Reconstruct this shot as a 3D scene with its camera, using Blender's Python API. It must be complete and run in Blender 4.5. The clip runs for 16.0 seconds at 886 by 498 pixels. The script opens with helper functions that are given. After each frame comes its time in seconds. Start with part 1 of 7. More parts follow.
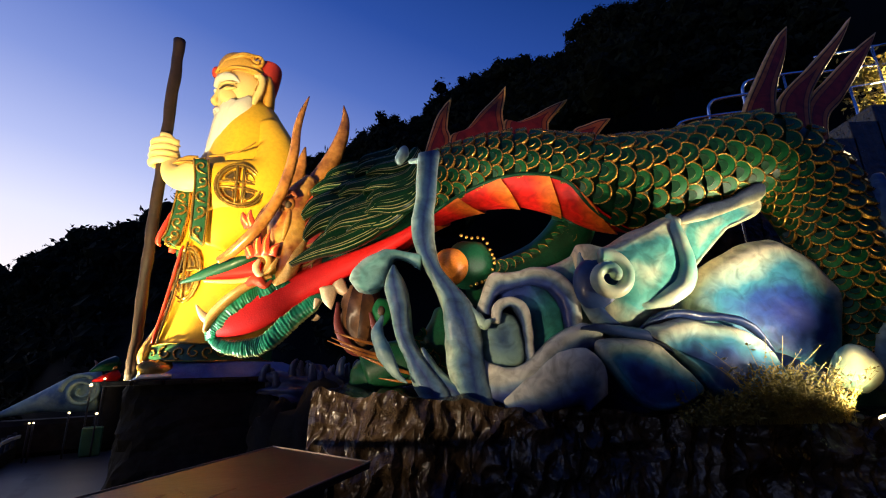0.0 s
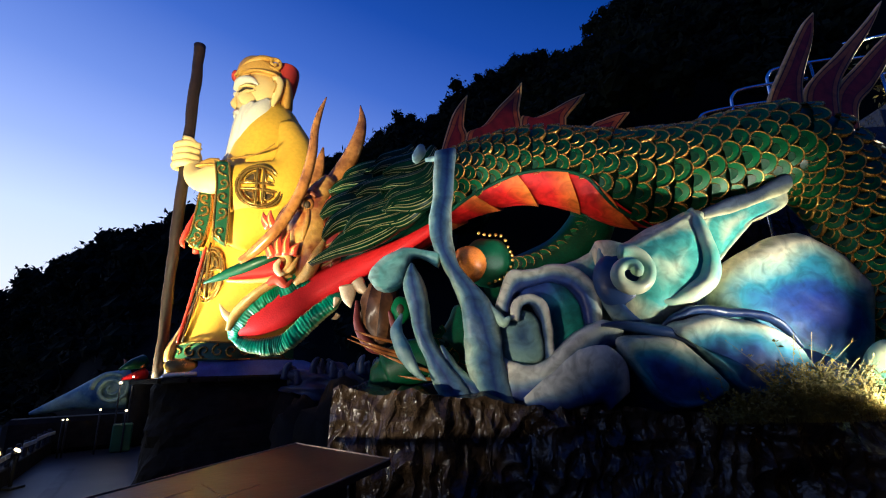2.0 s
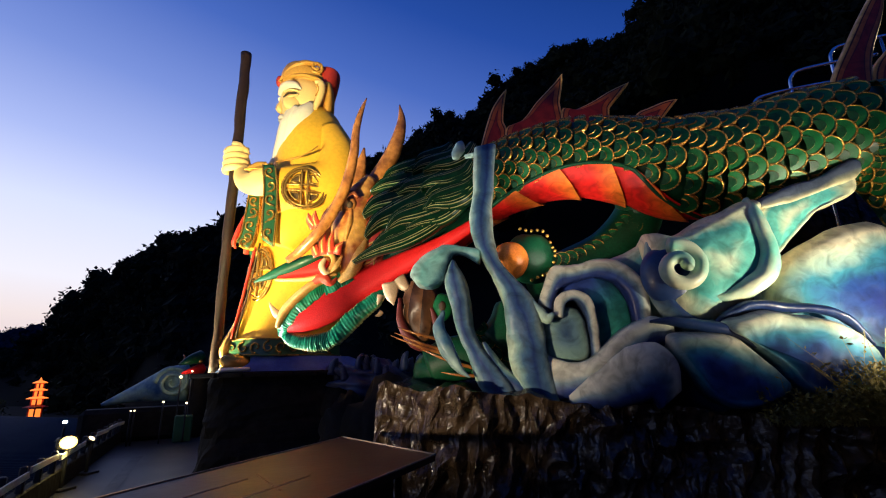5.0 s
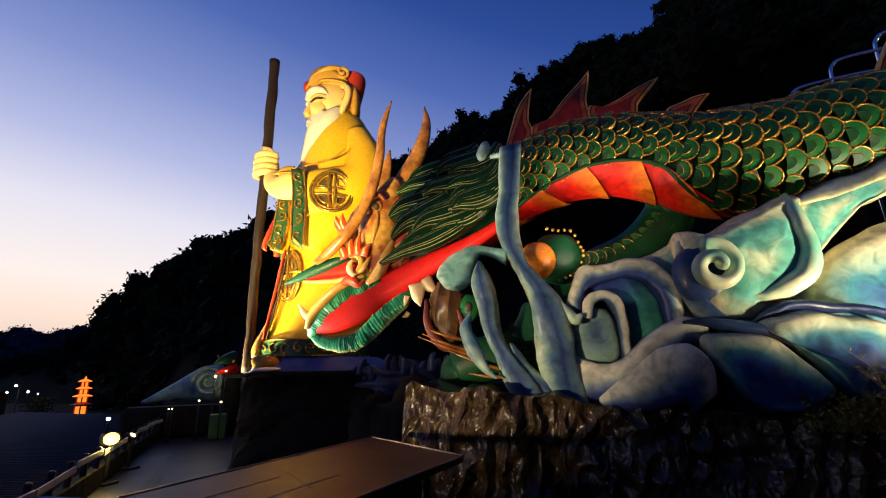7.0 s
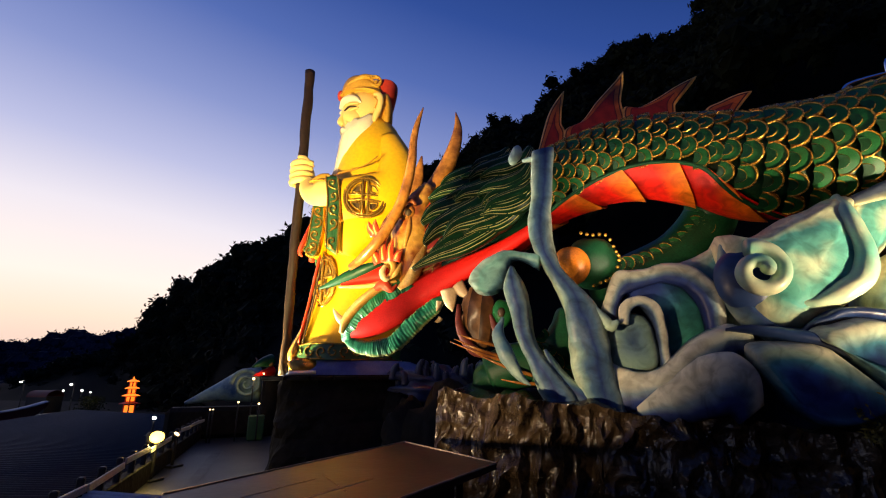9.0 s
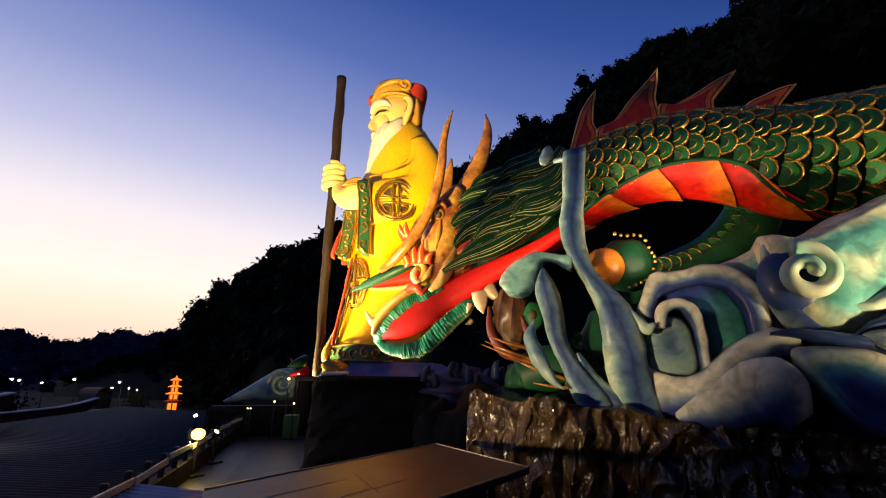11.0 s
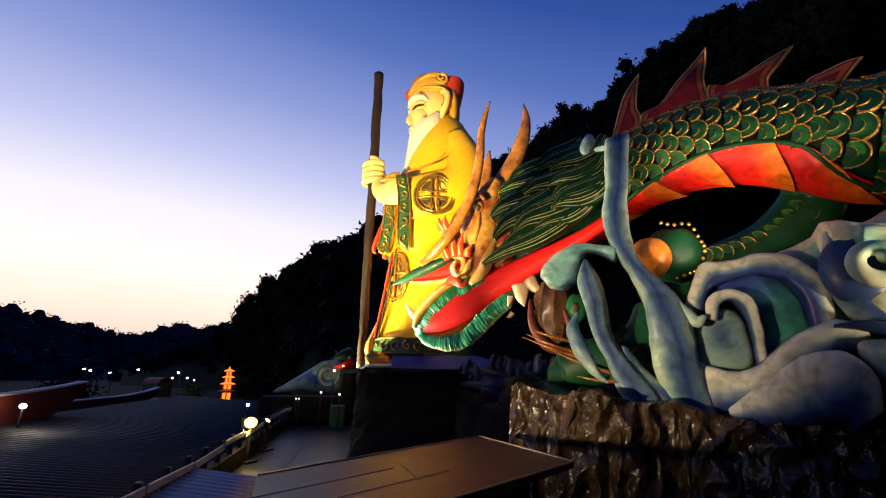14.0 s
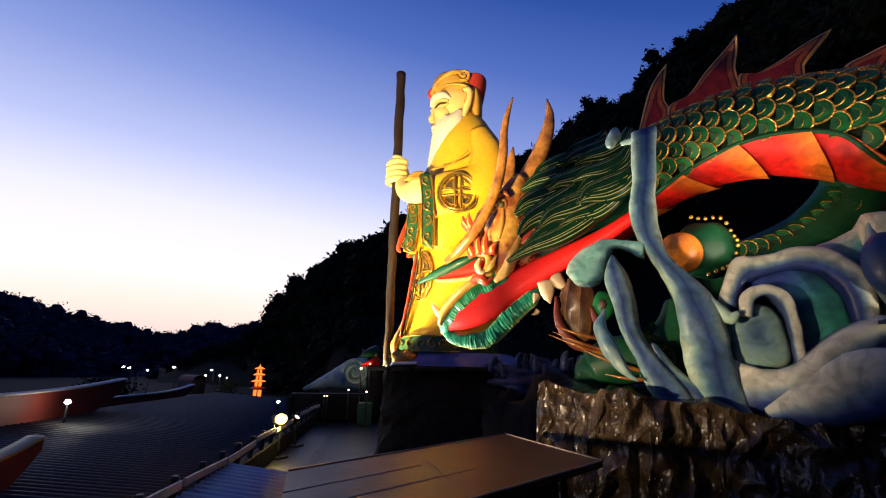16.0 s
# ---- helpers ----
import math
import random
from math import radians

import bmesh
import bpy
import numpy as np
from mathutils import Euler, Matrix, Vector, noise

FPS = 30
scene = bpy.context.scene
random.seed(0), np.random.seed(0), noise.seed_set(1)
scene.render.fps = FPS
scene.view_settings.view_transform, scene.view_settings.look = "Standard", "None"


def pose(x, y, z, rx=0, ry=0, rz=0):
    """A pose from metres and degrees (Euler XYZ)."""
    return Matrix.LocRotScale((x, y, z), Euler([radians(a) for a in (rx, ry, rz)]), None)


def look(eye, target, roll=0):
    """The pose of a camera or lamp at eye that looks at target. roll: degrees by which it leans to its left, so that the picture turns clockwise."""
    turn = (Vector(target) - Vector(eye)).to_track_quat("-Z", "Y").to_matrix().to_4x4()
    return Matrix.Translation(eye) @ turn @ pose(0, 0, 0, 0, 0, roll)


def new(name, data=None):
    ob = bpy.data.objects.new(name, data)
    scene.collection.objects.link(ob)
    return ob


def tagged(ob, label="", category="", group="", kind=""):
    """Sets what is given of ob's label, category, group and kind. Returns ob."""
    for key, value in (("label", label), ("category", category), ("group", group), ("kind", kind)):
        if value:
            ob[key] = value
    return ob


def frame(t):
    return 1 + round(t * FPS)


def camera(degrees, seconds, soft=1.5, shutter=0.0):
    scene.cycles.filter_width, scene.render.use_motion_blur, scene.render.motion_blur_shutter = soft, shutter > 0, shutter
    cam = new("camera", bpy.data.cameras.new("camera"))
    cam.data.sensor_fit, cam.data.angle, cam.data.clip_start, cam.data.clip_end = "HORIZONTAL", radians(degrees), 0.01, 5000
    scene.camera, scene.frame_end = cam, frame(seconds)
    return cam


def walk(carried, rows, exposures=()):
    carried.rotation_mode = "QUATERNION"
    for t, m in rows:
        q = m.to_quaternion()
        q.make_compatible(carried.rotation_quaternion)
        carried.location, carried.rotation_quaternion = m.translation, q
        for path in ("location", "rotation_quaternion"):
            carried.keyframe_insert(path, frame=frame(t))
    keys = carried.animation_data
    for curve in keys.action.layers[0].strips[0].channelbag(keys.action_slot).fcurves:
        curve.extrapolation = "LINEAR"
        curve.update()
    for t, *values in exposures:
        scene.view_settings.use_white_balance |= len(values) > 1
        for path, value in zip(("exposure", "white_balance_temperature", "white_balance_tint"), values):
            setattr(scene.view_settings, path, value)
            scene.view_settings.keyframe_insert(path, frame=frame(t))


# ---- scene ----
cam = camera(87.92, 16.0, 1.1)
EYE = (0.0, 0.0, 1.7)
PATH = [
    (0.0, pose(*EYE, 105.48, 1.63, 0.60)),
    (0.5, pose(*EYE, 105.34, 1.70, 1.25)),
    (1.0, pose(*EYE, 105.32, 1.73, 1.84)),
    (1.5, pose(*EYE, 105.31, 1.79, 2.42)),
    (2.0, pose(*EYE, 105.28, 1.71, 2.93)),
    (2.5, pose(*EYE, 105.27, 1.69, 3.54)),
    (3.0, pose(*EYE, 105.19, 1.63, 4.25)),
    (3.5, pose(*EYE, 105.12, 1.48, 5.01)),
    (4.0, pose(*EYE, 105.07, 1.41, 6.05)),
    (6.5, pose(*EYE, 105.13, 1.08, 10.68)),
    (7.0, pose(*EYE, 105.21, 0.99, 11.39)),
    (7.5, pose(*EYE, 105.27, 0.77, 12.14)),
    (8.0, pose(*EYE, 105.45, 0.46, 13.26)),
    (8.5, pose(*EYE, 105.67, 0.20, 14.35)),
    (9.0, pose(*EYE, 105.89, 0.13, 15.28)),
    (11.5, pose(*EYE, 106.06, -0.65, 19.94)),
    (12.0, pose(*EYE, 105.93, -0.62, 20.83)),
    (12.5, pose(*EYE, 105.66, -0.63, 21.65)),
    (13.0, pose(*EYE, 105.47, -0.66, 22.45)),
    (13.5, pose(*EYE, 105.31, -0.78, 23.22)),
    (14.0, pose(*EYE, 105.22, -0.98, 24.01)),
    (14.5, pose(*EYE, 105.17, -1.01, 24.86)),
    (15.0, pose(*EYE, 105.15, -1.10, 25.51)),
    (15.5, pose(*EYE, 105.09, -1.14, 26.33)),
    (16.0, pose(*EYE, 104.91, -1.05, 27.12)),
]
walk(cam, PATH, [(0.0, 0.0, 6000, 10), (1.0, 0.0, 5700, 10), (2.0, -0.1, 4900, 6), (3.0, -0.2, 4600, 8), (4.0, -0.15, 4900, 10), (6.5, -0.12, 6350, 8),
                 (8.0, -0.1, 6600, 10), (9.0, -0.02, 6900, 10), (11.5, 0.05, 7300, 10), (12.5, 0.05, 7600, 10), (13.5, 0.1, 7000, 10), (14.5, 0.1, 6400, 10), (16.0, 0.1, 6150, 10)])

# ---- sky at dusk ----
world = bpy.data.worlds.new("dusk")
scene.world = world
world.use_nodes = True
wn, wl = world.node_tree.nodes, world.node_tree.links
wn.clear()
w_out = wn.new("ShaderNodeOutputWorld")
w_bg = wn.new("ShaderNodeBackground")
w_bg.inputs["Strength"].default_value = 1.0
w_co = wn.new("ShaderNodeTexCoord")
w_dot = wn.new("ShaderNodeVectorMath")
w_dot.operation = "DOT_PRODUCT"
w_dot.inputs[1].default_value = (-0.34, 0.20, -1.0)
w_ramp = wn.new("ShaderNodeValToRGB")
w_map = wn.new("ShaderNodeMath")
w_map.operation = "MULTIPLY_ADD"
w_map.inputs[1].default_value = -1.0
w_map.inputs[2].default_value = 0.38
ramp = w_ramp.color_ramp
ramp.elements[0].position, ramp.elements[0].color = 0.0, (0.85, 0.60, 0.55, 1)
ramp.elements[1].position, ramp.elements[1].color = 1.0, (0.012, 0.045, 0.22, 1)
for p, c in ((0.10, (1.10, 0.86, 0.72)), (0.17, (1.1, 0.97, 0.92)), (0.30, (0.88, 0.85, 0.98)), (0.42, (0.52, 0.56, 0.86)),
             (0.56, (0.26, 0.33, 0.68)), (0.72, (0.09, 0.16, 0.49)), (0.86, (0.03, 0.08, 0.34))):
    e = ramp.elements.new(p)
    e.color = (*c, 1)
wl.new(w_co.outputs["Generated"], w_dot.inputs[0])
wl.new(w_dot.outputs["Value"], w_map.inputs[0])
wl.new(w_map.outputs[0], w_ramp.inputs[0])
wl.new(w_ramp.outputs[0], w_bg.inputs[0])
wl.new(w_bg.outputs[0], w_out.inputs[0])


def spot(name, eye, target, watts, color, angle, blend=0.6, size=0.15):
    d = bpy.data.lights.new(name, "SPOT")
    d.energy, d.color, d.spot_size, d.spot_blend, d.shadow_soft_size = watts, color, radians(angle), blend, size
    ob = new(name, d)
    ob.matrix_world = look(eye, target)
    return ob


def bulb(name, eye, watts, color, size=0.08):
    d = bpy.data.lights.new(name, "POINT")
    d.energy, d.color, d.shadow_soft_size = watts, color, size
    ob = new(name, d)
    ob.location = eye
    return ob


# floodlights of the display
spot("statue_flood", (-7.9, 8.5, 0.85), (-5.2, 9.9, 4.9), 4600, (1.0, 0.76, 0.33), 76, 0.7)
spot("statue_side_flood", (-5.4, 0.9, 1.2), (-4.9, 9.9, 6.8), 12000, (1.0, 0.76, 0.33), 46, 0.6)
spot("parapet_flood", (-7.1, 7.1, 0.80), (-3.0, 7.7, 3.6), 3900, (1.0, 0.90, 0.74), 52, 0.9)
spot("terrace_flood", (-4.6, 0.4, 1.15), (-0.9, 6.4, 2.5), 3000, (1.0, 0.72, 0.42), 38, 0.9)
spot("weed_flood", (5.3, 4.5, 1.25), (2.9, 6.8, 4.1), 1800, (1.0, 0.80, 0.52), 74, 1.0)
spot("weed_lamp", (4.72, 5.50, 1.22), (4.3, 7.0, 4.2), 150, (1.0, 0.76, 0.36), 125, 0.8, 0.1)
# unseen fill with no fixture, added to brighten the belly and pearl
spot("arch_fill", (0.72, 6.42, 3.35), (0.45, 7.3, 4.7), 62, (1.0, 0.80, 0.58), 170, 0.8, 0.3)
spot("canopy_lamp", (3.2, -1.5, 4.9), (2.2, 7.5, 6.5), 900, (1.0, 0.52, 0.22), 46, 0.9)

bulb("parapet_flood_spill", (-7.12, 7.02, 0.66), 22, (1.0, 0.72, 0.2), 0.1)

# ---- materials ----


def mat(name, color, rough=0.5, metal=0.0, vary=0.25, scale=3.0, bump=0.15, fine=40.0, second=None, coat=0.0, emit=0.0, dirt=0.0, spread=0.19):
    """Painted or natural surface: base colour, broad stains, fine grain and relief."""
    m = bpy.data.materials.new(name)
    m.use_nodes = True
    nt = m.node_tree
    n, l = nt.nodes, nt.links
    b = n["Principled BSDF"]
    co = n.new("ShaderNodeTexCoord")
    big = n.new("ShaderNodeTexNoise")
    big.inputs["Scale"].default_value, big.inputs["Detail"].default_value = scale, 5
    small = n.new("ShaderNodeTexNoise")
    small.inputs["Scale"].default_value, small.inputs["Detail"].default_value = fine, 4
    l.new(co.outputs["Object"], big.inputs["Vector"])
    l.new(co.outputs["Object"], small.inputs["Vector"])
    r = n.new("ShaderNodeValToRGB")
    r.color_ramp.elements[0].position, r.color_ramp.elements[1].position = 0.5 - spread, 0.5 + spread
    c2 = second or tuple(c * (1 - vary) for c in color)
    r.color_ramp.elements[0].color, r.color_ramp.elements[1].color = (*c2, 1), (*color, 1)
    l.new(big.outputs[0], r.inputs[0])
    mix = n.new("ShaderNodeMix")
    mix.data_type, mix.blend_type = "RGBA", "MULTIPLY"
    r2 = n.new("ShaderNodeValToRGB")
    r2.color_ramp.elements[0].position, r2.color_ramp.elements[1].position = 0.35, 0.6
    k = 1 - vary * 0.6 - dirt
    r2.color_ramp.elements[0].color, r2.color_ramp.elements[1].color = (k, k, k, 1), (1, 1, 1, 1)
    l.new(small.outputs[0], r2.inputs[0])
    mix.inputs[0].default_value = 1.0
    l.new(r.outputs[0], mix.inputs[6])
    l.new(r2.outputs[0], mix.inputs[7])
    l.new(mix.outputs[2], b.inputs["Base Color"])
    rr = n.new("ShaderNodeMapRange")
    rr.inputs[3].default_value, rr.inputs[4].default_value = max(rough - 0.12, 0.04), min(rough + 0.15, 1)
    l.new(big.outputs[0], rr.inputs[0])
    l.new(rr.outputs[0], b.inputs["Roughness"])
    b.inputs["Metallic"].default_value = metal
    b.inputs["Specular IOR Level"].default_value = 0.4
    b.inputs["Coat Weight"].default_value = coat * 0.35
    b.inputs["Coat Roughness"].default_value = 0.15
    if bump:
        bp = n.new("ShaderNodeBump")
        bp.inputs["Strength"].default_value, bp.inputs["Distance"].default_value = bump, 0.03
        l.new(small.outputs[0], bp.inputs["Height"])
        l.new(bp.outputs[0], b.inputs["Normal"])
    if emit:
        b.inputs["Emission Color"].default_value = (*color, 1)
        b.inputs["Emission Strength"].default_value = emit
    return m


def banded(name, stops, axis=0, rough=0.4, coat=0.4, wobble=0.12, repeat=1.0, scale=2.5, bump=0.1, fine=30.0):
    """Airbrushed paint that changes across (axis 0) or along (axis 1) the moulded form, by its own UV."""
    m = bpy.data.materials.new(name)
    m.use_nodes = True
    nt = m.node_tree
    n, l = nt.nodes, nt.links
    b = n["Principled BSDF"]
    co = n.new("ShaderNodeTexCoord")
    sep = n.new("ShaderNodeSeparateXYZ")
    l.new(co.outputs["UV"], sep.inputs[0])
    ns = n.new("ShaderNodeTexNoise")
    ns.inputs["Scale"].default_value, ns.inputs["Detail"].default_value = scale, 4
    l.new(co.outputs["Object"], ns.inputs["Vector"])
    mul = n.new("ShaderNodeMath")
    mul.operation = "MULTIPLY"
    mul.inputs[1].default_value = repeat
    l.new(sep.outputs[axis], mul.inputs[0])
    fr = n.new("ShaderNodeMath")
    fr.operation = "FRACT" if repeat != 1.0 else "ADD"
    fr.inputs[1].default_value = 0.0
    l.new(mul.outputs[0], fr.inputs[0])
    off = n.new("ShaderNodeMath")
    off.operation = "MULTIPLY_ADD"
    off.inputs[1].default_value = wobble * 2
    l.new(ns.outputs[0], off.inputs[0])
    l.new(fr.outputs[0], off.inputs[2])
    sub = n.new("ShaderNodeMath")
    sub.operation = "SUBTRACT"
    sub.inputs[1].default_value = wobble
    l.new(off.outputs[0], sub.inputs[0])
    r = n.new("ShaderNodeValToRGB")
    els = r.color_ramp.elements
    els[0].position, els[0].color = stops[0][0], (*stops[0][1], 1)
    els[1].position, els[1].color = stops[-1][0], (*stops[-1][1], 1)
    for p, c in stops[1:-1]:
        e = els.new(p)
        e.color = (*c, 1)
    l.new(sub.outputs[0], r.inputs[0])
    brush = n.new("ShaderNodeTexNoise")
    brush.inputs["Scale"].default_value, brush.inputs["Detail"].default_value, brush.inputs["Distortion"].default_value = 5.0, 8, 1.2
    l.new(co.outputs["Object"], brush.inputs["Vector"])
    shade = n.new("ShaderNodeMapRange")
    shade.inputs[1].default_value, shade.inputs[2].default_value, shade.inputs[3].default_value, shade.inputs[4].default_value = 0.32, 0.62, 0.55, 1.0
    l.new(brush.outputs[0], shade.inputs[0])
    wash = n.new("ShaderNodeMix")
    wash.data_type, wash.blend_type = "RGBA", "MULTIPLY"
    wash.inputs[0].default_value = 1.0
    l.new(r.outputs[0], wash.inputs[6])
    l.new(shade.outputs[0], wash.inputs[7])
    l.new(wash.outputs[2], b.inputs["Base Color"])
    worn = n.new("ShaderNodeMapRange")
    worn.inputs[3].default_value, worn.inputs[4].default_value = min(rough + 0.16, 1.0), max(rough - 0.12, 0.05)
    l.new(brush.outputs[0], worn.inputs[0])
    l.new(worn.outputs[0], b.inputs["Roughness"])
    b.inputs["Specular IOR Level"].default_value = 0.25
    b.inputs["Coat Weight"].default_value = coat * 0.35
    b.inputs["Coat Roughness"].default_value = 0.2
    fn = n.new("ShaderNodeTexNoise")
    fn.inputs["Scale"].default_value = fine
    l.new(co.outputs["Object"], fn.inputs["Vector"])
    bp = n.new("ShaderNodeBump")
    bp.inputs["Strength"].default_value, bp.inputs["Distance"].default_value = bump, 0.03
    l.new(fn.outputs[0], bp.inputs["Height"])
    l.new(bp.outputs[0], b.inputs["Normal"])
    return m


def glow(name, color, strength):
    m = bpy.data.materials.new(name)
    m.use_nodes = True
    b = m.node_tree.nodes["Principled BSDF"]
    b.inputs["Base Color"].default_value = (*color, 1)
    b.inputs["Emission Color"].default_value = (*color, 1)
    b.inputs["Emission Strength"].default_value = strength
    return m


ROBE = mat("yellow_robe_paint", (0.88, 0.49, 0.010), 0.45, vary=0.18, scale=0.8, bump=0.08, fine=12, coat=0.05)
SKIN = mat("pale_skin_paint", (0.86, 0.62, 0.22), 0.45, vary=0.12, scale=1.5, bump=0.05)
BEARD = mat("white_beard_paint", (0.82, 0.74, 0.56), 0.5, vary=0.1, scale=2, bump=0.1, fine=20)
CAP = mat("tan_cap_paint", (0.70, 0.36, 0.04), 0.45, vary=0.3, scale=2)
CAPRED = mat("red_cap_paint", (0.62, 0.05, 0.02), 0.4, vary=0.2, scale=2)
TRIM = mat("green_trim_paint", (0.02, 0.11, 0.045), 0.4, vary=0.3, scale=3)
GOLD = mat("gold_paint", (0.50, 0.29, 0.05), 0.24, metal=0.7, vary=0.25, scale=4)
INK = mat("dark_groove_paint", (0.06, 0.035, 0.015), 0.6, vary=0.3)
BLUEROBE = mat("blue_underrobe_paint", (0.14, 0.20, 0.46), 0.45, vary=0.4, scale=1.4, second=(0.025, 0.05, 0.24))
STAFF = mat("brown_staff_wood", (0.026, 0.011, 0.005), 0.6, vary=0.5, scale=2, bump=0.5, fine=8)
GREEN = mat("dragon_green_paint", (0.007, 0.065, 0.024), 0.42, vary=0.5, scale=2.5, coat=0.1, bump=0.1)
GREEN.node_tree.nodes["Principled BSDF"].inputs["Specular IOR Level"].default_value = 0.2
SCALEGREEN = mat("scale_green_paint", (0.012, 0.13, 0.035), 0.38, vary=0.5, scale=3, coat=0.0, bump=0.08)
SCALEGREEN.node_tree.nodes["Principled BSDF"].inputs["Specular IOR Level"].default_value = 0.2
BELLY = banded("red_belly_paint", ((0.0, (0.60, 0.008, 0.003)), (0.55, (0.66, 0.010, 0.003)), (0.70, (0.70, 0.06, 0.004)), (0.84, (0.74, 0.13, 0.007)), (1.0, (0.78, 0.19, 0.012))), 1, 0.5, 0.05, wobble=0.07)
MOUTHRED = mat("mouth_red_paint", (0.72, 0.014, 0.008), 0.5, vary=0.2, scale=3, coat=0.05)
FIN = banded("fin_red_paint", ((0.0, (0.78, 0.44, 0.12)), (0.09, (0.68, 0.32, 0.07)), (0.12, (0.06, 0.008, 0.004)), (0.16, (0.06, 0.008, 0.004)), (0.20, (0.50, 0.13, 0.018)), (0.38, (0.46, 0.10, 0.014)), (0.42, (0.08, 0.006, 0.004)), (0.48, (0.26, 0.016, 0.006)), (0.98, (0.32, 0.022, 0.007))), 0, 0.4, 0.2, wobble=0.02)
HORN = mat("horn_gold_brown_paint", (0.46, 0.19, 0.035), 0.20, vary=0.5, scale=2.5, coat=0.8, bump=0.15, fine=10, second=(0.16, 0.05, 0.012))
WOODBROWN = banded("grained_brown_paint", ((0.0, (0.03, 0.012, 0.006)), (0.5, (0.10, 0.045, 0.018)), (1.0, (0.18, 0.085, 0.03))), 0, 0.4, 0.2, wobble=0.3, repeat=9.0)
FACE = mat("face_ochre_paint", (0.62, 0.32, 0.06), 0.22, vary=0.5, scale=2.6, coat=0.8, bump=0.2, fine=9, second=(0.24, 0.06, 0.015), spread=0.12)
PINK = mat("red_frill_paint", (0.62, 0.06, 0.02), 0.28, vary=0.3, scale=4, coat=0.5)
LIP = mat("gold_lip_paint", (0.74, 0.40, 0.10), 0.25, vary=0.35, scale=4, coat=0.6)
GUM = banded("green_gum_paint", ((0.0, (0.40, 0.42, 0.12)), (0.14, (0.02, 0.22, 0.08)), (0.5, (0.012, 0.17, 0.07)), (0.86, (0.02, 0.24, 0.09)), (1.0, (0.50, 0.48, 0.18))), 0, 0.3, 0.4, wobble=0.08)
TOOTH = mat("ivory_tooth_paint", (0.72, 0.52, 0.28), 0.3, vary=0.2, scale=5, coat=0.3)
BALL = mat("orange_pearl_paint", (0.85, 0.26, 0.03), 0.22, vary=0.3, scale=5, coat=0.5)
CLOUD = mat("cloud_blue_paint", (0.36, 0.50, 0.38), 0.48, vary=0.25, scale=2.0, second=(0.05, 0.13, 0.22), coat=0.2, spread=0.14, bump=0.35, fine=9)
PALE = mat("cloud_cream_paint", (0.80, 0.74, 0.48), 0.34, vary=0.2, scale=1.5, second=(0.16, 0.45, 0.36), coat=0.3, bump=0.25, fine=7, spread=0.14)
# paint of waves and hollows; foot and bands over waves carry shade in it
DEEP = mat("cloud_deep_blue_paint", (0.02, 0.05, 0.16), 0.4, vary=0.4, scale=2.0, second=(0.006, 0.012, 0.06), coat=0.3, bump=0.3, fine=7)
DOME = banded("cloud_dome_paint", ((0.0, (0.012, 0.025, 0.17)), (0.30, (0.02, 0.06, 0.22)), (0.52, (0.05, 0.22, 0.30)), (0.72, (0.36, 0.48, 0.38)), (0.88, (0.74, 0.68, 0.46)), (1.0, (0.70, 0.66, 0.48))), 1, 0.5, 0.05, wobble=0.5, scale=1.1, fine=7, bump=0.3)
SWELL = banded("cloud_swell_paint", ((0.0, (0.62, 0.70, 0.48)), (0.35, (0.14, 0.46, 0.38)), (0.6, (0.10, 0.40, 0.36)), (0.8, (0.62, 0.66, 0.42)), (1.0, (0.80, 0.72, 0.44))), 1, 0.3, 0.4, wobble=0.6, scale=1.4, fine=7, bump=0.3)
TOPBAND = banded("cloud_band_paint", ((0.0, (0.62, 0.60, 0.46)), (0.38, (0.48, 0.50, 0.42)), (0.55, (0.16, 0.24, 0.30)), (0.75, (0.025, 0.05, 0.19)), (1.0, (0.012, 0.022, 0.12))), 0, 0.46, 0.2, wobble=0.22, scale=2.0, fine=9, bump=0.35)
INNERBAND = banded("cloud_inner_band_paint", ((0.0, (0.56, 0.54, 0.44)), (0.6, (0.50, 0.50, 0.42)), (0.85, (0.22, 0.28, 0.30)), (1.0, (0.05, 0.09, 0.20))), 0, 0.48, 0.2, wobble=0.15, scale=2.0, fine=9, bump=0.35)
RIBBON = banded("cloud_edge_paint", ((0.0, (0.38, 0.50, 0.38)), (0.12, (0.20, 0.34, 0.32)), (0.30, (0.05, 0.12, 0.22)), (0.55, (0.018, 0.04, 0.15)), (0.75, (0.07, 0.14, 0.24)), (0.9, (0.18, 0.26, 0.28)), (1.0, (0.34, 0.42, 0.34))), 0, 0.46, 0.2, wobble=0.36, scale=1.7, fine=9, bump=0.35)
HOOK = banded("cloud_hook_paint", ((0.0, (0.46, 0.56, 0.42)), (0.4, (0.16, 0.40, 0.36)), (0.75, (0.20, 0.42, 0.40)), (1.0, (0.05, 0.14, 0.22))), 0, 0.42, 0.3, wobble=0.35, scale=2.2, fine=9, bump=0.35)
HOLLOW = banded("cloud_hollow_paint", ((0.0, (0.012, 0.022, 0.14)), (0.45, (0.016, 0.035, 0.17)), (0.75, (0.03, 0.16, 0.17)), (1.0, (0.04, 0.24, 0.19))), 1, 0.46, 0.2, wobble=0.25, scale=2.0, fine=9, bump=0.3)
HEART = banded("cloud_heart_paint", ((0.0, (0.02, 0.05, 0.16)), (0.4, (0.10, 0.18, 0.24)), (0.8, (0.20, 0.32, 0.28)), (1.0, (0.30, 0.38, 0.32))), 1, 0.48, 0.2, wobble=0.4, scale=2.4, fine=9, bump=0.3)
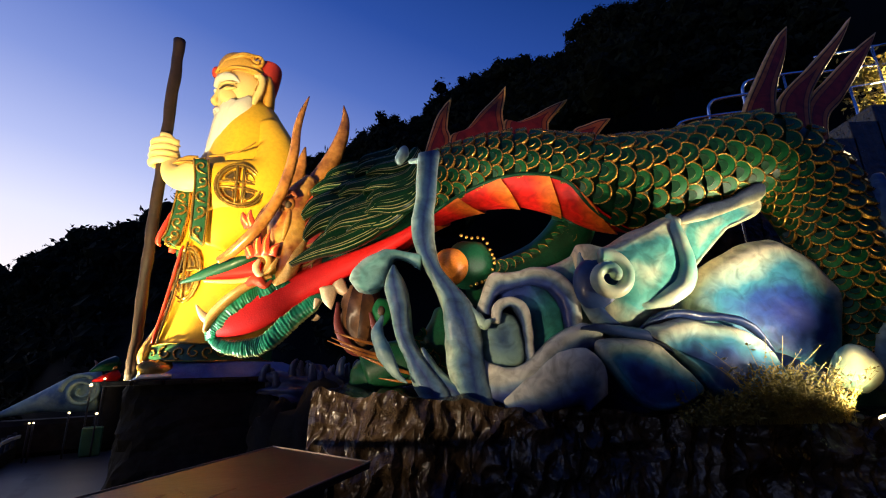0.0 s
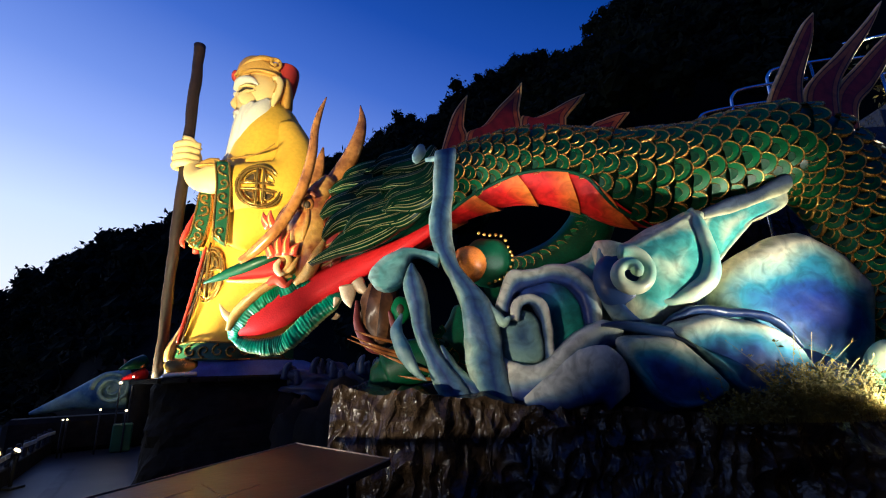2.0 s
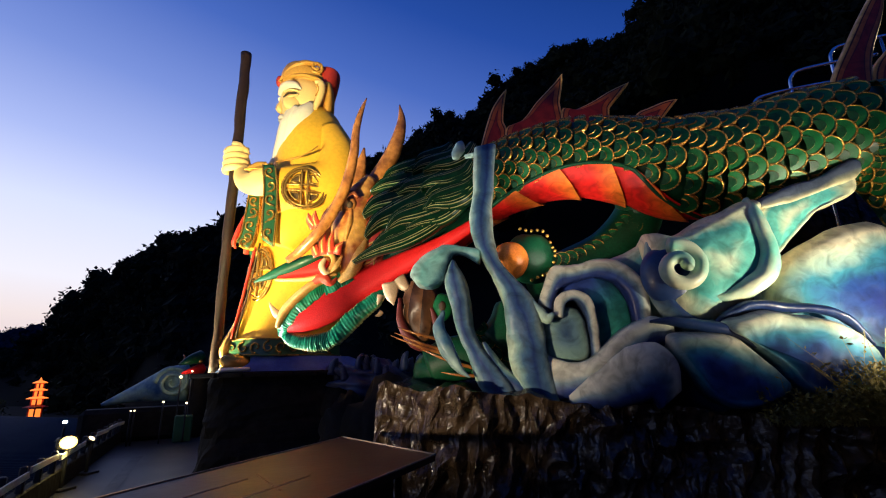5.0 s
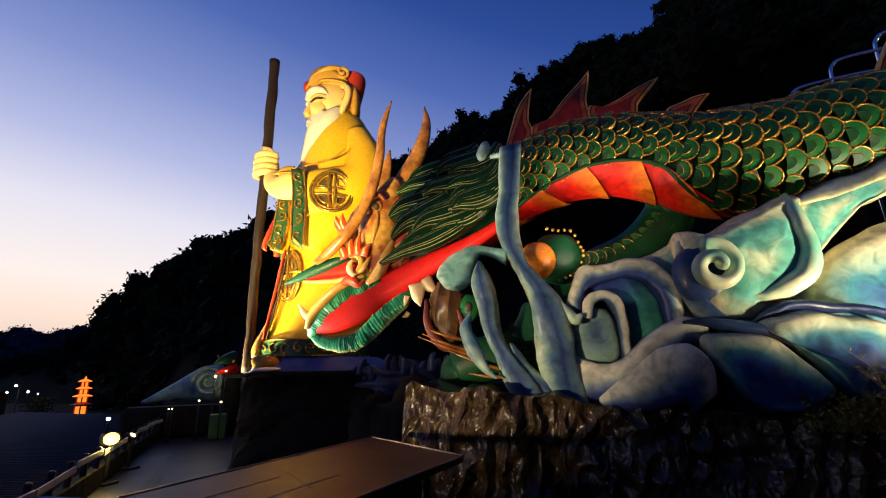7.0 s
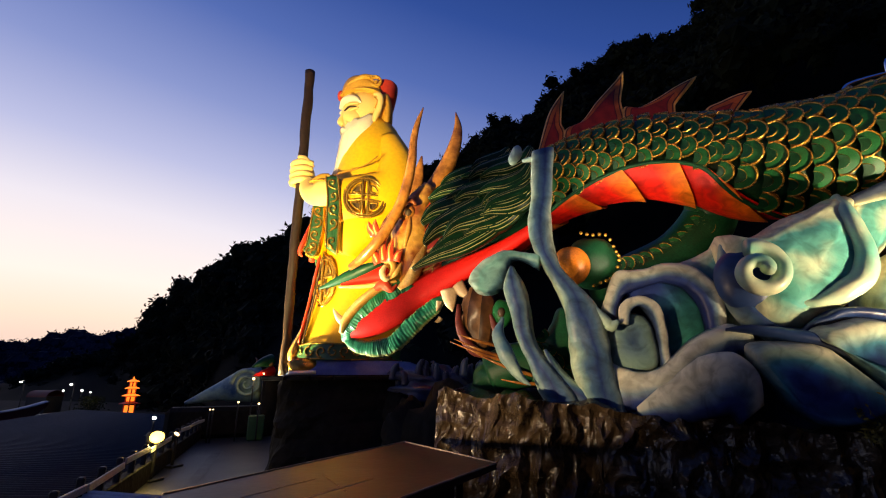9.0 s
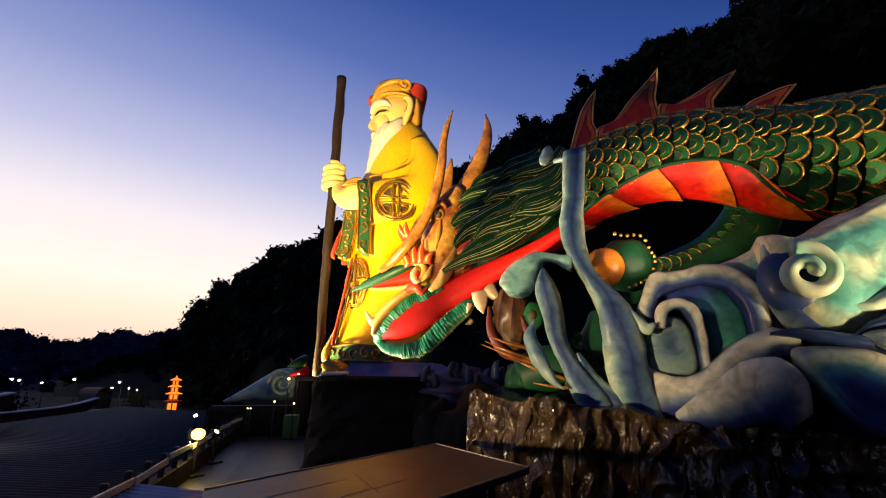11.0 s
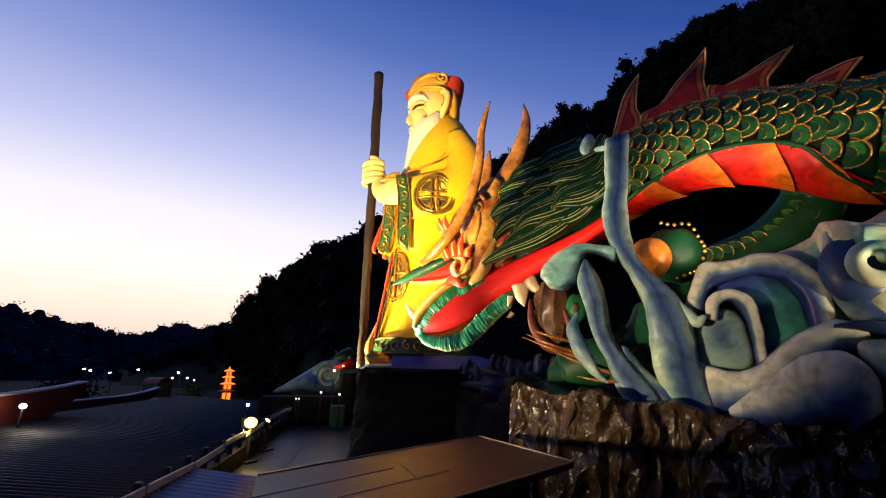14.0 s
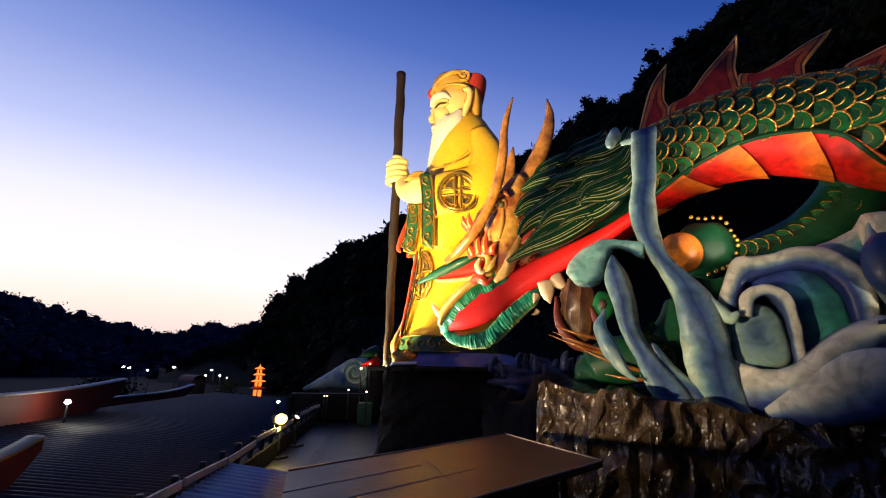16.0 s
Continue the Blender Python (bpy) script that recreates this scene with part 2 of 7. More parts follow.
WINGTOP = banded("cloud_wing_top_paint", ((0.0, (0.05, 0.07, 0.12)), (0.55, (0.08, 0.10, 0.14)), (0.8, (0.26, 0.26, 0.16)), (1.0, (0.62, 0.56, 0.30))), 0, 0.46, 0.2, wobble=0.15, scale=2.0, fine=9, bump=0.3)
CREST = banded("cloud_crest_paint", ((0.0, (0.012, 0.022, 0.13)), (0.3, (0.02, 0.06, 0.19)), (0.55, (0.09, 0.25, 0.28)), (0.8, (0.46, 0.52, 0.38)), (1.0, (0.68, 0.64, 0.44))), 1, 0.34, 0.3, wobble=0.55, scale=1.3, fine=7, bump=0.35)
ROCK = mat("dark_rockwork", (0.075, 0.050, 0.028), 0.22, vary=0.75, scale=2.2, bump=1.0, fine=9, coat=0.15)
PLINTH = mat("black_rock_plinth", (0.016, 0.014, 0.012), 0.7, vary=0.6, scale=1.5, bump=0.8, fine=6)
FLOOR = mat("terrace_concrete", (0.026, 0.026, 0.030), 0.45, vary=0.4, scale=0.7, bump=0.15, fine=25, dirt=0.1)
ASPHALT = mat("dark_ground", (0.022, 0.023, 0.023), 0.9, vary=0.5, scale=0.05, bump=0.2, fine=2)
TILE = mat("dark_roof_tile", (0.03, 0.030, 0.032), 0.62, vary=0.5, scale=0.6, bump=0.2, fine=12)
RIDGERED = mat("red_ridge_paint", (0.16, 0.022, 0.012), 0.6, vary=0.4, scale=0.8, bump=0.15)
RIDGECAP = mat("pale_ridge_mortar", (0.55, 0.50, 0.46), 0.7, vary=0.3, scale=1.2)
YELLOWTILE = mat("yellow_glazed_tile", (0.55, 0.33, 0.06), 0.4, vary=0.35, scale=2)
METAL = mat("brown_sheet_metal", (0.050, 0.016, 0.010), 0.42, metal=0.0, vary=0.35, scale=1.2, bump=0.1, fine=14)
STALLTRIM = mat("worn_metal_edge", (0.42, 0.32, 0.25), 0.5, vary=0.5, scale=3)
DARKMETAL = mat("dark_painted_steel", (0.03, 0.03, 0.032), 0.5, metal=0.4, vary=0.3)
STEEL = mat("polished_steel", (0.72, 0.72, 0.74), 0.16, metal=1.0, vary=0.1, bump=0.03)
RAIL = mat("white_rail_paint", (0.62, 0.62, 0.60), 0.5, vary=0.3, scale=3, dirt=0.15)
CORRUGATED = mat("blue_corrugated_sheet", (0.20, 0.26, 0.38), 0.4, metal=0.2, vary=0.3, scale=2)
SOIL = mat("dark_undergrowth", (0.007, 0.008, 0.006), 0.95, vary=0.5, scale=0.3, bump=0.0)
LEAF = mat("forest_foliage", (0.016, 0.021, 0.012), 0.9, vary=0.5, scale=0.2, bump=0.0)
# the haze of distance is mixed into this leaf colour as blue
HAZELEAF = mat("far_foliage_with_haze", (0.022, 0.027, 0.050), 0.9, vary=0.4, scale=0.02, bump=0.0)
BARK = mat("tree_bark", (0.09, 0.065, 0.045), 0.85, vary=0.4, scale=1.5, bump=0.6, fine=6)
WEED = mat("dry_weed", (0.26, 0.20, 0.03), 0.6, vary=0.5, scale=4, bump=0.0, second=(0.10, 0.09, 0.015))
PLINTH.node_tree.nodes["Principled BSDF"].inputs["Specular IOR Level"].default_value = 0.1
MOUTHRED.node_tree.nodes["Principled BSDF"].inputs["Specular IOR Level"].default_value = 0.12
for foliage in (LEAF, SOIL, HAZELEAF, ASPHALT):
    foliage.node_tree.nodes["Principled BSDF"].inputs["Specular IOR Level"].default_value = 0.05
PAGODA = glow("lit_pagoda_panel", (1.0, 0.20, 0.02), 1.8)
PAGODARED = mat("red_pagoda_paint", (0.45, 0.06, 0.02), 0.5, vary=0.3)
LAMPWHITE = glow("white_lamp_glass", (1.0, 0.92, 0.78), 40.0)
FLOODGLASS = glow("flood_lamp_glass", (1.0, 0.62, 0.13), 5.0)
BULBGLASS = glow("warm_bulb_glass", (1.0, 0.70, 0.34), 4.0)

# ---- mesh helpers ----


def spline(pts, steps):
    """Catmull-Rom through tuples of any length."""
    p = [np.array(q, float) for q in pts]
    p = [2 * p[0] - p[1]] + p + [2 * p[-1] - p[-2]]
    out = []
    for i in range(1, len(p) - 2):
        for k in range(steps):
            t = k / steps
            a, b, c, d = p[i - 1], p[i], p[i + 1], p[i + 2]
            out.append(0.5 * (2 * b + (c - a) * t + (2 * a - 5 * b + 4 * c - d) * t * t + (3 * b - a - 3 * c + d) * t ** 3))
    out.append(p[-2])
    return out


def unit(v):
    v = np.array(v, float)
    return v / (np.linalg.norm(v) + 1e-9)


class Form:
    """Collects faces of one mesh, with a material and UV for each."""

    def __init__(self):
        self.v, self.f, self.m, self.uv, self.s = [], [], [], [], []

    def add(self, verts, faces, material, uvs=None, smooth=True):
        o = len(self.v)
        self.v += [tuple(float(c) for c in q) for q in verts]
        for fc in faces:
            self.f.append(tuple(i + o for i in fc))
            self.m.append(material)
            self.s.append(smooth)
            self.uv.append([uvs[i] for i in fc] if uvs else [(0.5, 0.5)] * len(fc))
        return self

    def sweep(self, path, material, steps=6, n=14, front=(0, -1, 0), power=1.0, twist=None, rib=0.0, ribs=0):
        """A form along rows of (x, y, z, half width, half depth): its width lies across the path, its depth towards front."""
        s = spline(path, steps)
        front = np.array(front, float)
        verts, faces, uvs = [], [], []
        last = len(s) - 1
        for i, q in enumerate(s):
            t = unit(s[min(i + 1, last)][:3] - s[max(i - 1, 0)][:3])
            side = unit(np.cross(t, front))
            fr = unit(np.cross(side, t))
            a, b = max(q[3], 0.004), max(q[4], 0.004)
            k = 1 + rib * math.sin(i / last * ribs * 2 * math.pi) if ribs else 1
            for j in range(n):
                w = 2 * math.pi * j / n
                cx, sx = math.cos(w), math.sin(w)
                cx = math.copysign(abs(cx) ** power, cx)
                sx = math.copysign(abs(sx) ** power, sx)
                verts.append(q[:3] + side * a * cx * k + fr * b * sx * k)
                uvs.append((0.5 + 0.5 * cx, i / last))
        for i in range(last):
            for j in range(n):
                j2 = (j + 1) % n
                faces.append((i * n + j, i * n + j2, (i + 1) * n + j2, (i + 1) * n + j))
        faces.append(tuple(range(n))[::-1])
        faces.append(tuple(last * n + j for j in range(n)))
        return self.add(verts, faces, material, uvs)

    def blob(self, c, r, material, turn=(0, 0, 0), nu=24, nv=14, lump=0.0, freq=1.5, power=1.0):
        rot = Euler([radians(a) for a in turn]).to_matrix()
        verts, faces, uvs = [], [], []
        for i in range(nv + 1):
            p = math.pi * i / nv
            for j in range(nu):
                w = 2 * math.pi * j / nu
                d = Vector((math.sin(p) * math.cos(w), math.sin(p) * math.sin(w), math.cos(p)))
                if power != 1.0:
                    d = Vector([math.copysign(abs(x) ** power, x) for x in d])
                k = 1 + lump * noise.noise(d * freq + Vector(c))
                q = rot @ Vector((d.x * r[0] * k, d.y * r[1] * k, d.z * r[2] * k)) + Vector(c)
                verts.append(q)
                uvs.append((j / nu, 1 - i / nv))
        for i in range(nv):
            for j in range(nu):
                j2 = (j + 1) % nu
                faces.append((i * nu + j, (i + 1) * nu + j, (i + 1) * nu + j2, i * nu + j2))
        return self.add(verts, faces, material, uvs)

    def box(self, c, size, material, turn=(0, 0, 0), bevel=0.02):
        x, y, z = [v / 2 for v in size]
        e = min(bevel, x * 0.4, y * 0.4, z * 0.4)
        bm = bmesh.new()
        bmesh.ops.create_cube(bm, size=1)
        for v in bm.verts:
            v.co = Vector((v.co.x * x * 2, v.co.y * y * 2, v.co.z * z * 2))
        if e > 0.002:
            bmesh.ops.bevel(bm, geom=bm.edges[:], offset=e, segments=1, affect="EDGES")
        m = Matrix.Translation(c) @ Euler([radians(a) for a in turn]).to_matrix().to_4x4()
        bm.verts.index_update()
        vs = [m @ v.co for v in bm.verts]
        fs = [tuple(v.index for v in f.verts) for f in bm.faces]
        bm.free()
        return self.add(vs, fs, material, None, False)

    def rod(self, a, b, r, material, n=10, r2=None):
        a, b = np.array(a, float), np.array(b, float)
        mid = (a + b) / 2
        r2 = r if r2 is None else r2
        d = unit(b - a)
        fr = (0, 0, 1) if abs(d[2]) < 0.9 else (0, -1, 0)
        return self.sweep([(*a, r, r), (*mid, (r + r2) / 2, (r + r2) / 2), (*b, r2, r2)], material, 2, n, fr)

    def slab(self, outline, y0, y1, material, bulge=0.0, smooth=False):
        """A flat plate: outline in x and z, from depth y0 (near) to y1."""
        n = len(outline)
        vs = [(x, y0, z) for x, z in outline] + [(x, y1, z) for x, z in outline]
        fs = [tuple(range(n)), tuple(range(2 * n - 1, n - 1, -1))]
        fs += [(i, i + n, (i + 1) % n + n, (i + 1) % n) for i in range(n)]
        return self.add(vs, fs, material, None, smooth)


def rough(form, amp, freq=2.2):
    """Hand-plastered unevenness."""
    out = []
    for v in form.v:
        p = Vector(v)
        d = noise.noise_vector(p * freq) * amp + noise.noise_vector(p * freq * 3.1) * amp * 0.4
        out.append(tuple(p + d))
    form.v = out
    return form


def relief(outline, centre, y0, bulge, back, material, lip=0.0, low=1.0, rings=12, steps=5):
    """A domed slab inside a smooth closed outline of (x, z), with an optional raised rim; its paint runs from centre to rim, less far (low) at the lower rim."""
    zs = [p[1] for p in outline]
    z0, zh = min(zs), max(zs) - min(zs)
    o = outline
    ring = []
    for i in range(len(o)):
        a, b, c, d = [np.array(o[(i + k) % len(o)], float) for k in (-1, 0, 1, 2)]
        for k in range(steps):
            t = k / steps
            ring.append(0.5 * (2 * b + (c - a) * t + (2 * a - 5 * b + 4 * c - d) * t * t + (3 * b - a - 3 * c + d) * t ** 3))
    n = len(ring)
    c = np.array(centre, float)
    vs, fs, uv = [(c[0], y0 - bulge, c[1])], [], [(0.5, 0.0)]
    for k in range(1, rings + 1):
        r = k / rings
        y = y0 - bulge * math.sqrt(max(0.0, 1 - r ** 2.4)) - lip * math.exp(-((r - 0.86) / 0.10) ** 2)
        for j, p in enumerate(ring):
            q = c + (p - c) * r
            vs.append((q[0], y, q[1]))
            up = min(1.0, max(0.0, (q[1] - z0) / zh * 1.5 - 0.25))
            uv.append((j / n, r * (low + (1 - low) * up)))
    for p in ring:
        q = c + (p - c) * 0.96
        vs.append((q[0], y0 + back, q[1]))
        uv.append((0.5, low))
    for j in range(n):
        j2 = (j + 1) % n
        fs.append((0, 1 + j2, 1 + j))
        for k in range(rings):
            a = 1 + k * n
            fs.append((a + j, a + j2, a + n + j2, a + n + j))
    fs.append(tuple(1 + rings * n + j for j in range(n)))
    area = sum(ring[j][0] * ring[(j + 1) % n][1] - ring[(j + 1) % n][0] * ring[j][1] for j in range(n))
    if area > 0:
        fs = [fc[::-1] for fc in fs]
    return Form().add(vs, [fc[::-1] for fc in fs], material, uv)


def slat(left, right, y, thick, bulge, material, steps=6, rim=0.0):
    """A flat-faced plate between two edge curves of (x, z), with a slightly swollen front. Its paint runs across it, or inwards from its edges over rim metres."""
    ys = y if isinstance(y, (list, tuple)) else [y] * len(left)
    s_ = spline([(*a_, *b_, q) for a_, b_, q in zip(left, right, ys)], steps)
    m_, last = 12, len(s_) - 1
    vs_, fs_, uv_ = [], [], []
    for i, q in enumerate(s_):
        wide = math.hypot(q[2] - q[0], q[3] - q[1])
        for back_ in (0, 1):
            for j in range(m_ + 1):
                v = 0.5 - 0.5 * math.cos(math.pi * j / m_)
                v = 0.5 * v + 0.5 * j / m_
                x, z = q[0] + (q[2] - q[0]) * v, q[1] + (q[3] - q[1]) * v
                lift = min(bulge, wide * 0.5) * math.sqrt(max(0.0, 1 - abs(2 * v - 1) ** 3))
                vs_.append((x, q[4] + thick if back_ else q[4] - lift, z))
                uv_.append((min(min(v, 1 - v) * wide / rim, 0.98) if rim else v, i / last))
    n_ = 2 * (m_ + 1)
    for i in range(last):
        o = i * n_
        for j in range(m_):
            fs_.append((o + j, o + j + 1, o + n_ + j + 1, o + n_ + j))
            k_ = o + m_ + 1 + j
            fs_.append((k_, k_ + n_, k_ + n_ + 1, k_ + 1))
        fs_.append((o, o + n_, o + n_ + m_ + 1, o + m_ + 1))
        fs_.append((o + m_, o + 2 * m_ + 1, o + n_ + 2 * m_ + 1, o + n_ + m_))
    for o in (0, last * n_):
        fs_.append(tuple(o + j for j in range(m_ + 1)) + tuple(o + m_ + 1 + j for j in range(m_, -1, -1)))
    return Form().add(vs_, fs_, material, uv_)


def mesh_of(name, form):
    me = bpy.data.meshes.new(name)
    me.from_pydata(form.v, [], form.f)
    mats = []
    for m in form.m:
        if m not in mats:
            mats.append(m)
    for m in mats:
        me.materials.append(m)
    me.polygons.foreach_set("material_index", [mats.index(m) for m in form.m])
    me.polygons.foreach_set("use_smooth", form.s)
    layer = me.uv_layers.new(name="UVMap")
    flat = [c for face in form.uv for uv in face for c in uv]
    layer.data.foreach_set("uv", flat)
    me.validate()
    bm = bmesh.new()
    bm.from_mesh(me)
    bmesh.ops.recalc_face_normals(bm, faces=bm.faces)
    bm.to_mesh(me)
    bm.free()
    me.update()
    return me


def thing(name, at, label, category, group="", kind=""):
    ob = new(name)
    ob.location = at
    ob.empty_display_size = 0.2
    return tagged(ob, label, category, group, kind)


def part(name, form, parent, label=""):
    ob = new(name, mesh_of(name, form))
    base = Vector(parent.location)
    if parent.parent:
        base += Vector(parent.parent.location)
    ob.parent = parent
    if parent.type == "MESH" and parent.parent is None:
        base = Vector(parent.location)
    ob.data.transform(Matrix.Translation(-base))
    return tagged(ob, label)


def solid(name, form, label, category, group="", kind=""):
    return tagged(new(name, mesh_of(name, form)), label, category, group, kind)

# ---- ground, terrace, hills ----
E1, E2 = np.array((-0.57, 0.82)), np.array((0.82, 0.57))  # along and across the terrace edge


def edge(a, b, z):
    """A place by metres along the terrace edge and across it."""
    p = E1 * a + E2 * b
    return (float(p[0]), float(p[1]), z)


g = Form()
rings, segs = [0, 20, 60, 150, 400, 1200, 4000], 48
vs = [(0, 0, -3.2)]
for r in rings[1:]:
    vs += [(r * math.cos(2 * math.pi * k / segs), r * math.sin(2 * math.pi * k / segs), -3.2) for k in range(segs)]
fs = [(0, 1 + k, 1 + (k + 1) % segs) for k in range(segs)]
for i in range(len(rings) - 2):
    o = 1 + i * segs
    fs += [(o + k, o + segs + k, o + segs + (k + 1) % segs, o + (k + 1) % segs) for k in range(segs)]
g.add(vs, fs, ASPHALT, None, False)
solid("ground", g, "dark valley ground around the temple at dusk", "ground", kind="structure")

t = Form()
corners = [edge(-14, -2.15, 0), edge(34, -2.15, 0), edge(34, 22, 0), edge(-14, 22, 0)]
vs = [(x, y, 0) for x, y, z in corners] + [(x, y, -3.2) for x, y, z in corners]
t.add(vs, [(0, 1, 2, 3), (0, 4, 5, 1), (1, 5, 6, 2), (2, 6, 7, 3), (3, 7, 4, 0)], FLOOR, None, False)
terrace = solid("terrace_floor", t, "smooth grey concrete terrace with a dull wet sheen", "floor", kind="structure")

k = Form()
for a0, a1 in ((-6, 13.2),):
    p = [edge(a0, -1.25, 0.012), edge(a1, -1.25, 0.012), edge(a1, -1.05, 0.012), edge(a0, -1.05, 0.012)]
    k.add(p, [(0, 1, 2, 3)], DARKMETAL, None, False)
solid("drain_channel", k, "narrow dark drain channel set in the terrace", "drain", kind="structure")


def hill(name, az_el, dist_of, foot_of, material, label, bumps, back=1.6):
    """A wooded slope that rises from foot to a ridge line of bearings and heights."""
    az = [a for a, e in az_el]
    vs, fs = [], []
    cols, rows = 160, 14
    for i in range(cols + 1):
        a = az[0] + (az[-1] - az[0]) * i / cols
        el = float(np.interp(a, az, [e for q, e in az_el]))
        dist, foot = dist_of(a), foot_of(a)
        for j in range(rows + 1):
            u = j / rows
            if u <= 0.7:
                w = u / 0.7
                r = foot + (dist - foot) * w
                z = -3.2 + (1.7 + dist * math.tan(radians(el)) + 3.2) * (w ** 1.15) * 0.985
            else:
                w = (u - 0.7) / 0.3
                r = dist + dist * (back - 1) * w
                z = 1.7 + dist * math.tan(radians(el)) * (1 - 0.9 * w)
            z += bumps * noise.noise(Vector((a * 0.35, r * 0.03, 2))) * min(u * 4, 1)
            vs.append((-r * math.sin(radians(a)), r * math.cos(radians(a)), z))
    for i in range(cols):
        for j in range(rows):
            o = i * (rows + 1) + j
            fs.append((o, o + rows + 1, o + rows + 2, o + 1))
    f = Form().add(vs, fs, material)
    return solid(name, f, label, "hill", kind="structure")


NEAR = [(-95, 28.1), (-60, 34.1), (-40, 36.1), (-27, 38.1), (-23, 38.4), (-18, 35.3), (-13.8, 35.1), (-10, 36.0), (-3.5, 33.7), (0, 31.9), (4.7, 29.4), (7, 30.2), (9.5, 28.6),
        (12.4, 26.3), (18.2, 24.3), (26, 19.6), (34, 15), (37.5, 13.4), (40.5, 12.3), (44.4, 8.7), (47.3, 5.1), (49, 2.7), (53, 1.7), (58, -0.5)][::1]
FAR = [(44, 4.5), (48.3, 4.3), (51.8, 3.8), (54.1, 4), (56.1, 3), (58.7, 2.7), (62.8, 3.6), (66.5, 4.2), (69, 4.8), (71.5, 5.3), (78, 7), (90, 8.5), (110, 7.5), (140, 5.5)]
def near_ridge(a):
    return float(np.interp(a, (-95, 36, 44, 50, 60), (95, 95, 125, 190, 240)))


def near_foot(a):
    return float(np.interp(a, (-95, 30, 40, 47, 60), (38, 38, 60, 125, 180)))


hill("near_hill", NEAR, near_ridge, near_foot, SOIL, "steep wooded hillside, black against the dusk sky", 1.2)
hill("far_hill", FAR, lambda a: 420.0, lambda a: 250.0, HAZELEAF, "distant wooded ridge tinted blue for dusk haze", 3.0)


def crowns(name, az_el, dist, material, label, count, size, leaf, seed, spread=0.08, drop=0.6, lo=-44, hi=82, sink=0.0, blades=40, crowd=2.0):
    """Tree crowns along a ridge and over its face: clumps of many small leaf blades."""
    rnd = random.Random(seed)
    az = [a for a, e in az_el]
    f = Form()
    vs, fs = [], []
    for c in range(count):
        a = rnd.uniform(max(az[0], lo), min(az[-1], hi))
        el = float(np.interp(a, az, [e for q, e in az_el]))
        d0 = dist(a)
        r = d0 * (1 - rnd.random() ** crowd * spread)
        z0 = 1.7 + d0 * math.tan(radians(el)) - (d0 - r) * drop
        s = size * rnd.uniform(0.5, 1.25) * (1.3 if rnd.random() < 0.1 and not sink else 1)
        z0 -= sink * s
        x0, y0 = -r * math.sin(radians(a)), r * math.cos(radians(a))
        for q in range(rnd.randint(3, 5)):
            d = Vector((rnd.gauss(0, 0.45), rnd.gauss(0, 0.45), rnd.uniform(-0.4, 0.6))) * s
            cs = s * rnd.uniform(0.35, 0.65)
            for b in range(blades):
                n = Vector((rnd.gauss(0, 1), rnd.gauss(0, 1), rnd.gauss(0, 0.75)))
                n.normalize()
                o = Vector((x0, y0, z0)) + d + n * cs * rnd.uniform(0.65, 1.05)
                u = Vector((rnd.uniform(-1, 1), rnd.uniform(-1, 1), rnd.uniform(-1, 1))).normalized() * leaf * rnd.uniform(0.6, 1.4)
                w = u.cross(n).normalized() * leaf * rnd.uniform(0.5, 1.0)
                i = len(vs)
                vs += [o - u, o + w * 0.6, o + u, o - w * 0.6]
                fs.append((i, i + 1, i + 2, i + 3))
            i = len(vs)
            hub = Vector((x0, y0, z0)) + d
            for row, (h, wd_) in enumerate(((-0.75, 0.5), (0.0, 1.0), (0.75, 0.5))):
                for k in range(6):
                    g = k * 1.047 + row * 0.5
                    vs.append(hub + Vector((math.cos(g) * wd_, math.sin(g) * wd_, h)) * cs * rnd.uniform(0.6, 0.85))
            for k in range(6):
                k2 = (k + 1) % 6
                fs += [(i + k, i + k2, i + 6 + k2, i + 6 + k), (i + 6 + k, i + 6 + k2, i + 12 + k2, i + 12 + k)]
            fs += [tuple(i + k for k in (5, 4, 3, 2, 1, 0)), tuple(i + 12 + k for k in range(6))]
    f.add(vs, fs, material, None, False)
    return solid(name, f, label, "trees", kind="stuff")


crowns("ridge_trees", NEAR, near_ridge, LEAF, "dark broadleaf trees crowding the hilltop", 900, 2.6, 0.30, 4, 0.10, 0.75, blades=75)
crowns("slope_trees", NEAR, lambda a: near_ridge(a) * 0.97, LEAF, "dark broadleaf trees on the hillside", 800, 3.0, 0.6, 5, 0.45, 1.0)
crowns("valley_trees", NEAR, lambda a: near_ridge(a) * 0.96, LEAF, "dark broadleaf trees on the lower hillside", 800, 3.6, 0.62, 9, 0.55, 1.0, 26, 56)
crowns("far_slope_trees", FAR, lambda a: 405.0, HAZELEAF, "woods on the distant slope tinted for haze", 1300, 9.0, 1.0, 10, 0.40, 0.205, 44, 84, 0.10, 30, 0.9)
crowns("far_ridge_trees", FAR, lambda a: 420.0, HAZELEAF, "treetops along the distant ridge tinted for haze", 700, 6.0, 0.6, 6, 0.05, 0.3, 44, 90, 0.10)

# ---- rockwork base of the display ----


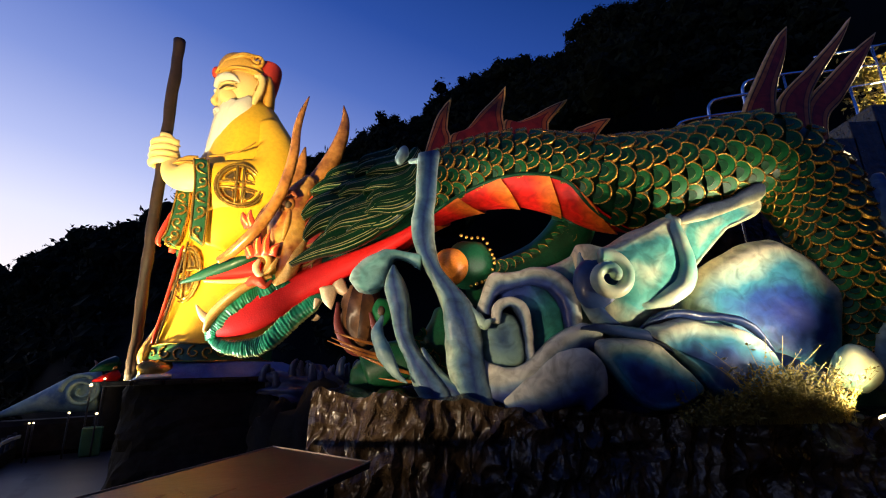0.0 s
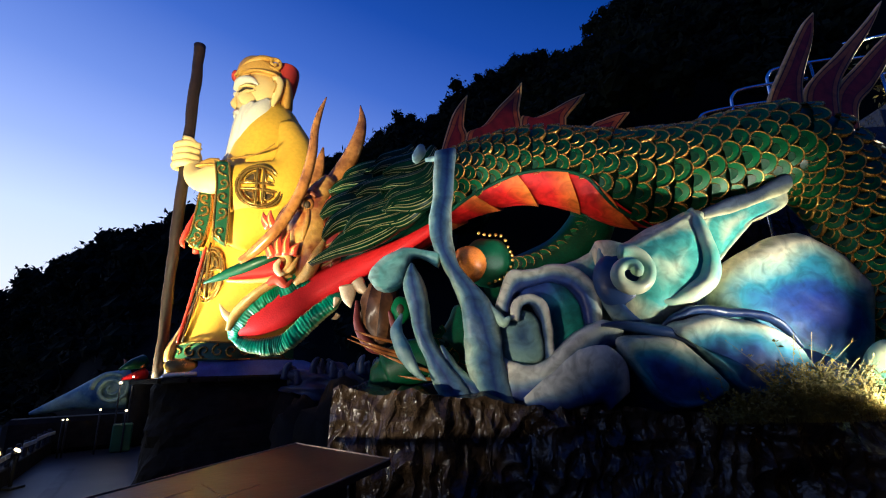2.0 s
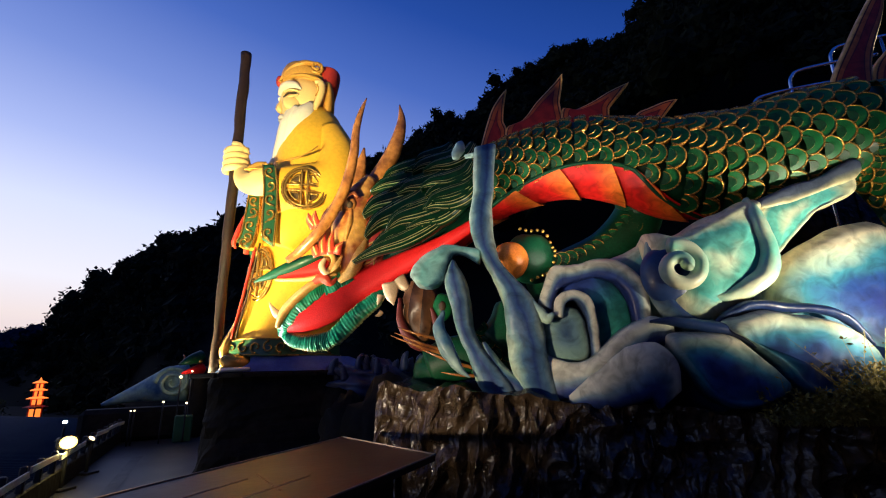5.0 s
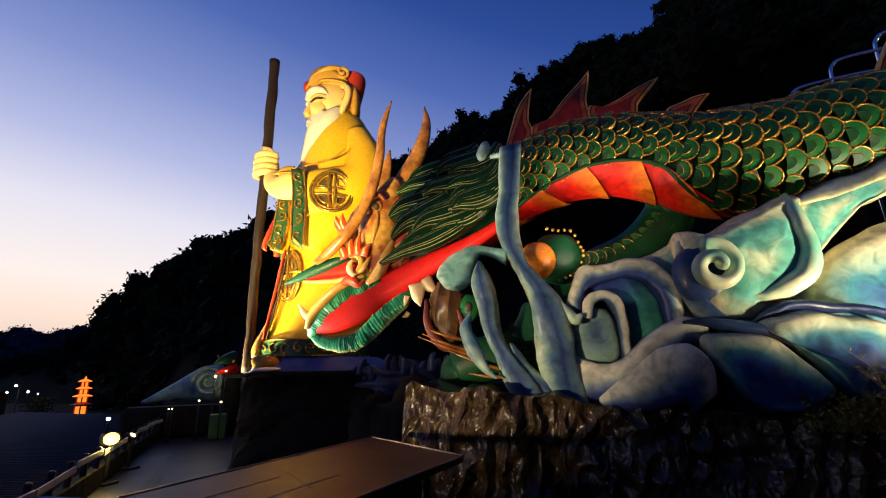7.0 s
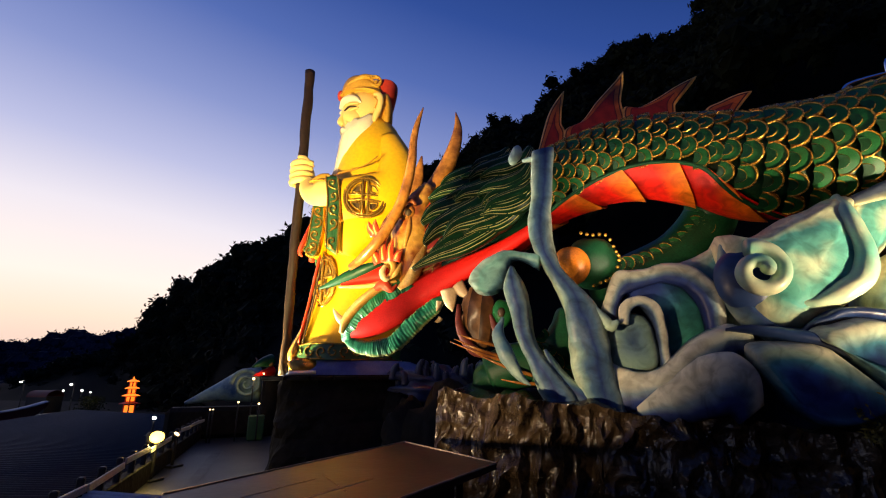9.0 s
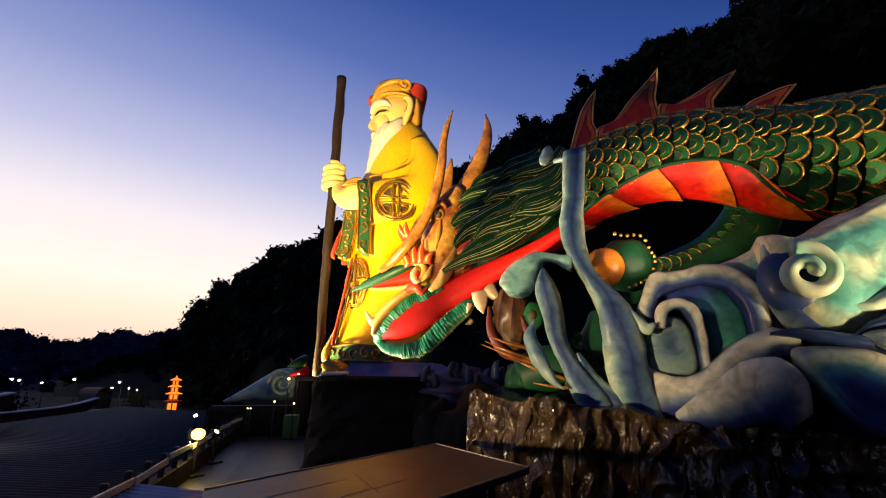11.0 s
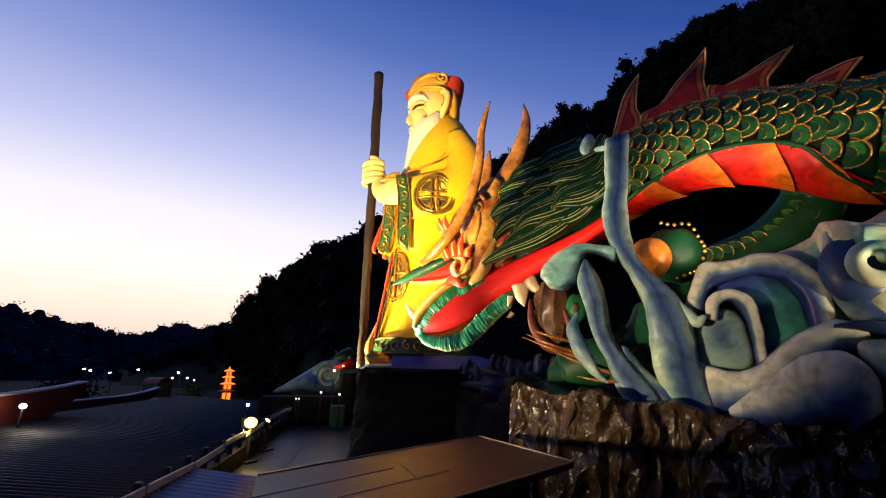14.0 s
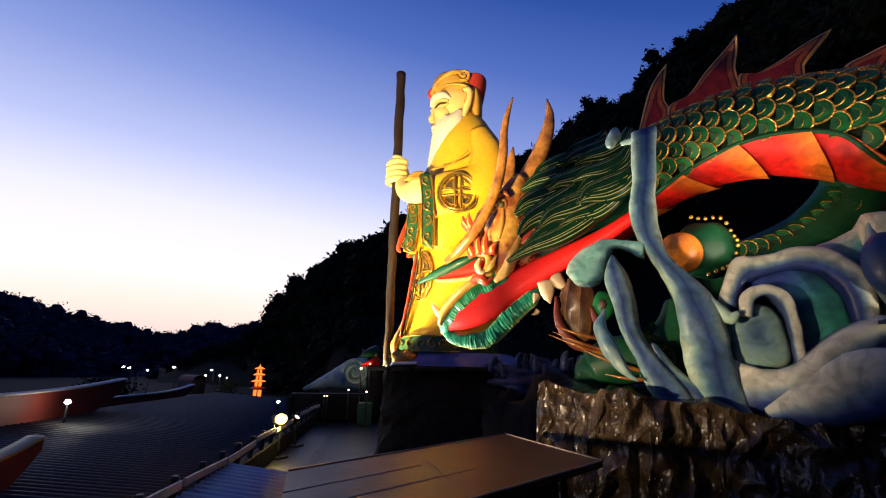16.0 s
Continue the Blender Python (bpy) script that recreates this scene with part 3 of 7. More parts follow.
def rough_wall(name, x0, x1, top, y, depth, label, seed, material, cols=150, rows=34):
    """Crumpled vertical rockwork with ledges, closed on top."""
    vs, fs = [], []
    for i in range(cols + 1):
        u = i / cols
        x = x0 + (x1 - x0) * u
        zt = top(x) + 0.10 * noise.noise(Vector((x * 2.2, seed, 0))) + 0.04 * noise.noise(Vector((x * 7, seed, 3)))
        for j in range(rows + 1):
            w = j / rows
            if w <= 0.75:
                z = zt * w / 0.75
                d = 0.30 * noise.noise(Vector((x * 0.9, z * 0.7, seed))) + 0.26 * abs(noise.noise(Vector((x * 2.6 + z * 0.8, z * 1.5, seed + 5))))
                d += 0.20 * abs(noise.noise(Vector((x * 4.6 - z * 1.5, z * 1.9, seed)))) + 0.035 * abs(noise.noise(Vector((x * 13, z * 6, seed + 2))))
                d += 0.20 * max(0, noise.noise(Vector((x * 1.3, z * 3.4, seed + 9))))
                yy = y - 0.25 + d + 0.12 * (z / zt)
            else:
                q = (w - 0.75) / 0.25
                z = zt + 0.10 * noise.noise(Vector((x * 1.5, q * 4, seed)))
                yy = y - 0.1 + q * depth
            vs.append((x + 0.06 * noise.noise(Vector((x * 4, w * 9, seed + 2))), yy, z))
    for i in range(cols):
        for j in range(rows):
            o = i * (rows + 1) + j
            fs.append((o, o + 1, o + rows + 2, o + rows + 1))
    n = rows + 1
    fs.append(tuple(range(n)) + ())
    fs.append(tuple(cols * n + j for j in range(n)))
    f = Form().add(vs, fs, material, None, False)
    return solid(name, f, label, "rockwork", kind="structure")


rough_wall("rock_base", -1.75, 9.5, lambda x: float(np.interp(x, (-1.75, -0.7, 0.4, 2.1, 4.2, 9.5), (1.55, 1.5, 1.36, 1.2, 1.1, 1.1))), 6.05, 4.2,
           "dark crumpled rockwork base with wet-looking ridges", 3.0, ROCK, 520, 72)

# ---- the old man's statue on its plinth ----
SX, SY, TURN = -4.78, 10.24, 25.0
STAND = Matrix.Translation((SX, SY, 0)) @ Euler((0, 0, radians(TURN))).to_matrix().to_4x4()


def set_in(form):
    form.v = [tuple(STAND @ Vector(v)) for v in form.v]
    return form


p = Form()
vs, fs = [], []
cols, rows = 64, 18
for j in range(rows + 1):
    z = 1.80 * j / rows
    for i in range(cols):
        w = 2 * math.pi * i / cols
        cx, sx = math.cos(w), math.sin(w)
        x = math.copysign(abs(cx) ** 0.35, cx) * (2.0 - 0.10 * z)
        y = math.copysign(abs(sx) ** 0.35, sx) * (1.55 - 0.10 * z)
        d = 0.10 * noise.noise(Vector((x * 2, y * 2, z * 2.5))) + 0.05 * noise.noise(Vector((x * 6, y * 6, z * 7)))
        vs.append((x * (1 + d * 0.5) + 0.18, y * (1 + d * 0.5), z))
for j in range(rows):
    for i in range(cols):
        i2 = (i + 1) % cols
        fs.append((j * cols + i, j * cols + i2, (j + 1) * cols + i2, (j + 1) * cols + i))
fs.append(tuple(rows * cols + i for i in range(cols)))
p.add(vs, fs, PLINTH, None, False)
plinth = thing("statue_plinth", (SX, SY, 0), "black rough rock plinth under the robed statue", "plinth")
part("rock_block", set_in(p), plinth, "rough black rock block")
for i in range(9):
    p = Form().box((-1.7 + i * 0.46, -1.40 + 0.03 * (i % 3), 1.735), (0.44, 0.30, 0.09), PLINTH, (0, 0, (i * 37) % 7 - 3), 0.03)
    part("rim_stone", set_in(p), plinth)

st = Form()


def loft(rows_, material, n=40, cuts=None, fold=0.0, folds=9, phase=0.0):
    """Rings of (z, centre x, half x, half y, centre y) joined into a garment."""
    s = spline(rows_, 5)
    vs, fs, uv = [], [], []
    for i, (z, cx, a, b, cy) in enumerate(s):
        k = i / (len(s) - 1)
        for j in range(n):
            w = 2 * math.pi * j / n
            d = 1 + fold * (1 - k) * math.sin(folds * w + phase + 0.6 * math.sin(3 * w))
            vs.append((cx + a * math.cos(w) * d, cy + b * math.sin(w) * d, z))
            uv.append((j / n, k))
    for i in range(len(s) - 1):
        for j in range(n):
            j2 = (j + 1) % n
            fs.append((i * n + j, i * n + j2, (i + 1) * n + j2, (i + 1) * n + j))
    fs.append(tuple(range(n)))
    fs.append(tuple((len(s) - 1) * n + j for j in range(n)))
    st.add(vs, fs, material, uv)


# under-robe, robe, hem band
loft([(1.80, -0.30, 1.22, 0.98, 0), (2.0, -0.30, 1.16, 0.92, 0), (2.2, -0.30, 1.12, 0.90, 0)], BLUEROBE, 56, fold=0.05, folds=7)
loft([(2.12, -0.30, 1.19, 0.98, 0), (2.45, -0.28, 1.16, 0.96, 0), (3.2, -0.20, 1.08, 0.92, 0), (4.2, -0.12, 0.98, 0.88, 0), (5.2, -0.06, 0.98, 0.92, 0),
      (6.1, -0.02, 0.95, 0.96, 0), (6.9, 0.04, 0.90, 0.93, 0), (7.6, 0.10, 0.78, 0.82, 0), (8.1, 0.16, 0.55, 0.62, 0), (8.4, 0.12, 0.34, 0.40, 0)], ROBE, 64, fold=0.022, folds=6)
loft([(2.11, -0.30, 1.205, 0.995, 0), (2.22, -0.30, 1.20, 0.99, 0), (2.44, -0.285, 1.185, 0.98, 0), (2.47, -0.28, 1.175, 0.97, 0)], TRIM, 64, fold=0.022, folds=6)
for z in (2.13, 2.46):
    ring = [(-0.29 + 1.215 * math.cos(w), 0.998 * math.sin(w), z + 0.015 * math.sin(5 * w), 0.018, 0.018) for w in np.linspace(-math.pi, 0, 26)]
    st.sweep(ring, GOLD, 1, 6, (0, 0, 1))


def curl(cx, cz, r, y_of, turn=1, start=0.0, lift=0.03, width=0.022):
    """A raised gold scroll lying on the garment."""
    pts = []
    for q in range(15):
        w = start + turn * q * 0.46
        k = r * (1 - q / 15 * 0.86)
        x, z = cx + k * math.cos(w), cz + k * math.sin(w)
        pts.append((x, y_of(x, z) - lift, z, width * (1 - 0.5 * q / 15), width))
    st.sweep(pts, GOLD, 2, 6)


def skirt_y(x, z):
    q = max(0.0, 1 - ((x + 0.29) / 1.2) ** 2)
    return -0.985 * math.sqrt(q)


for i in range(9):
    x = -1.38 + i * 0.255
    curl(x, 2.29, 0.125, skirt_y, 1 if i % 2 else -1, math.pi / 2 * (1 if i % 2 else -1), 0.025, 0.026)

# far sleeve, near sleeve and its hanging cuff
st.sweep([(0.1, 0.55, 7.1, 0.42, 0.42), (-0.5, 0.65, 6.5, 0.46, 0.40), (-1.1, 0.55, 6.35, 0.42, 0.34), (-1.32, 0.5, 6.2, 0.30, 0.24)], ROBE, 6, 16)
st.sweep([(-1.05, 0.42, 6.45, 0.24, 0.26), (-1.17, 0.42, 5.7, 0.24, 0.24), (-1.16, 0.40, 5.0, 0.21, 0.22), (-1.14, 0.38, 4.5, 0.13, 0.18)], TRIM, 6, 14)
st.sweep([(-1.38, 0.40, 5.5, 0.03, 0.2), (-1.40, 0.40, 5.0, 0.05, 0.2), (-1.36, 0.40, 4.6, 0.08, 0.16)], CAPRED, 5, 8)
st.sweep([(0.42, -0.55, 7.62, 0.34, 0.30), (0.62, -0.82, 6.95, 0.42, 0.36), (0.55, -1.0, 6.25, 0.52, 0.36), (0.15, -1.08, 5.85, 0.62, 0.32), (-0.45, -1.05, 5.70, 0.62, 0.26),
          (-0.78, -1.02, 5.66, 0.58, 0.22)], ROBE, 7, 22)
st.sweep([(0.20, -0.98, 6.0, 0.62, 0.24), (-0.10, -1.02, 5.3, 0.62, 0.22), (-0.36, -1.02, 4.8, 0.44, 0.18), (-0.5, -1.0, 4.42, 0.28, 0.12)], ROBE, 7, 22)


def band_of(left, right, y):
    """A green cuff with gold edges and a running scroll."""
    f_ = slat(left, right, y, 0.10, 0.03, TRIM)
    st.add(f_.v, f_.f, TRIM, None)
    for edge_ in (left, right):
        st.sweep([(x, y - 0.03, z, 0.022, 0.03) for x, z in edge_], GOLD, 6, 6)
    mid = spline([((a_[0] + b_[0]) / 2, (a_[1] + b_[1]) / 2, abs(b_[0] - a_[0]) / 2) for a_, b_ in zip(left, right)], 10)
    n_ = 5
    for i in range(n_):
        c0 = mid[int((i + 0.5) / n_ * (len(mid) - 1))]
        sgn = 1 if i % 2 else -1
        pts = []
        for q in range(20):
            w = -1.7 + q * 0.36
            r = c0[2] * 0.80 * (1 - q / 22)
            pts.append((c0[0] + sgn * r * math.cos(w), y - 0.05, c0[1] + 1.15 * r * math.sin(w), 0.028 * (1 - 0.4 * q / 20), 0.03))
        st.sweep(pts, GOLD, 2, 6)
        c1 = mid[min(len(mid) - 1, int((i + 1.0) / n_ * (len(mid) - 1)))]
        st.sweep([(c0[0] - sgn * c0[2] * 0.2, y - 0.045, c0[1] - 0.14, 0.022, 0.025), ((c0[0] + c1[0]) / 2 + sgn * c0[2] * 0.5, y - 0.045, (c0[1] + c1[1]) / 2, 0.022, 0.025), (c1[0] - sgn * c0[2] * 0.6, y - 0.045, c1[1], 0.012, 0.02)], GOLD, 4, 6)


band_of([(-1.0, 6.20), (-0.93, 5.7), (-0.92, 5.23), (-0.90, 4.52)], [(-0.74, 6.22), (-0.66, 5.62), (-0.64, 5.04), (-0.65, 4.36)], -1.27)
band_of([(-1.30, 5.70), (-1.33, 5.3), (-1.38, 4.82), (-1.46, 4.60)], [(-1.06, 5.72), (-1.05, 5.21), (-1.12, 4.67), (-1.20, 4.46)], -0.62)
st.sweep([(-1.08, -0.40, 5.75, 0.22, 0.2), (-1.12, -0.40, 5.2, 0.24, 0.2), (-1.18, -0.40, 4.75, 0.25, 0.18), (-1.24, -0.40, 4.5, 0.20, 0.14)], ROBE, 6, 14)
st.sweep([(-1.36, -0.42, 5.3, 0.02, 0.12), (-1.46, -0.42, 4.95, 0.06, 0.14), (-1.55, -0.42, 4.62, 0.06, 0.12), (-1.50, -0.42, 4.5, 0.02, 0.06)], CAPRED, 5, 8)
# sleeve mouth and arm folds
st.sweep([(-1.02, -1.16, 6.17, 0.025, 0.03), (-1.22, -1.05, 6.20, 0.025, 0.03), (-1.40, -0.90, 6.22, 0.025, 0.03), (-1.30, -0.85, 6.30, 0.025, 0.03), (-1.08, -0.95, 6.34, 0.025, 0.03), (-0.80, -1.15, 6.30, 0.025, 0.03)], CAP, 5, 8)
st.sweep([(-0.95, -1.0, 6.28, 0.03, 0.14), (-1.15, -0.95, 6.27, 0.05, 0.14), (-1.34, -0.88, 6.24, 0.03, 0.06)], CAP, 4, 10, (0, 0, 1))
st.sweep([(-0.73, -1.30, 6.30, 0.018, 0.03), (-0.33, -1.33, 6.42, 0.02, 0.03), (-0.08, -1.36, 6.56, 0.02, 0.03), (0.15, -1.36, 6.78, 0.012, 0.03)], CAP, 5, 6)
st.sweep([(-1.42, -0.35, 2.5, 0.03, 0.06), (-1.26, -0.42, 3.4, 0.035, 0.07), (-1.08, -0.45, 4.6, 0.035, 0.07), (-1.0, -0.5, 5.4, 0.03, 0.06)], CAPRED, 6, 8)
st.sweep([(-1.32, -0.50, 2.5, 0.02, 0.05), (-1.16, -0.55, 3.4, 0.02, 0.05), (-0.98, -0.58, 4.6, 0.02, 0.05)], INK, 6, 8)


def medallion(cx, cz, rx, rz, y_of):
    """A round openwork badge: two rings, a cross and four dark quarters."""
    for k in (1.0, 0.88):
        ring = [(cx + rx * k * math.cos(w), y_of(cx + rx * k * math.cos(w)) - 0.03, cz + rz * k * math.sin(w), 0.03, 0.035) for w in np.linspace(0, 2 * math.pi, 37)]
        st.sweep(ring, GOLD, 1, 6)
    for s in (-0.07, 0.07):
        st.sweep([(cx + s * rx * 2, y_of(cx) - 0.04, cz + rz * 0.86 * q, 0.03, 0.03) for q in (-1, 0, 1)], GOLD, 3, 6)
        st.sweep([(cx + rx * 0.86 * q, y_of(cx + rx * q) - 0.04, cz + s * rz * 2, 0.03, 0.03) for q in (-1, -0.5, 0, 0.5, 1)], GOLD, 3, 6)
    for sx in (-1, 1):
        for sz in (-1, 1):
            tri = [(cx + sx * rx * a, cz + sz * rz * b) for a, b in ((0.24, 0.26), (0.62, 0.26), (0.46, 0.52), (0.24, 0.62))]
            n = len(tri)
            st.add([(x, y_of(x) - 0.012, z) for x, z in tri], [tuple(range(n))], INK, None, False)
            ring = [(x, y_of(x) - 0.03, z, 0.025, 0.03) for x, z in tri + tri[:1]]
            st.sweep(ring, GOLD, 2, 6)


medallion(-0.09, 5.70, 0.47, 0.48, lambda x: -1.38 + 0.10 * ((x + 0.1) / 0.5) ** 2)
medallion(-0.95, 3.89, 0.27, 0.58, lambda x: -0.92 * math.sqrt(max(0.02, 1 - ((x + 0.14) / 1.03) ** 2)) - 0.02)

# head, brow, nose, ear, beard
st.blob((-0.20, 0, 8.72), (0.62, 0.56, 0.66), SKIN, nu=32, nv=20)
st.sweep([(-0.58, 0, 9.1, 0.20, 0.40), (-0.66, 0, 8.8, 0.16, 0.36), (-0.64, 0, 8.5, 0.15, 0.36), (-0.60, 0, 8.15, 0.15, 0.32), (-0.52, 0, 7.9, 0.12, 0.24)], SKIN, 5, 18)
st.sweep([(-0.34, 0, 8.20, 0.38, 0.52), (-0.45, 0, 7.8, 0.38, 0.54), (-0.56, 0, 7.4, 0.33, 0.48), (-0.72, 0, 7.05, 0.22, 0.33), (-0.90, 0, 6.78, 0.05, 0.1)], BEARD, 6, 26, rib=0.0)
st.sweep([(-0.77, 0, 8.74, 0.06, 0.06), (-0.81, 0, 8.55, 0.07, 0.07), (-0.85, 0, 8.40, 0.10, 0.09), (-0.79, 0, 8.30, 0.08, 0.05)], SKIN, 5, 12, (-1, 0, 0))
for s in (-1, 1):
    st.sweep([(-0.85, s * 0.10, 8.74, 0.06, 0.06), (-0.74, s * 0.32, 8.86, 0.11, 0.09), (-0.50, s * 0.50, 8.84, 0.10, 0.07), (-0.32, s * 0.56, 8.70, 0.02, 0.03)], BEARD, 5, 12)
    st.blob((-0.54, s * 0.40, 8.38), (0.22, 0.10, 0.20), SKIN)
    st.sweep([(-0.74, s * 0.30, 8.57, 0.02, 0.03), (-0.62, s * 0.46, 8.60, 0.02, 0.03), (-0.44, s * 0.55, 8.57, 0.015, 0.03)], INK, 4, 8)
    st.sweep([(-0.72, s * 0.36, 8.66, 0.02, 0.03), (-0.58, s * 0.49, 8.69, 0.035, 0.04), (-0.38, s * 0.57, 8.64, 0.015, 0.03)], SKIN, 4, 8)
    st.sweep([(-0.70, s * 0.38, 8.50, 0.02, 0.03), (-0.56, s * 0.50, 8.50, 0.03, 0.04), (-0.38, s * 0.57, 8.54, 0.015, 0.03)], SKIN, 4, 8)
    st.sweep([(0.02, s * 0.55, 8.98, 0.05, 0.06), (0.16, s * 0.62, 8.90, 0.09, 0.07), (0.15, s * 0.62, 8.62, 0.10, 0.07), (0.08, s * 0.58, 8.36, 0.08, 0.06), (0.03, s * 0.55, 8.18, 0.05, 0.05)], SKIN, 6, 12)
    st.sweep([(0.02, s * 0.62, 8.85, 0.02, 0.02), (0.10, s * 0.68, 8.72, 0.02, 0.02), (0.04, s * 0.66, 8.5, 0.02, 0.02)], CAP, 4, 6)
st.sweep([(-0.78, -0.14, 8.15, 0.02, 0.04), (-0.77, -0.16, 8.10, 0.035, 0.07), (-0.74, -0.16, 8.05, 0.02, 0.05)], PINK, 4, 10, (-1, 0, 0))
for dy in np.linspace(-0.36, 0.36, 9):
    e = 1 - abs(dy) / 0.5
    st.sweep([(-0.30 - 0.30 * e, dy * 1.25, 8.20, 0.12, 0.14), (-0.42 - 0.28 * e, dy * 1.3, 7.85, 0.13, 0.15), (-0.44 - 0.26 * e, dy * 1.2, 7.5, 0.12, 0.16),
              (-0.56 - 0.24 * e, dy * 1.0, 7.1, 0.10, 0.13), (-0.74 - 0.22 * e, dy * 0.7, 6.78, 0.05, 0.06)], BEARD, 6, 10)
for s in (-1, 1):
    st.sweep([(-0.05, s * 0.50, 8.35, 0.10, 0.08), (-0.20, s * 0.56, 8.05, 0.22, 0.12), (-0.36, s * 0.52, 7.7, 0.26, 0.14), (-0.54, s * 0.40, 7.2, 0.18, 0.12), (-0.86, s * 0.2, 6.8, 0.05, 0.05)], BEARD, 6, 14)
    st.sweep([(-0.82, s * 0.04, 8.10, 0.03, 0.05), (-0.72, s * 0.26, 8.02, 0.07, 0.07), (-0.55, s * 0.40, 7.8, 0.05, 0.05)], BEARD, 5, 10)
# cap: band, rolled scroll, red crown and neck flap
st.sweep([(-0.20, 0, 9.08, 0.66, 0.60), (-0.18, 0, 9.24, 0.69, 0.62), (-0.14, 0, 9.36, 0.66, 0.60), (-0.06, 0, 9.49, 0.48, 0.46), (0.0, 0, 9.54, 0.2, 0.25)], CAP, 6, 28)
st.sweep([(0.22, 0, 8.9, 0.34, 0.50), (0.27, 0, 9.2, 0.35, 0.52), (0.30, 0, 9.46, 0.36, 0.50), (0.30, 0, 9.55, 0.35, 0.47), (0.30, 0, 9.58, 0.22, 0.34)], CAPRED, 5, 24)
st.sweep([(0.30, 0, 9.05, 0.20, 0.54), (0.36, 0, 8.75, 0.18, 0.54), (0.36, 0, 8.4, 0.17, 0.52), (0.34, 0, 8.2, 0.12, 0.46)], CAP, 5, 20)
for s in (-1, 1):
    pts = []
    for q in range(14):
        w = -2.2 + q * 0.62
        r = 0.18 * (1 - q / 16)
        pts.append((0.02 + r * math.cos(w), s * 0.56, 9.40 + r * math.sin(w), 0.045, 0.07))
    st.sweep(pts, CAP, 3, 8)
    st.sweep([(-0.86, s * 0.08, 9.15, 0.05, 0.08), (-0.62, s * 0.38, 9.35, 0.07, 0.09), (-0.3, s * 0.56, 9.46, 0.08, 0.09), (0.0, s * 0.54, 9.52, 0.05, 0.06)], CAP, 5, 10)
    st.sweep([(-0.82, s * 0.08, 9.08, 0.03, 0.06), (-0.5, s * 0.54, 9.08, 0.04, 0.06), (0.0, s * 0.62, 9.06, 0.04, 0.05), (0.30, s * 0.54, 8.9, 0.03, 0.04)], CAP, 5, 8)
st.blob((-0.88, 0, 9.20), (0.10, 0.12, 0.16), CAPRED)
# hands: wrist, palm, thumb and fingers round the staff
st.sweep([(-1.15, 0.1, 6.35, 0.28, 0.24), (-1.38, -0.1, 6.42, 0.26, 0.24), (-1.52, -0.2, 6.55, 0.20, 0.18)], SKIN, 5, 14)
st.blob((-1.58, -0.20, 6.68), (0.20, 0.17, 0.32), SKIN, (0, -12, 0))
for i in range(4):
    z = 6.94 - i * 0.155
    st.sweep([(-1.44, -0.34, z + 0.02, 0.07, 0.07), (-1.66, -0.44, z, 0.085, 0.085), (-1.87, -0.36, z - 0.03, 0.085, 0.085), (-1.92, -0.18, z - 0.04, 0.075, 0.075), (-1.82, -0.04, z - 0.03, 0.06, 0.06)], SKIN, 4, 8, (0, 0, 1))
st.sweep([(-1.45, -0.30, 6.85, 0.08, 0.08), (-1.62, -0.42, 7.02, 0.08, 0.08), (-1.78, -0.36, 7.10, 0.06, 0.06)], SKIN, 4, 8, (0, 0, 1))
# inner sleeve to wrist; lamp glare on it is painted as pale skin
st.sweep([(-0.85, -1.02, 5.94, 0.32, 0.2), (-1.14, -0.94, 5.92, 0.33, 0.2), (-1.36, -0.74, 6.0, 0.25, 0.17), (-1.50, -0.45, 6.25, 0.20, 0.16), (-1.52, -0.28, 6.5, 0.18, 0.15)], SKIN, 5, 16)
# staff with knots
staff = []
rs = random.Random(8)
for i in range(30):
    z = 1.80 + i * (9.74 - 1.80) / 29
    wob = rs.uniform(-0.012, 0.012)
    r = 0.125 * (0.82 + 0.18 * i / 29) * (1 + rs.uniform(-0.06, 0.09))
    staff.append((-1.72 + wob, -0.18, z, r, r))
st.sweep(staff, STAFF, 2, 14)
# blue gown spread over the plinth, shoe and trailing gown
loft([(1.78, 0.10, 1.75, 1.20, 0), (1.88, 0.10, 1.68, 1.14, 0), (1.98, 0.02, 1.45, 1.05, 0), (2.10, -0.10, 1.25, 0.98, 0)], BLUEROBE, 72, fold=0.10, folds=8, phase=1.0)
st.sweep([(-1.02, -0.62, 1.95, 0.18, 0.2), (-1.25, -0.70, 1.95, 0.17, 0.22), (-1.44, -0.74, 1.93, 0.11, 0.2), (-1.50, -0.74, 1.90, 0.05, 0.12)], GOLD, 5, 14, (0, 0, 1))
st.sweep([(-1.0, -0.7, 1.85, 0.4, 0.06), (-1.3, -0.75, 1.84, 0.3, 0.06), (-1.52, -0.75, 1.84, 0.16, 0.05)], BEARD, 4, 12, (0, 0, 1))
st.sweep([(-1.20, 0.0, 3.3, 0.05, 0.3), (-1.40, 0.0, 2.7, 0.10, 0.36), (-1.54, 0.0, 2.3, 0.16, 0.4), (-1.58, 0.0, 2.1, 0.10, 0.34)], LIP, 5, 12)
st.sweep([(-1.48, 0.0, 2.15, 0.12, 0.4), (-1.50, 0.0, 1.95, 0.14, 0.42), (-1.46, 0.0, 1.82, 0.2, 0.44)], BEARD, 4, 12)
solid("old_man_statue", set_in(st), "giant painted statue of a bearded robed sage with a staff", "statue")

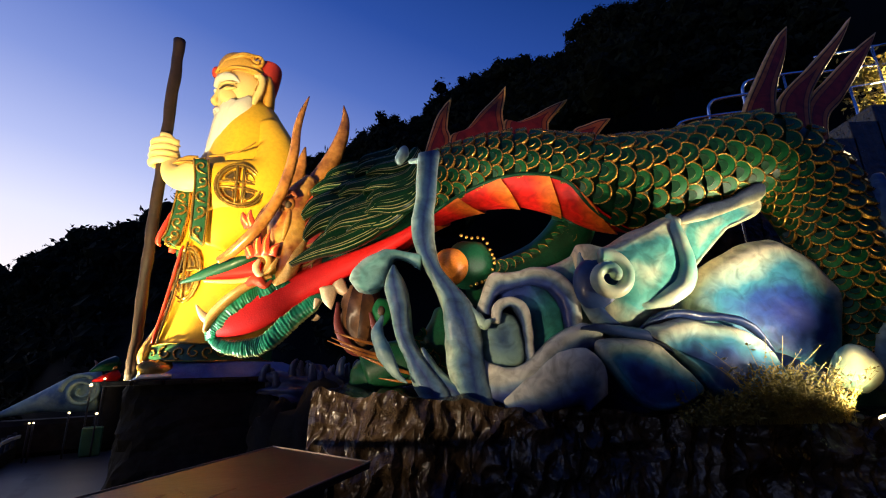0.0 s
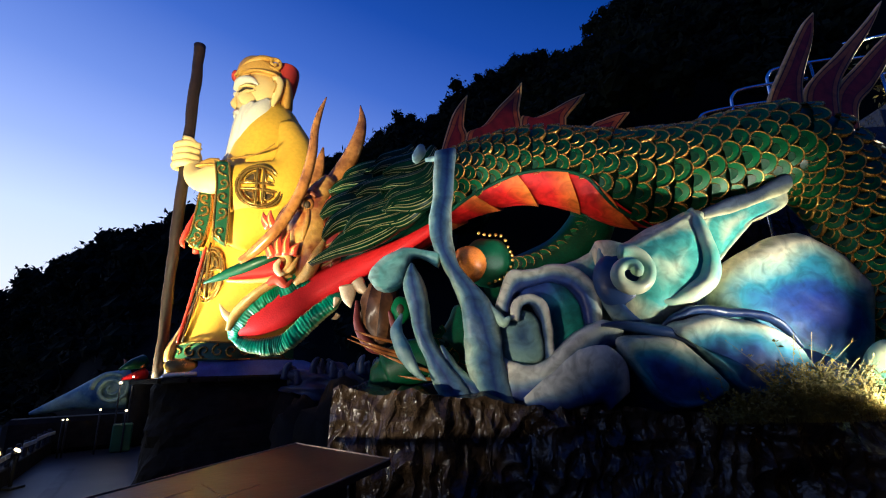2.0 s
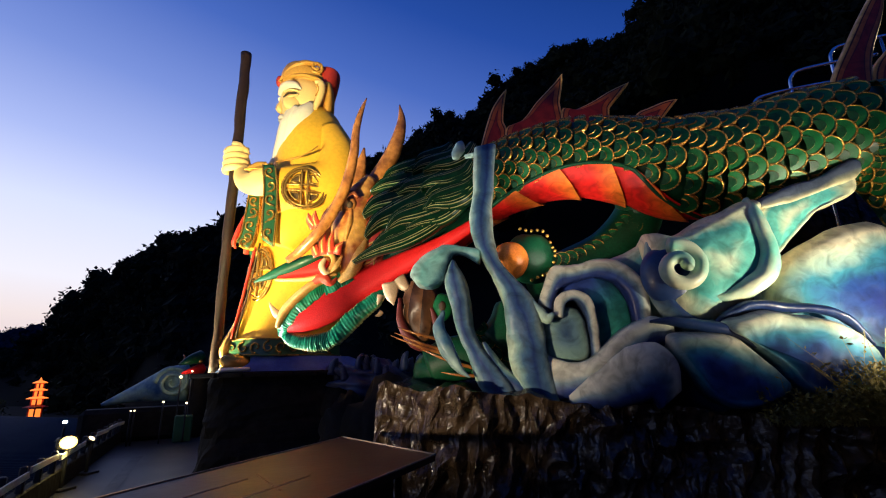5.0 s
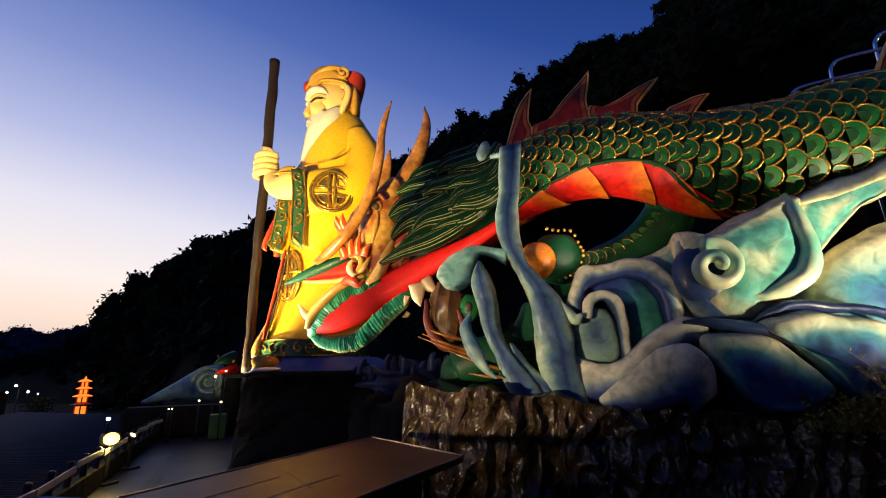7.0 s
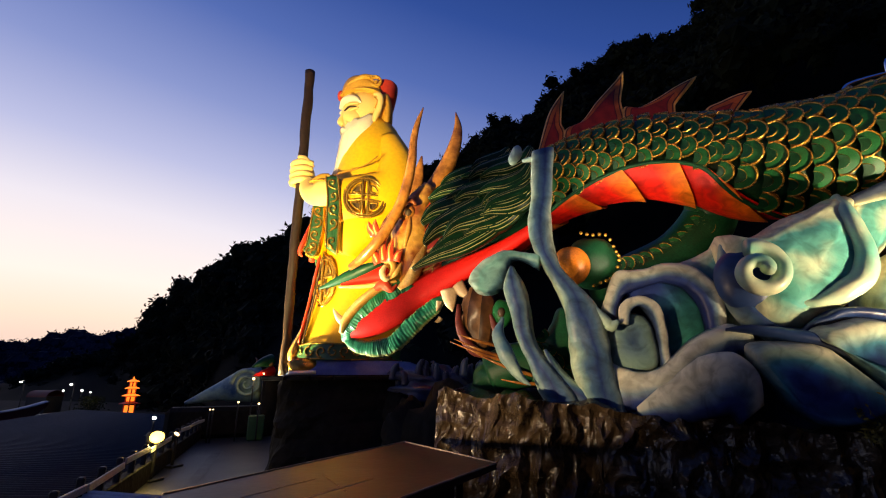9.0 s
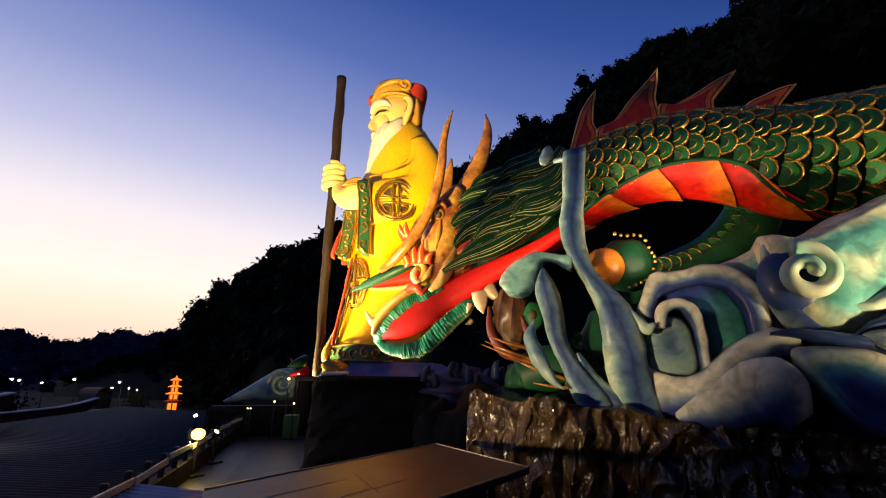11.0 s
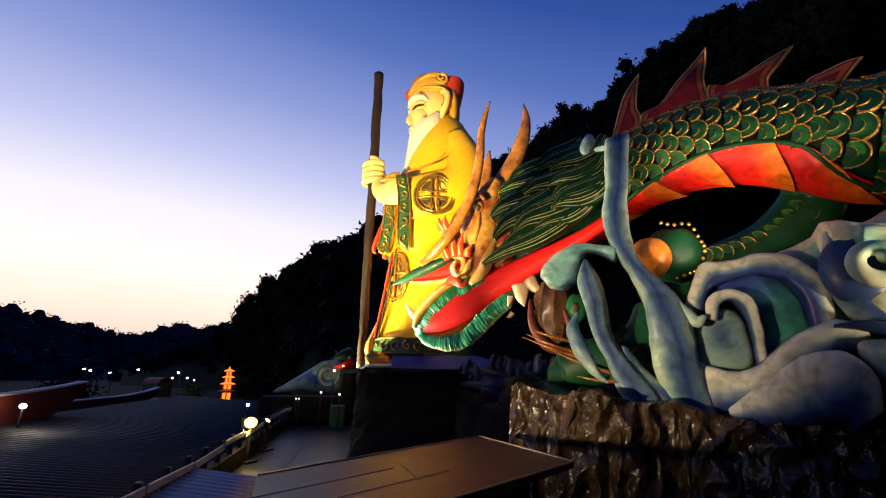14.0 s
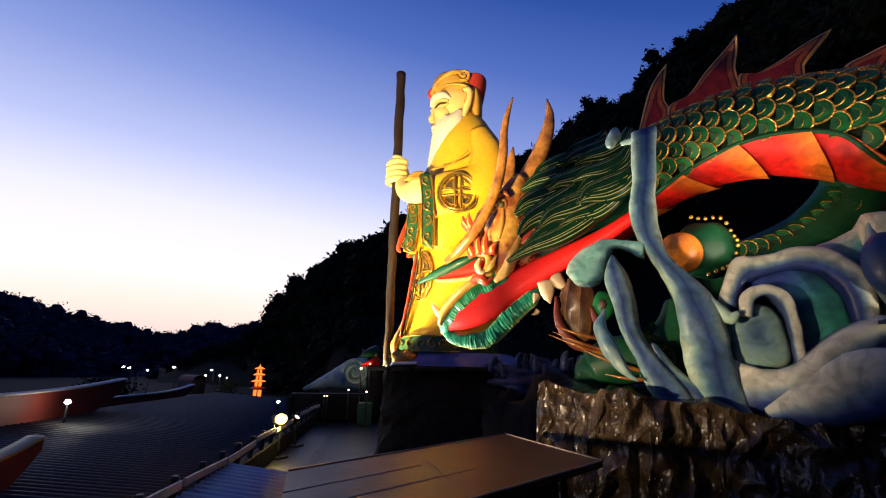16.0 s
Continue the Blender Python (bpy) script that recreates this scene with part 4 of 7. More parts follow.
# ---- carved dark blue waves beside the gown ----
sea = thing("carved_waves", (-2.7, 9.6, 1.6), "low dark blue carved waves between the plinth and the dragon", "sculpture")
part("swell", rough(Form().blob((-2.75, 9.5, 1.50), (1.15, 0.5, 0.40), DEEP, (0, 4, 0), 40, 22, 0.5, 3.4), 0.08, 4.0), sea, "rough dark blue swell")
rq = random.Random(52)
for i in range(15):
    x, y = -3.6 + i * 0.135 + rq.uniform(-0.07, 0.07), 9.2 + rq.uniform(-0.12, 0.12)
    z, h, lean = 1.80 + rq.uniform(-0.10, 0.10), rq.uniform(0.10, 0.26), rq.uniform(-0.12, 0.12)
    part("wave_crest", Form().sweep([(x, y, z - 0.14, 0.10, 0.07), (x + lean * 0.3, y - 0.03, z + h * 0.4, 0.07, 0.06), (x + lean, y - 0.04, z + h * 0.85, 0.04, 0.04), (x + lean * 1.6 - 0.05, y - 0.05, z + h * 0.9, 0.01, 0.012)], DEEP, 4, 8), sea)
rocks = Form()
for i in range(5):
    rocks.blob((-3.4 + i * 0.4, 9.45, 0.75), (0.5, 0.45, 0.85), PLINTH, (0, i * 9, i * 31), 16, 10, 0.4, 2.0)
part("rock_foot", rocks, sea, "dark rock foot")

# ---- the dragon ----
dragon = thing("dragon_sculpture", (2.5, 7.3, 1.2), "huge green painted dragon sculpture with gold-edged scales and red belly", "sculpture")
# spine rows: x, y, z, radius
SPINE = [(-2.38, 8.3, 3.60, 0.36), (-1.51, 8.1, 4.08, 0.52), (-0.66, 7.9, 4.68, 0.58), (0.18, 7.7, 5.06, 0.61), (1.19, 7.5, 5.20, 0.63), (2.15, 7.4, 5.02, 0.67),
         (2.87, 7.3, 4.78, 0.77), (3.79, 7.2, 4.76, 0.76), (4.73, 7.1, 4.96, 0.73), (5.40, 7.0, 4.95, 0.71), (5.87, 6.95, 4.30, 0.66), (6.07, 6.9, 3.34, 0.60),
         (6.14, 6.9, 2.38, 0.54), (6.15, 6.9, 1.0, 0.5)]
BELLYEDGE = [-95, -72, -55, -44, -33, -34, -72, -135, -150, -150, -150, -150, -150, -150]
fine = spline([(*q, e) for q, e in zip(SPINE, BELLYEDGE)], 24)
seg = [float(np.linalg.norm(fine[i + 1][:3] - fine[i][:3])) for i in range(len(fine) - 1)]
arc = np.concatenate([[0], np.cumsum(seg)])


def spine_at(s):
    """Centre, tangent, front, up, radius and belly edge at s metres from the jaw."""
    q = np.array([np.interp(s, arc, [f[k] for f in fine]) for k in range(5)])
    a = np.array([np.interp(s + 0.08, arc, [f[k] for f in fine]) for k in range(3)])
    b = np.array([np.interp(s - 0.08, arc, [f[k] for f in fine]) for k in range(3)])
    tan = unit(a - b)
    fr = np.array((0.0, -1.0, 0.0))
    fr = unit(fr - tan * fr.dot(tan))
    up = unit(np.cross(tan, fr))
    if abs(tan[2]) < 0.7 and up[2] < 0:
        up = -up
    return q[:3], tan, fr, up, q[3], q[4]


first_up = np.cross(unit(fine[1][:3] - fine[0][:3]), (0, -1, 0))
UPSIGN = 1 if first_up[2] > 0 else -1


def on_body(s, deg, out=0.0):
    c, tan, fr, _, r, _ = spine_at(s)
    up = unit(np.cross(tan, fr)) * UPSIGN
    d = fr * math.cos(radians(deg)) + up * math.sin(radians(deg))
    return c + d * (r + out), d, tan


total = float(arc[-1])
b = Form()
vs, fs = [], []
rows, n = 110, 28
for i in range(rows + 1):
    for j in range(n):
        vs.append(on_body(total * i / rows, 360 * j / n, -0.02)[0])
for i in range(rows):
    for j in range(n):
        j2 = (j + 1) % n
        fs.append((i * n + j, i * n + j2, (i + 1) * n + j2, (i + 1) * n + j))
fs += [tuple(range(n)), tuple(rows * n + j for j in range(n))]
b.add(vs, fs, GREEN)
body = part("body", b, dragon, "glossy dark green trunk of the dragon")

# belly plates, each a lapped red shell with an orange margin
s0 = 0.35
while s0 < 7.2:
    ln = 0.84
    f = Form()
    vs, fs, uv = [], [], []
    nu, nv = 10, 18
    for i in range(nu + 1):
        s = s0 + (ln + 0.10) * i / nu
        e = spine_at(s)[5]
        lo, hi = -180.0 - e * 0.0 - 20, e
        for j in range(nv + 1):
            k = j / nv
            bow = -0.42 * math.sin(min(1.0, k * 2.0) * math.pi / 2)
            deg = hi + (lo - hi) * k
            out = 0.03 + 0.05 * i / nu
            vs.append(on_body(s - bow + 0.1, deg, out)[0])
            uv.append((k, i / nu))
    for i in range(nu):
        for j in range(nv):
            o = i * (nv + 1) + j
            fs.append((o, o + 1, o + nv + 2, o + nv + 1))
    f.add(vs, fs, BELLY, uv)
    part("belly_plate", f, dragon, "red belly plate with an orange margin")
    s0 += ln

# dark raised seam between belly and scales
seam = []
for k in np.linspace(0.6, 7.1, 60):
    p, d, tg = on_body(k, spine_at(k)[5], 0.05)
    seam.append((*p, 0.03, 0.04))
part("belly_seam", Form().sweep(seam, GREEN, 2, 8), dragon, "dark green seam along the belly")

# scales: green shield with a raised gold rim; local x runs towards the tail
sc = Form()
rim_o = [(0.62 * math.cos(w), 0.52 * math.sin(w)) for w in np.linspace(-math.pi / 2, math.pi / 2, 11)]
vs = [(-0.25, -0.40, 0.01), (-0.25, 0.40, 0.01)]
outer = [(x, y, 0.08) for x, y in rim_o]
inner = [(x * 0.955 - 0.01, y * 0.955, 0.15) for x, y in rim_o]
inner2 = [(x * 0.90 - 0.01, y * 0.90, 0.09) for x, y in rim_o]
base = [(x, y, -0.06) for x, y in rim_o]
lens_o = [(x * 0.56 - 0.06, y * 0.52, 0.13) for x, y in rim_o]
lens_r = [(x * 0.52 - 0.06, y * 0.48, 0.19) for x, y in rim_o]
allv = base + outer + inner + inner2
m = len(rim_o)
fg = []
for i in range(m - 1):
    fg.append((i, i + 1, m + i + 1, m + i))
    fg.append((m + i, m + i + 1, 2 * m + i + 1, 2 * m + i))
    fg.append((2 * m + i, 2 * m + i + 1, 3 * m + i + 1, 3 * m + i))
sc.add(allv, fg, GOLD)
sc.add(inner2 + lens_o, [(i, i + 1, m + i + 1, m + i) for i in range(m - 1)], SCALEGREEN)
sc.add(lens_o + lens_r, [(i, i + 1, m + i + 1, m + i) for i in range(m - 1)], GOLD)
sc.add(lens_r + [(-0.02, 0, 0.17)], [(i, i + 1, m) for i in range(m - 1)], GREEN)
scale_mesh = mesh_of("scale", sc)
rest = Form()
count = 0
rsc = random.Random(11)
row = 0
s = 2.35
while s < total - 0.9:
    c, tan, fr, up, r, e = spine_at(s)
    size = 0.35 * r / 0.72
    step = math.degrees(size * 0.86 / r)
    deg = max(e, -95) + step * (0.35 + 0.5 * (row % 2))
    while deg < 118:
        if deg > -110:
            p, d, tg = on_body(s, deg, 0.0)
            x = Vector(tg)
            z = Vector(d)
            y = z.cross(x).normalized()
            k = size * rsc.uniform(0.92, 1.08)
            tilt = Matrix.Rotation(radians(-14 + rsc.uniform(-4, 4)), 4, "Y")
            mtx = Matrix.Translation(p) @ Matrix((x, y, z)).transposed().to_4x4() @ tilt @ Matrix.Diagonal((k, k, k, 1))
            if -85 < deg < 75 and count < 300:
                ob = new("scale", scale_mesh)
                ob.parent = dragon
                ob.matrix_parent_inverse = Matrix.Translation(dragon.location).inverted()
                ob.matrix_basis = mtx
                count += 1
            else:
                o = len(rest.v)
                rest.add([mtx @ Vector(v) for v in sc.v], sc.f, SCALEGREEN)
                rest.m[-len(sc.m):] = sc.m
        deg += step
    s += size * 0.62
    row += 1
tagged(part("scales", rest, dragon, "gold-edged green scales"), kind="stuff")


# dorsal fins: flat painted blades with a gold rim, joined foot to foot by low webs
def fin(left, right, y, label="hooked dark red dorsal fin with a gold rim"):
    return part("dorsal_fin", slat(left, right, y, 0.09, 0.03, FIN, 8, 0.30), dragon, label)


fin([(-0.33, 5.46), (-0.28, 5.65), (-0.1, 6.23), (0.06, 6.51), (0.21, 6.69)], [(0.15, 5.5), (0.18, 5.88), (0.13, 6.06), (0.16, 6.38), (0.22, 6.69)], 7.5)
fin([(0.13, 5.5), (0.18, 5.89), (0.47, 6.02), (0.74, 6.35), (1.05, 6.67), (1.23, 6.88)], [(1.10, 5.6), (1.17, 5.95), (1.15, 6.19), (1.15, 6.34), (1.21, 6.62), (1.24, 6.88)], 7.47)
fin([(1.12, 5.7), (1.17, 6.15), (1.36, 6.11), (1.66, 6.22), (2.0, 6.41), (2.34, 6.55)], [(1.90, 5.5), (1.94, 5.77), (1.96, 6.02), (1.99, 6.12), (2.16, 6.32), (2.35, 6.55)], 7.45)
fin([(2.28, 5.5), (2.37, 5.87), (2.61, 5.99), (2.86, 6.08), (3.07, 6.1)], [(2.70, 5.3), (2.76, 5.64), (2.81, 5.77), (2.94, 5.94), (3.08, 6.1)], 7.4)
fin([(5.11, 5.5), (5.21, 5.95), (5.67, 6.76), (6.08, 7.39), (6.3, 7.62)], [(5.73, 5.5), (5.78, 6.05), (5.91, 6.47), (6.16, 7.03), (6.31, 7.62)], 7.0)
fin([(5.72, 5.5), (5.9, 6.17), (6.56, 6.81), (7.18, 7.41), (7.56, 7.82)], [(6.29, 5.4), (6.42, 6.12), (6.74, 6.63), (7.23, 7.26), (7.57, 7.82)], 7.05)
fin([(6.23, 5.4), (6.37, 6.08), (6.93, 6.64), (7.56, 7.2), (7.97, 7.51)], [(6.57, 5.1), (6.69, 5.78), (7.03, 6.16), (7.57, 6.86), (7.98, 7.51)], 7.1)
bk = Form()
for x, z in ((3.5, 5.5), (3.95, 5.52), (4.4, 5.62), (4.85, 5.72)):
    bk = Form().sweep([(x, 7.15, z, 0.05, 0.04), (x + 0.10, 7.15, z + 0.10, 0.03, 0.03), (x + 0.16, 7.15, z + 0.16, 0.006, 0.006)], HORN, 3, 8)
    part("back_spine", bk, dragon, "short brown back spine")

# mane of grooved tufts
# pale stops hold the gold lines and the gloss highlights along the ridges
MANE = banded("mane_green_paint", ((0.0, (0.004, 0.032, 0.012)), (0.45, (0.006, 0.05, 0.016)), (0.70, (0.008, 0.06, 0.018)), (0.80, (0.26, 0.28, 0.07)), (0.9, (0.70, 0.66, 0.28)), (1.0, (0.40, 0.40, 0.14))), 0, 0.30, 0.25, wobble=0.03, repeat=7.0)


def tuft(x0, z0, x1, z1, w, y, sag=0.0):
    """A lock of carved hair that tapers to its tip at (x1, z1)."""
    dx, dz = x1 - x0, z1 - z0
    nx, nz = -dz, dx
    l = math.hypot(dx, dz)
    nx, nz = nx / l, nz / l
    rows_ = []
    for k, a in ((0, 0.55), (0.22, 0.9), (0.5, 1.0), (0.75, 0.72), (0.92, 0.34), (1.0, 0.06)):
        b = sag * math.sin(math.pi * k) + 0.45 * w * math.sin(k * 5.5)
        rows_.append((x0 + dx * k + nx * b, y - 0.14 * k, z0 + dz * k + nz * b, w * a, 0.11 + 0.05 * a))
    f = Form()
    s_ = spline(rows_, 6)
    verts, faces, uvs = [], [], []
    nn = 36
    for i, q in enumerate(s_):
        t_ = unit(s_[min(i + 1, len(s_) - 1)][:3] - s_[max(i - 1, 0)][:3])
        side = unit(np.cross(t_, (0, -1, 0)))
        fr_ = unit(np.cross(side, t_))
        for j in range(nn):
            w_ = 2 * math.pi * j / nn
            g_ = 1 + 0.30 * math.cos(7 * math.pi * math.cos(w_)) if math.sin(w_) > 0 else 1
            verts.append(q[:3] + side * q[3] * math.cos(w_) + fr_ * q[4] * math.sin(w_) * g_)
            uvs.append((0.5 + 0.5 * math.cos(w_), i / (len(s_) - 1)))
    for i in range(len(s_) - 1):
        for j in range(nn):
            j2 = (j + 1) % nn
            faces.append((i * nn + j, i * nn + j2, (i + 1) * nn + j2, (i + 1) * nn + j))
    faces += [tuple(range(nn))[::-1], tuple((len(s_) - 1) * nn + j for j in range(nn))]
    f.add(verts, faces, MANE, uvs)
    return part("mane_tuft", f, dragon, "carved dark green mane lock with pale lines")


rm = random.Random(40)
for x0, z0, x1, z1, w, y in ((-0.9, 5.42, -2.30, 4.84, 0.20, 7.75), (-1.05, 5.55, -2.12, 5.06, 0.17, 7.85), (-0.48, 5.36, -1.90, 4.68, 0.22, 7.5), (-0.94, 4.95, -2.35, 4.30, 0.24, 7.5),
                          (-0.43, 4.92, -1.85, 4.14, 0.24, 7.38), (-0.90, 4.73, -2.26, 3.88, 0.24, 7.40), (-0.49, 4.55, -1.88, 3.92, 0.24, 7.30), (-0.40, 4.30, -2.45, 3.44, 0.17, 7.30),
                          (-0.60, 4.48, -2.17, 3.62, 0.22, 7.36), (-0.50, 5.50, -1.50, 5.06, 0.17, 7.55), (-0.25, 5.12, -1.30, 4.66, 0.20, 7.32), (-0.20, 4.75, -1.2, 4.25, 0.20, 7.25)):
    tuft(x1 + (x0 - x1) * 0.80, z1 + (z0 - z1) * 1.12, x1, z1, w * 0.92, y, rm.uniform(-0.10, 0.12))
    if x1 < -1.84 and z1 > 3.5:
        tuft(x1 + 0.62 + (x0 - x1) * 0.6, z1 + 0.33 + (z0 - z1) * 0.84, x1 + 0.62, z1 + 0.33, w * 0.8, y - 0.04, rm.uniform(-0.08, 0.10))
f = Form().blob((-1.3, 8.0, 4.75), (1.0, 0.55, 0.62), GREEN, (0, 28, 0), lump=0.1)
part("nape", f, dragon)

# head: skull, cheek, jaws, mouth, lips
f = Form()
f.blob((-2.77, 8.35, 4.467), (0.52, 0.42, 0.85), FACE, (0, -12, 0), 28, 18, 0.25, 2.2)
f.sweep([(-2.49, 8.1, 5.36, 0.16, 0.2), (-2.74, 7.98, 4.873, 0.30, 0.26), (-2.83, 7.95, 4.382, 0.38, 0.26), (-2.72, 7.92, 3.895, 0.32, 0.22), (-2.81, 7.9, 3.508, 0.20, 0.16), (-3.05, 7.92, 3.322, 0.08, 0.08)], FACE, 7, 18)
f.sweep([(-3.12, 8.1, 5.018, 0.08, 0.12), (-3.27, 8.1, 4.628, 0.20, 0.22), (-3.32, 8.1, 4.237, 0.24, 0.25), (-3.22, 8.1, 3.896, 0.2, 0.2)], FACE, 6, 14)
f.sweep([(-2.46, 7.86, 4.162, 0.03, 0.05), (-2.57, 7.75, 3.801, 0.10, 0.10), (-2.69, 7.74, 3.518, 0.12, 0.10), (-2.95, 7.76, 3.308, 0.05, 0.05)], LIP, 6, 10)
f.sweep([(-2.74, 7.72, 4.676, 0.03, 0.04), (-2.76, 7.68, 4.383, 0.05, 0.06), (-2.83, 7.7, 4.066, 0.03, 0.04)], FACE, 5, 8)
face = part("face", f, dragon, "ochre and brown carved dragon face")
f = Form().blob((-2.78, 7.74, 4.759), (0.13, 0.10, 0.15), HORN).blob((-2.76, 7.66, 4.727), (0.06, 0.05, 0.07), INK)
f.sweep([(-2.93, 7.72, 4.63, 0.03, 0.04), (-2.88, 7.66, 4.838, 0.04, 0.05), (-2.72, 7.64, 4.959, 0.05, 0.05), (-2.61, 7.68, 4.865, 0.03, 0.04)], FACE, 5, 8)
part("eye", f, face, "round brown eye under a carved lid")
f = Form().sweep([(-4.01, 8.02, 2.51, 0.075, 0.11), (-3.68, 7.95, 2.702, 0.275, 0.138), (-3.12, 7.90, 2.949, 0.325, 0.138), (-2.52, 7.88, 3.271, 0.275, 0.121), (-1.75, 7.72, 3.573, 0.2, 0.11), (-0.898, 7.45, 3.881, 0.125, 0.077), (-0.173, 7.2, 4.216, 0.0875, 0.055)], MOUTHRED, 7, 14)
part("mouth", f, dragon, "glossy red mouth and throat")


def gum(rows_, label, ribs):
    f = Form().sweep([(x, y, z, a * 1.3, b * 0.5) for x, y, z, a, b in rows_], GUM, 60, 14, (0, -1, 0.1), rib=0.03, ribs=int(ribs * 1.2))
    return part("lip_fringe", rough(f, 0.03, 5.0), dragon, label)


gum([(-4.09, 8, 2.394, 0.08, 0.08), (-4.01, 7.92, 2.616, 0.13, 0.14), (-3.77, 7.86, 2.912, 0.17, 0.16), (-3.42, 7.84, 3.136, 0.14, 0.14), (-3.17, 7.86, 3.215, 0.12, 0.12)], "ribbed green upper lip", 24)
gum([(-3.23, 7.84, 3.174, 0.12, 0.12), (-2.97, 7.82, 3.321, 0.14, 0.13), (-2.72, 7.84, 3.362, 0.10, 0.12), (-2.6, 7.86, 3.329, 0.05, 0.08)], "ribbed green upper lip", 14)
gum([(-4.07, 8, 2.433, 0.06, 0.08), (-3.76, 7.9, 2.29, 0.10, 0.12), (-3.36, 7.86, 2.249, 0.12, 0.13), (-3.08, 7.86, 2.325, 0.13, 0.13), (-2.69, 7.84, 2.645, 0.13, 0.13), (-2.31, 7.82, 2.944, 0.11, 0.12), (-2.13, 7.84, 3.079, 0.06, 0.1)], "ribbed green lower lip", 40)
f = Form().sweep([(-4.12, 7.95, 2.581, 0.06, 0.12), (-4, 7.86, 2.799, 0.09, 0.14), (-3.74, 7.8, 3.053, 0.09, 0.14), (-3.47, 7.78, 3.256, 0.08, 0.12), (-3.21, 7.8, 3.392, 0.06, 0.1), (-3.01, 7.82, 3.452, 0.03, 0.06)], LIP, 7, 12)
f.sweep([(-3.49, 7.72, 3.235, 0.02, 0.03), (-3.25, 7.7, 3.388, 0.10, 0.06), (-3.09, 7.72, 3.281, 0.06, 0.05), (-2.98, 7.74, 3.379, 0.02, 0.03)], PINK, 5, 8)
part("upper_lip", f, dragon, "salmon painted upper lip")
f = Form().sweep([(-4.66, 7.9, 3.413, 0.02, 0.02), (-4.31, 7.86, 3.518, 0.08, 0.07), (-3.92, 7.84, 3.646, 0.12, 0.10), (-3.53, 7.82, 3.773, 0.09, 0.09), (-3.31, 7.84, 3.835, 0.04, 0.06)], GREEN, 6, 12)
part("nose_leaf", f, dragon, "pointed green nose leaf")
f = Form().sweep([(-4.17, 7.86, 3.461, 0.03, 0.05), (-3.81, 7.9, 3.566, 0.13, 0.10), (-3.44, 7.92, 3.628, 0.20, 0.12), (-3.26, 7.92, 3.608, 0.14, 0.12)], MOUTHRED, 6, 12)
part("nostril", f, dragon, "red nostril hollow")
f = Form().sweep([(-4.19, 7.82, 3.415, 0.03, 0.05), (-3.81, 7.8, 3.392, 0.04, 0.06), (-3.42, 7.78, 3.406, 0.05, 0.07), (-3.17, 7.78, 3.5, 0.06, 0.08), (-3.06, 7.78, 3.668, 0.06, 0.08), (-3.13, 7.78, 3.837, 0.06, 0.08), (-3.34, 7.8, 3.861, 0.05, 0.07), (-3.63, 7.82, 3.81, 0.03, 0.05)], LIP, 6, 10)
part("nose_rim", f, dragon, "curled salmon nose rim")
f = Form().sweep([(-3.19, 7.66, 3.73, 0.03, 0.04), (-3.24, 7.64, 3.596, 0.06, 0.06), (-3.18, 7.64, 3.467, 0.05, 0.05), (-3.1, 7.66, 3.472, 0.02, 0.03)], TOOTH, 5, 10)
f.sweep([(-3.09, 7.68, 3.477, 0.02, 0.03), (-2.96, 7.64, 3.578, 0.05, 0.05), (-2.88, 7.66, 3.749, 0.02, 0.02)], LIP, 5, 10)
part("nose_curl", f, dragon, "small white nose curl")
for rows_, nm in (([(-4.05, 7.85, 2.74, 0.09, 0.08), (-4.15, 7.82, 2.812, 0.07, 0.06), (-4.23, 7.8, 2.922, 0.035, 0.035), (-4.28, 7.8, 3.016, 0.005, 0.005)], "tusk"),
                  ([(-1.99, 7.7, 3.221, 0.16, 0.07), (-1.96, 7.66, 2.992, 0.11, 0.06), (-1.92, 7.66, 2.826, 0.006, 0.006)], "tooth"),
                  ([(-1.84, 7.7, 3.296, 0.13, 0.07), (-1.72, 7.66, 3.14, 0.09, 0.06), (-1.57, 7.66, 3.047, 0.006, 0.006)], "tooth"),
                  ([(-2.18, 7.74, 3.024, 0.06, 0.05), (-2.2, 7.72, 2.928, 0.04, 0.04), (-2.23, 7.72, 2.853, 0.006, 0.006)], "tooth"),
                  ([(-2.22, 8, 2.78, 0.05, 0.05), (-2.27, 8, 2.722, 0.04, 0.04), (-2.35, 8, 2.702, 0.006, 0.006)], "tooth")):
    part(nm, Form().sweep(rows_, TOOTH, 5, 10), dragon, "ivory painted " + nm)
f = Form().sweep([(-3.88, 7.6, 3.714, 0.06, 0.05), (-3.59, 7.55, 3.883, 0.09, 0.08), (-3.21, 7.5, 4.248, 0.10, 0.09), (-2.94, 7.5, 4.682, 0.10, 0.09), (-2.76, 7.5, 5.134, 0.10, 0.09), (-2.67, 7.55, 5.702, 0.09, 0.08), (-2.66, 7.6, 6.187, 0.075, 0.07), (-2.6, 7.65, 6.585, 0.055, 0.05), (-2.5, 7.7, 6.951, 0.012, 0.012)], HORN, 7, 12)
part("whisker", f, dragon, "long curved brown whisker")
f = Form().sweep([(-2.69, 8.2, 5.059, 0.20, 0.17), (-2.42, 8.2, 5.405, 0.19, 0.16), (-2.15, 8.2, 5.849, 0.17, 0.15), (-1.98, 8.2, 6.294, 0.135, 0.12), (-1.91, 8.2, 6.689, 0.085, 0.08), (-1.95, 8.2, 7.055, 0.012, 0.012)], HORN, 7, 14)
part("horn", f, dragon, "upswept brown horn")
f = Form().sweep([(-2.96, 8.4, 5.343, 0.18, 0.15), (-2.83, 8.4, 5.799, 0.13, 0.1), (-2.75, 8.4, 6.254, 0.02, 0.02)], HORN, 6, 12)
part("horn", f, dragon, "short brown horn")
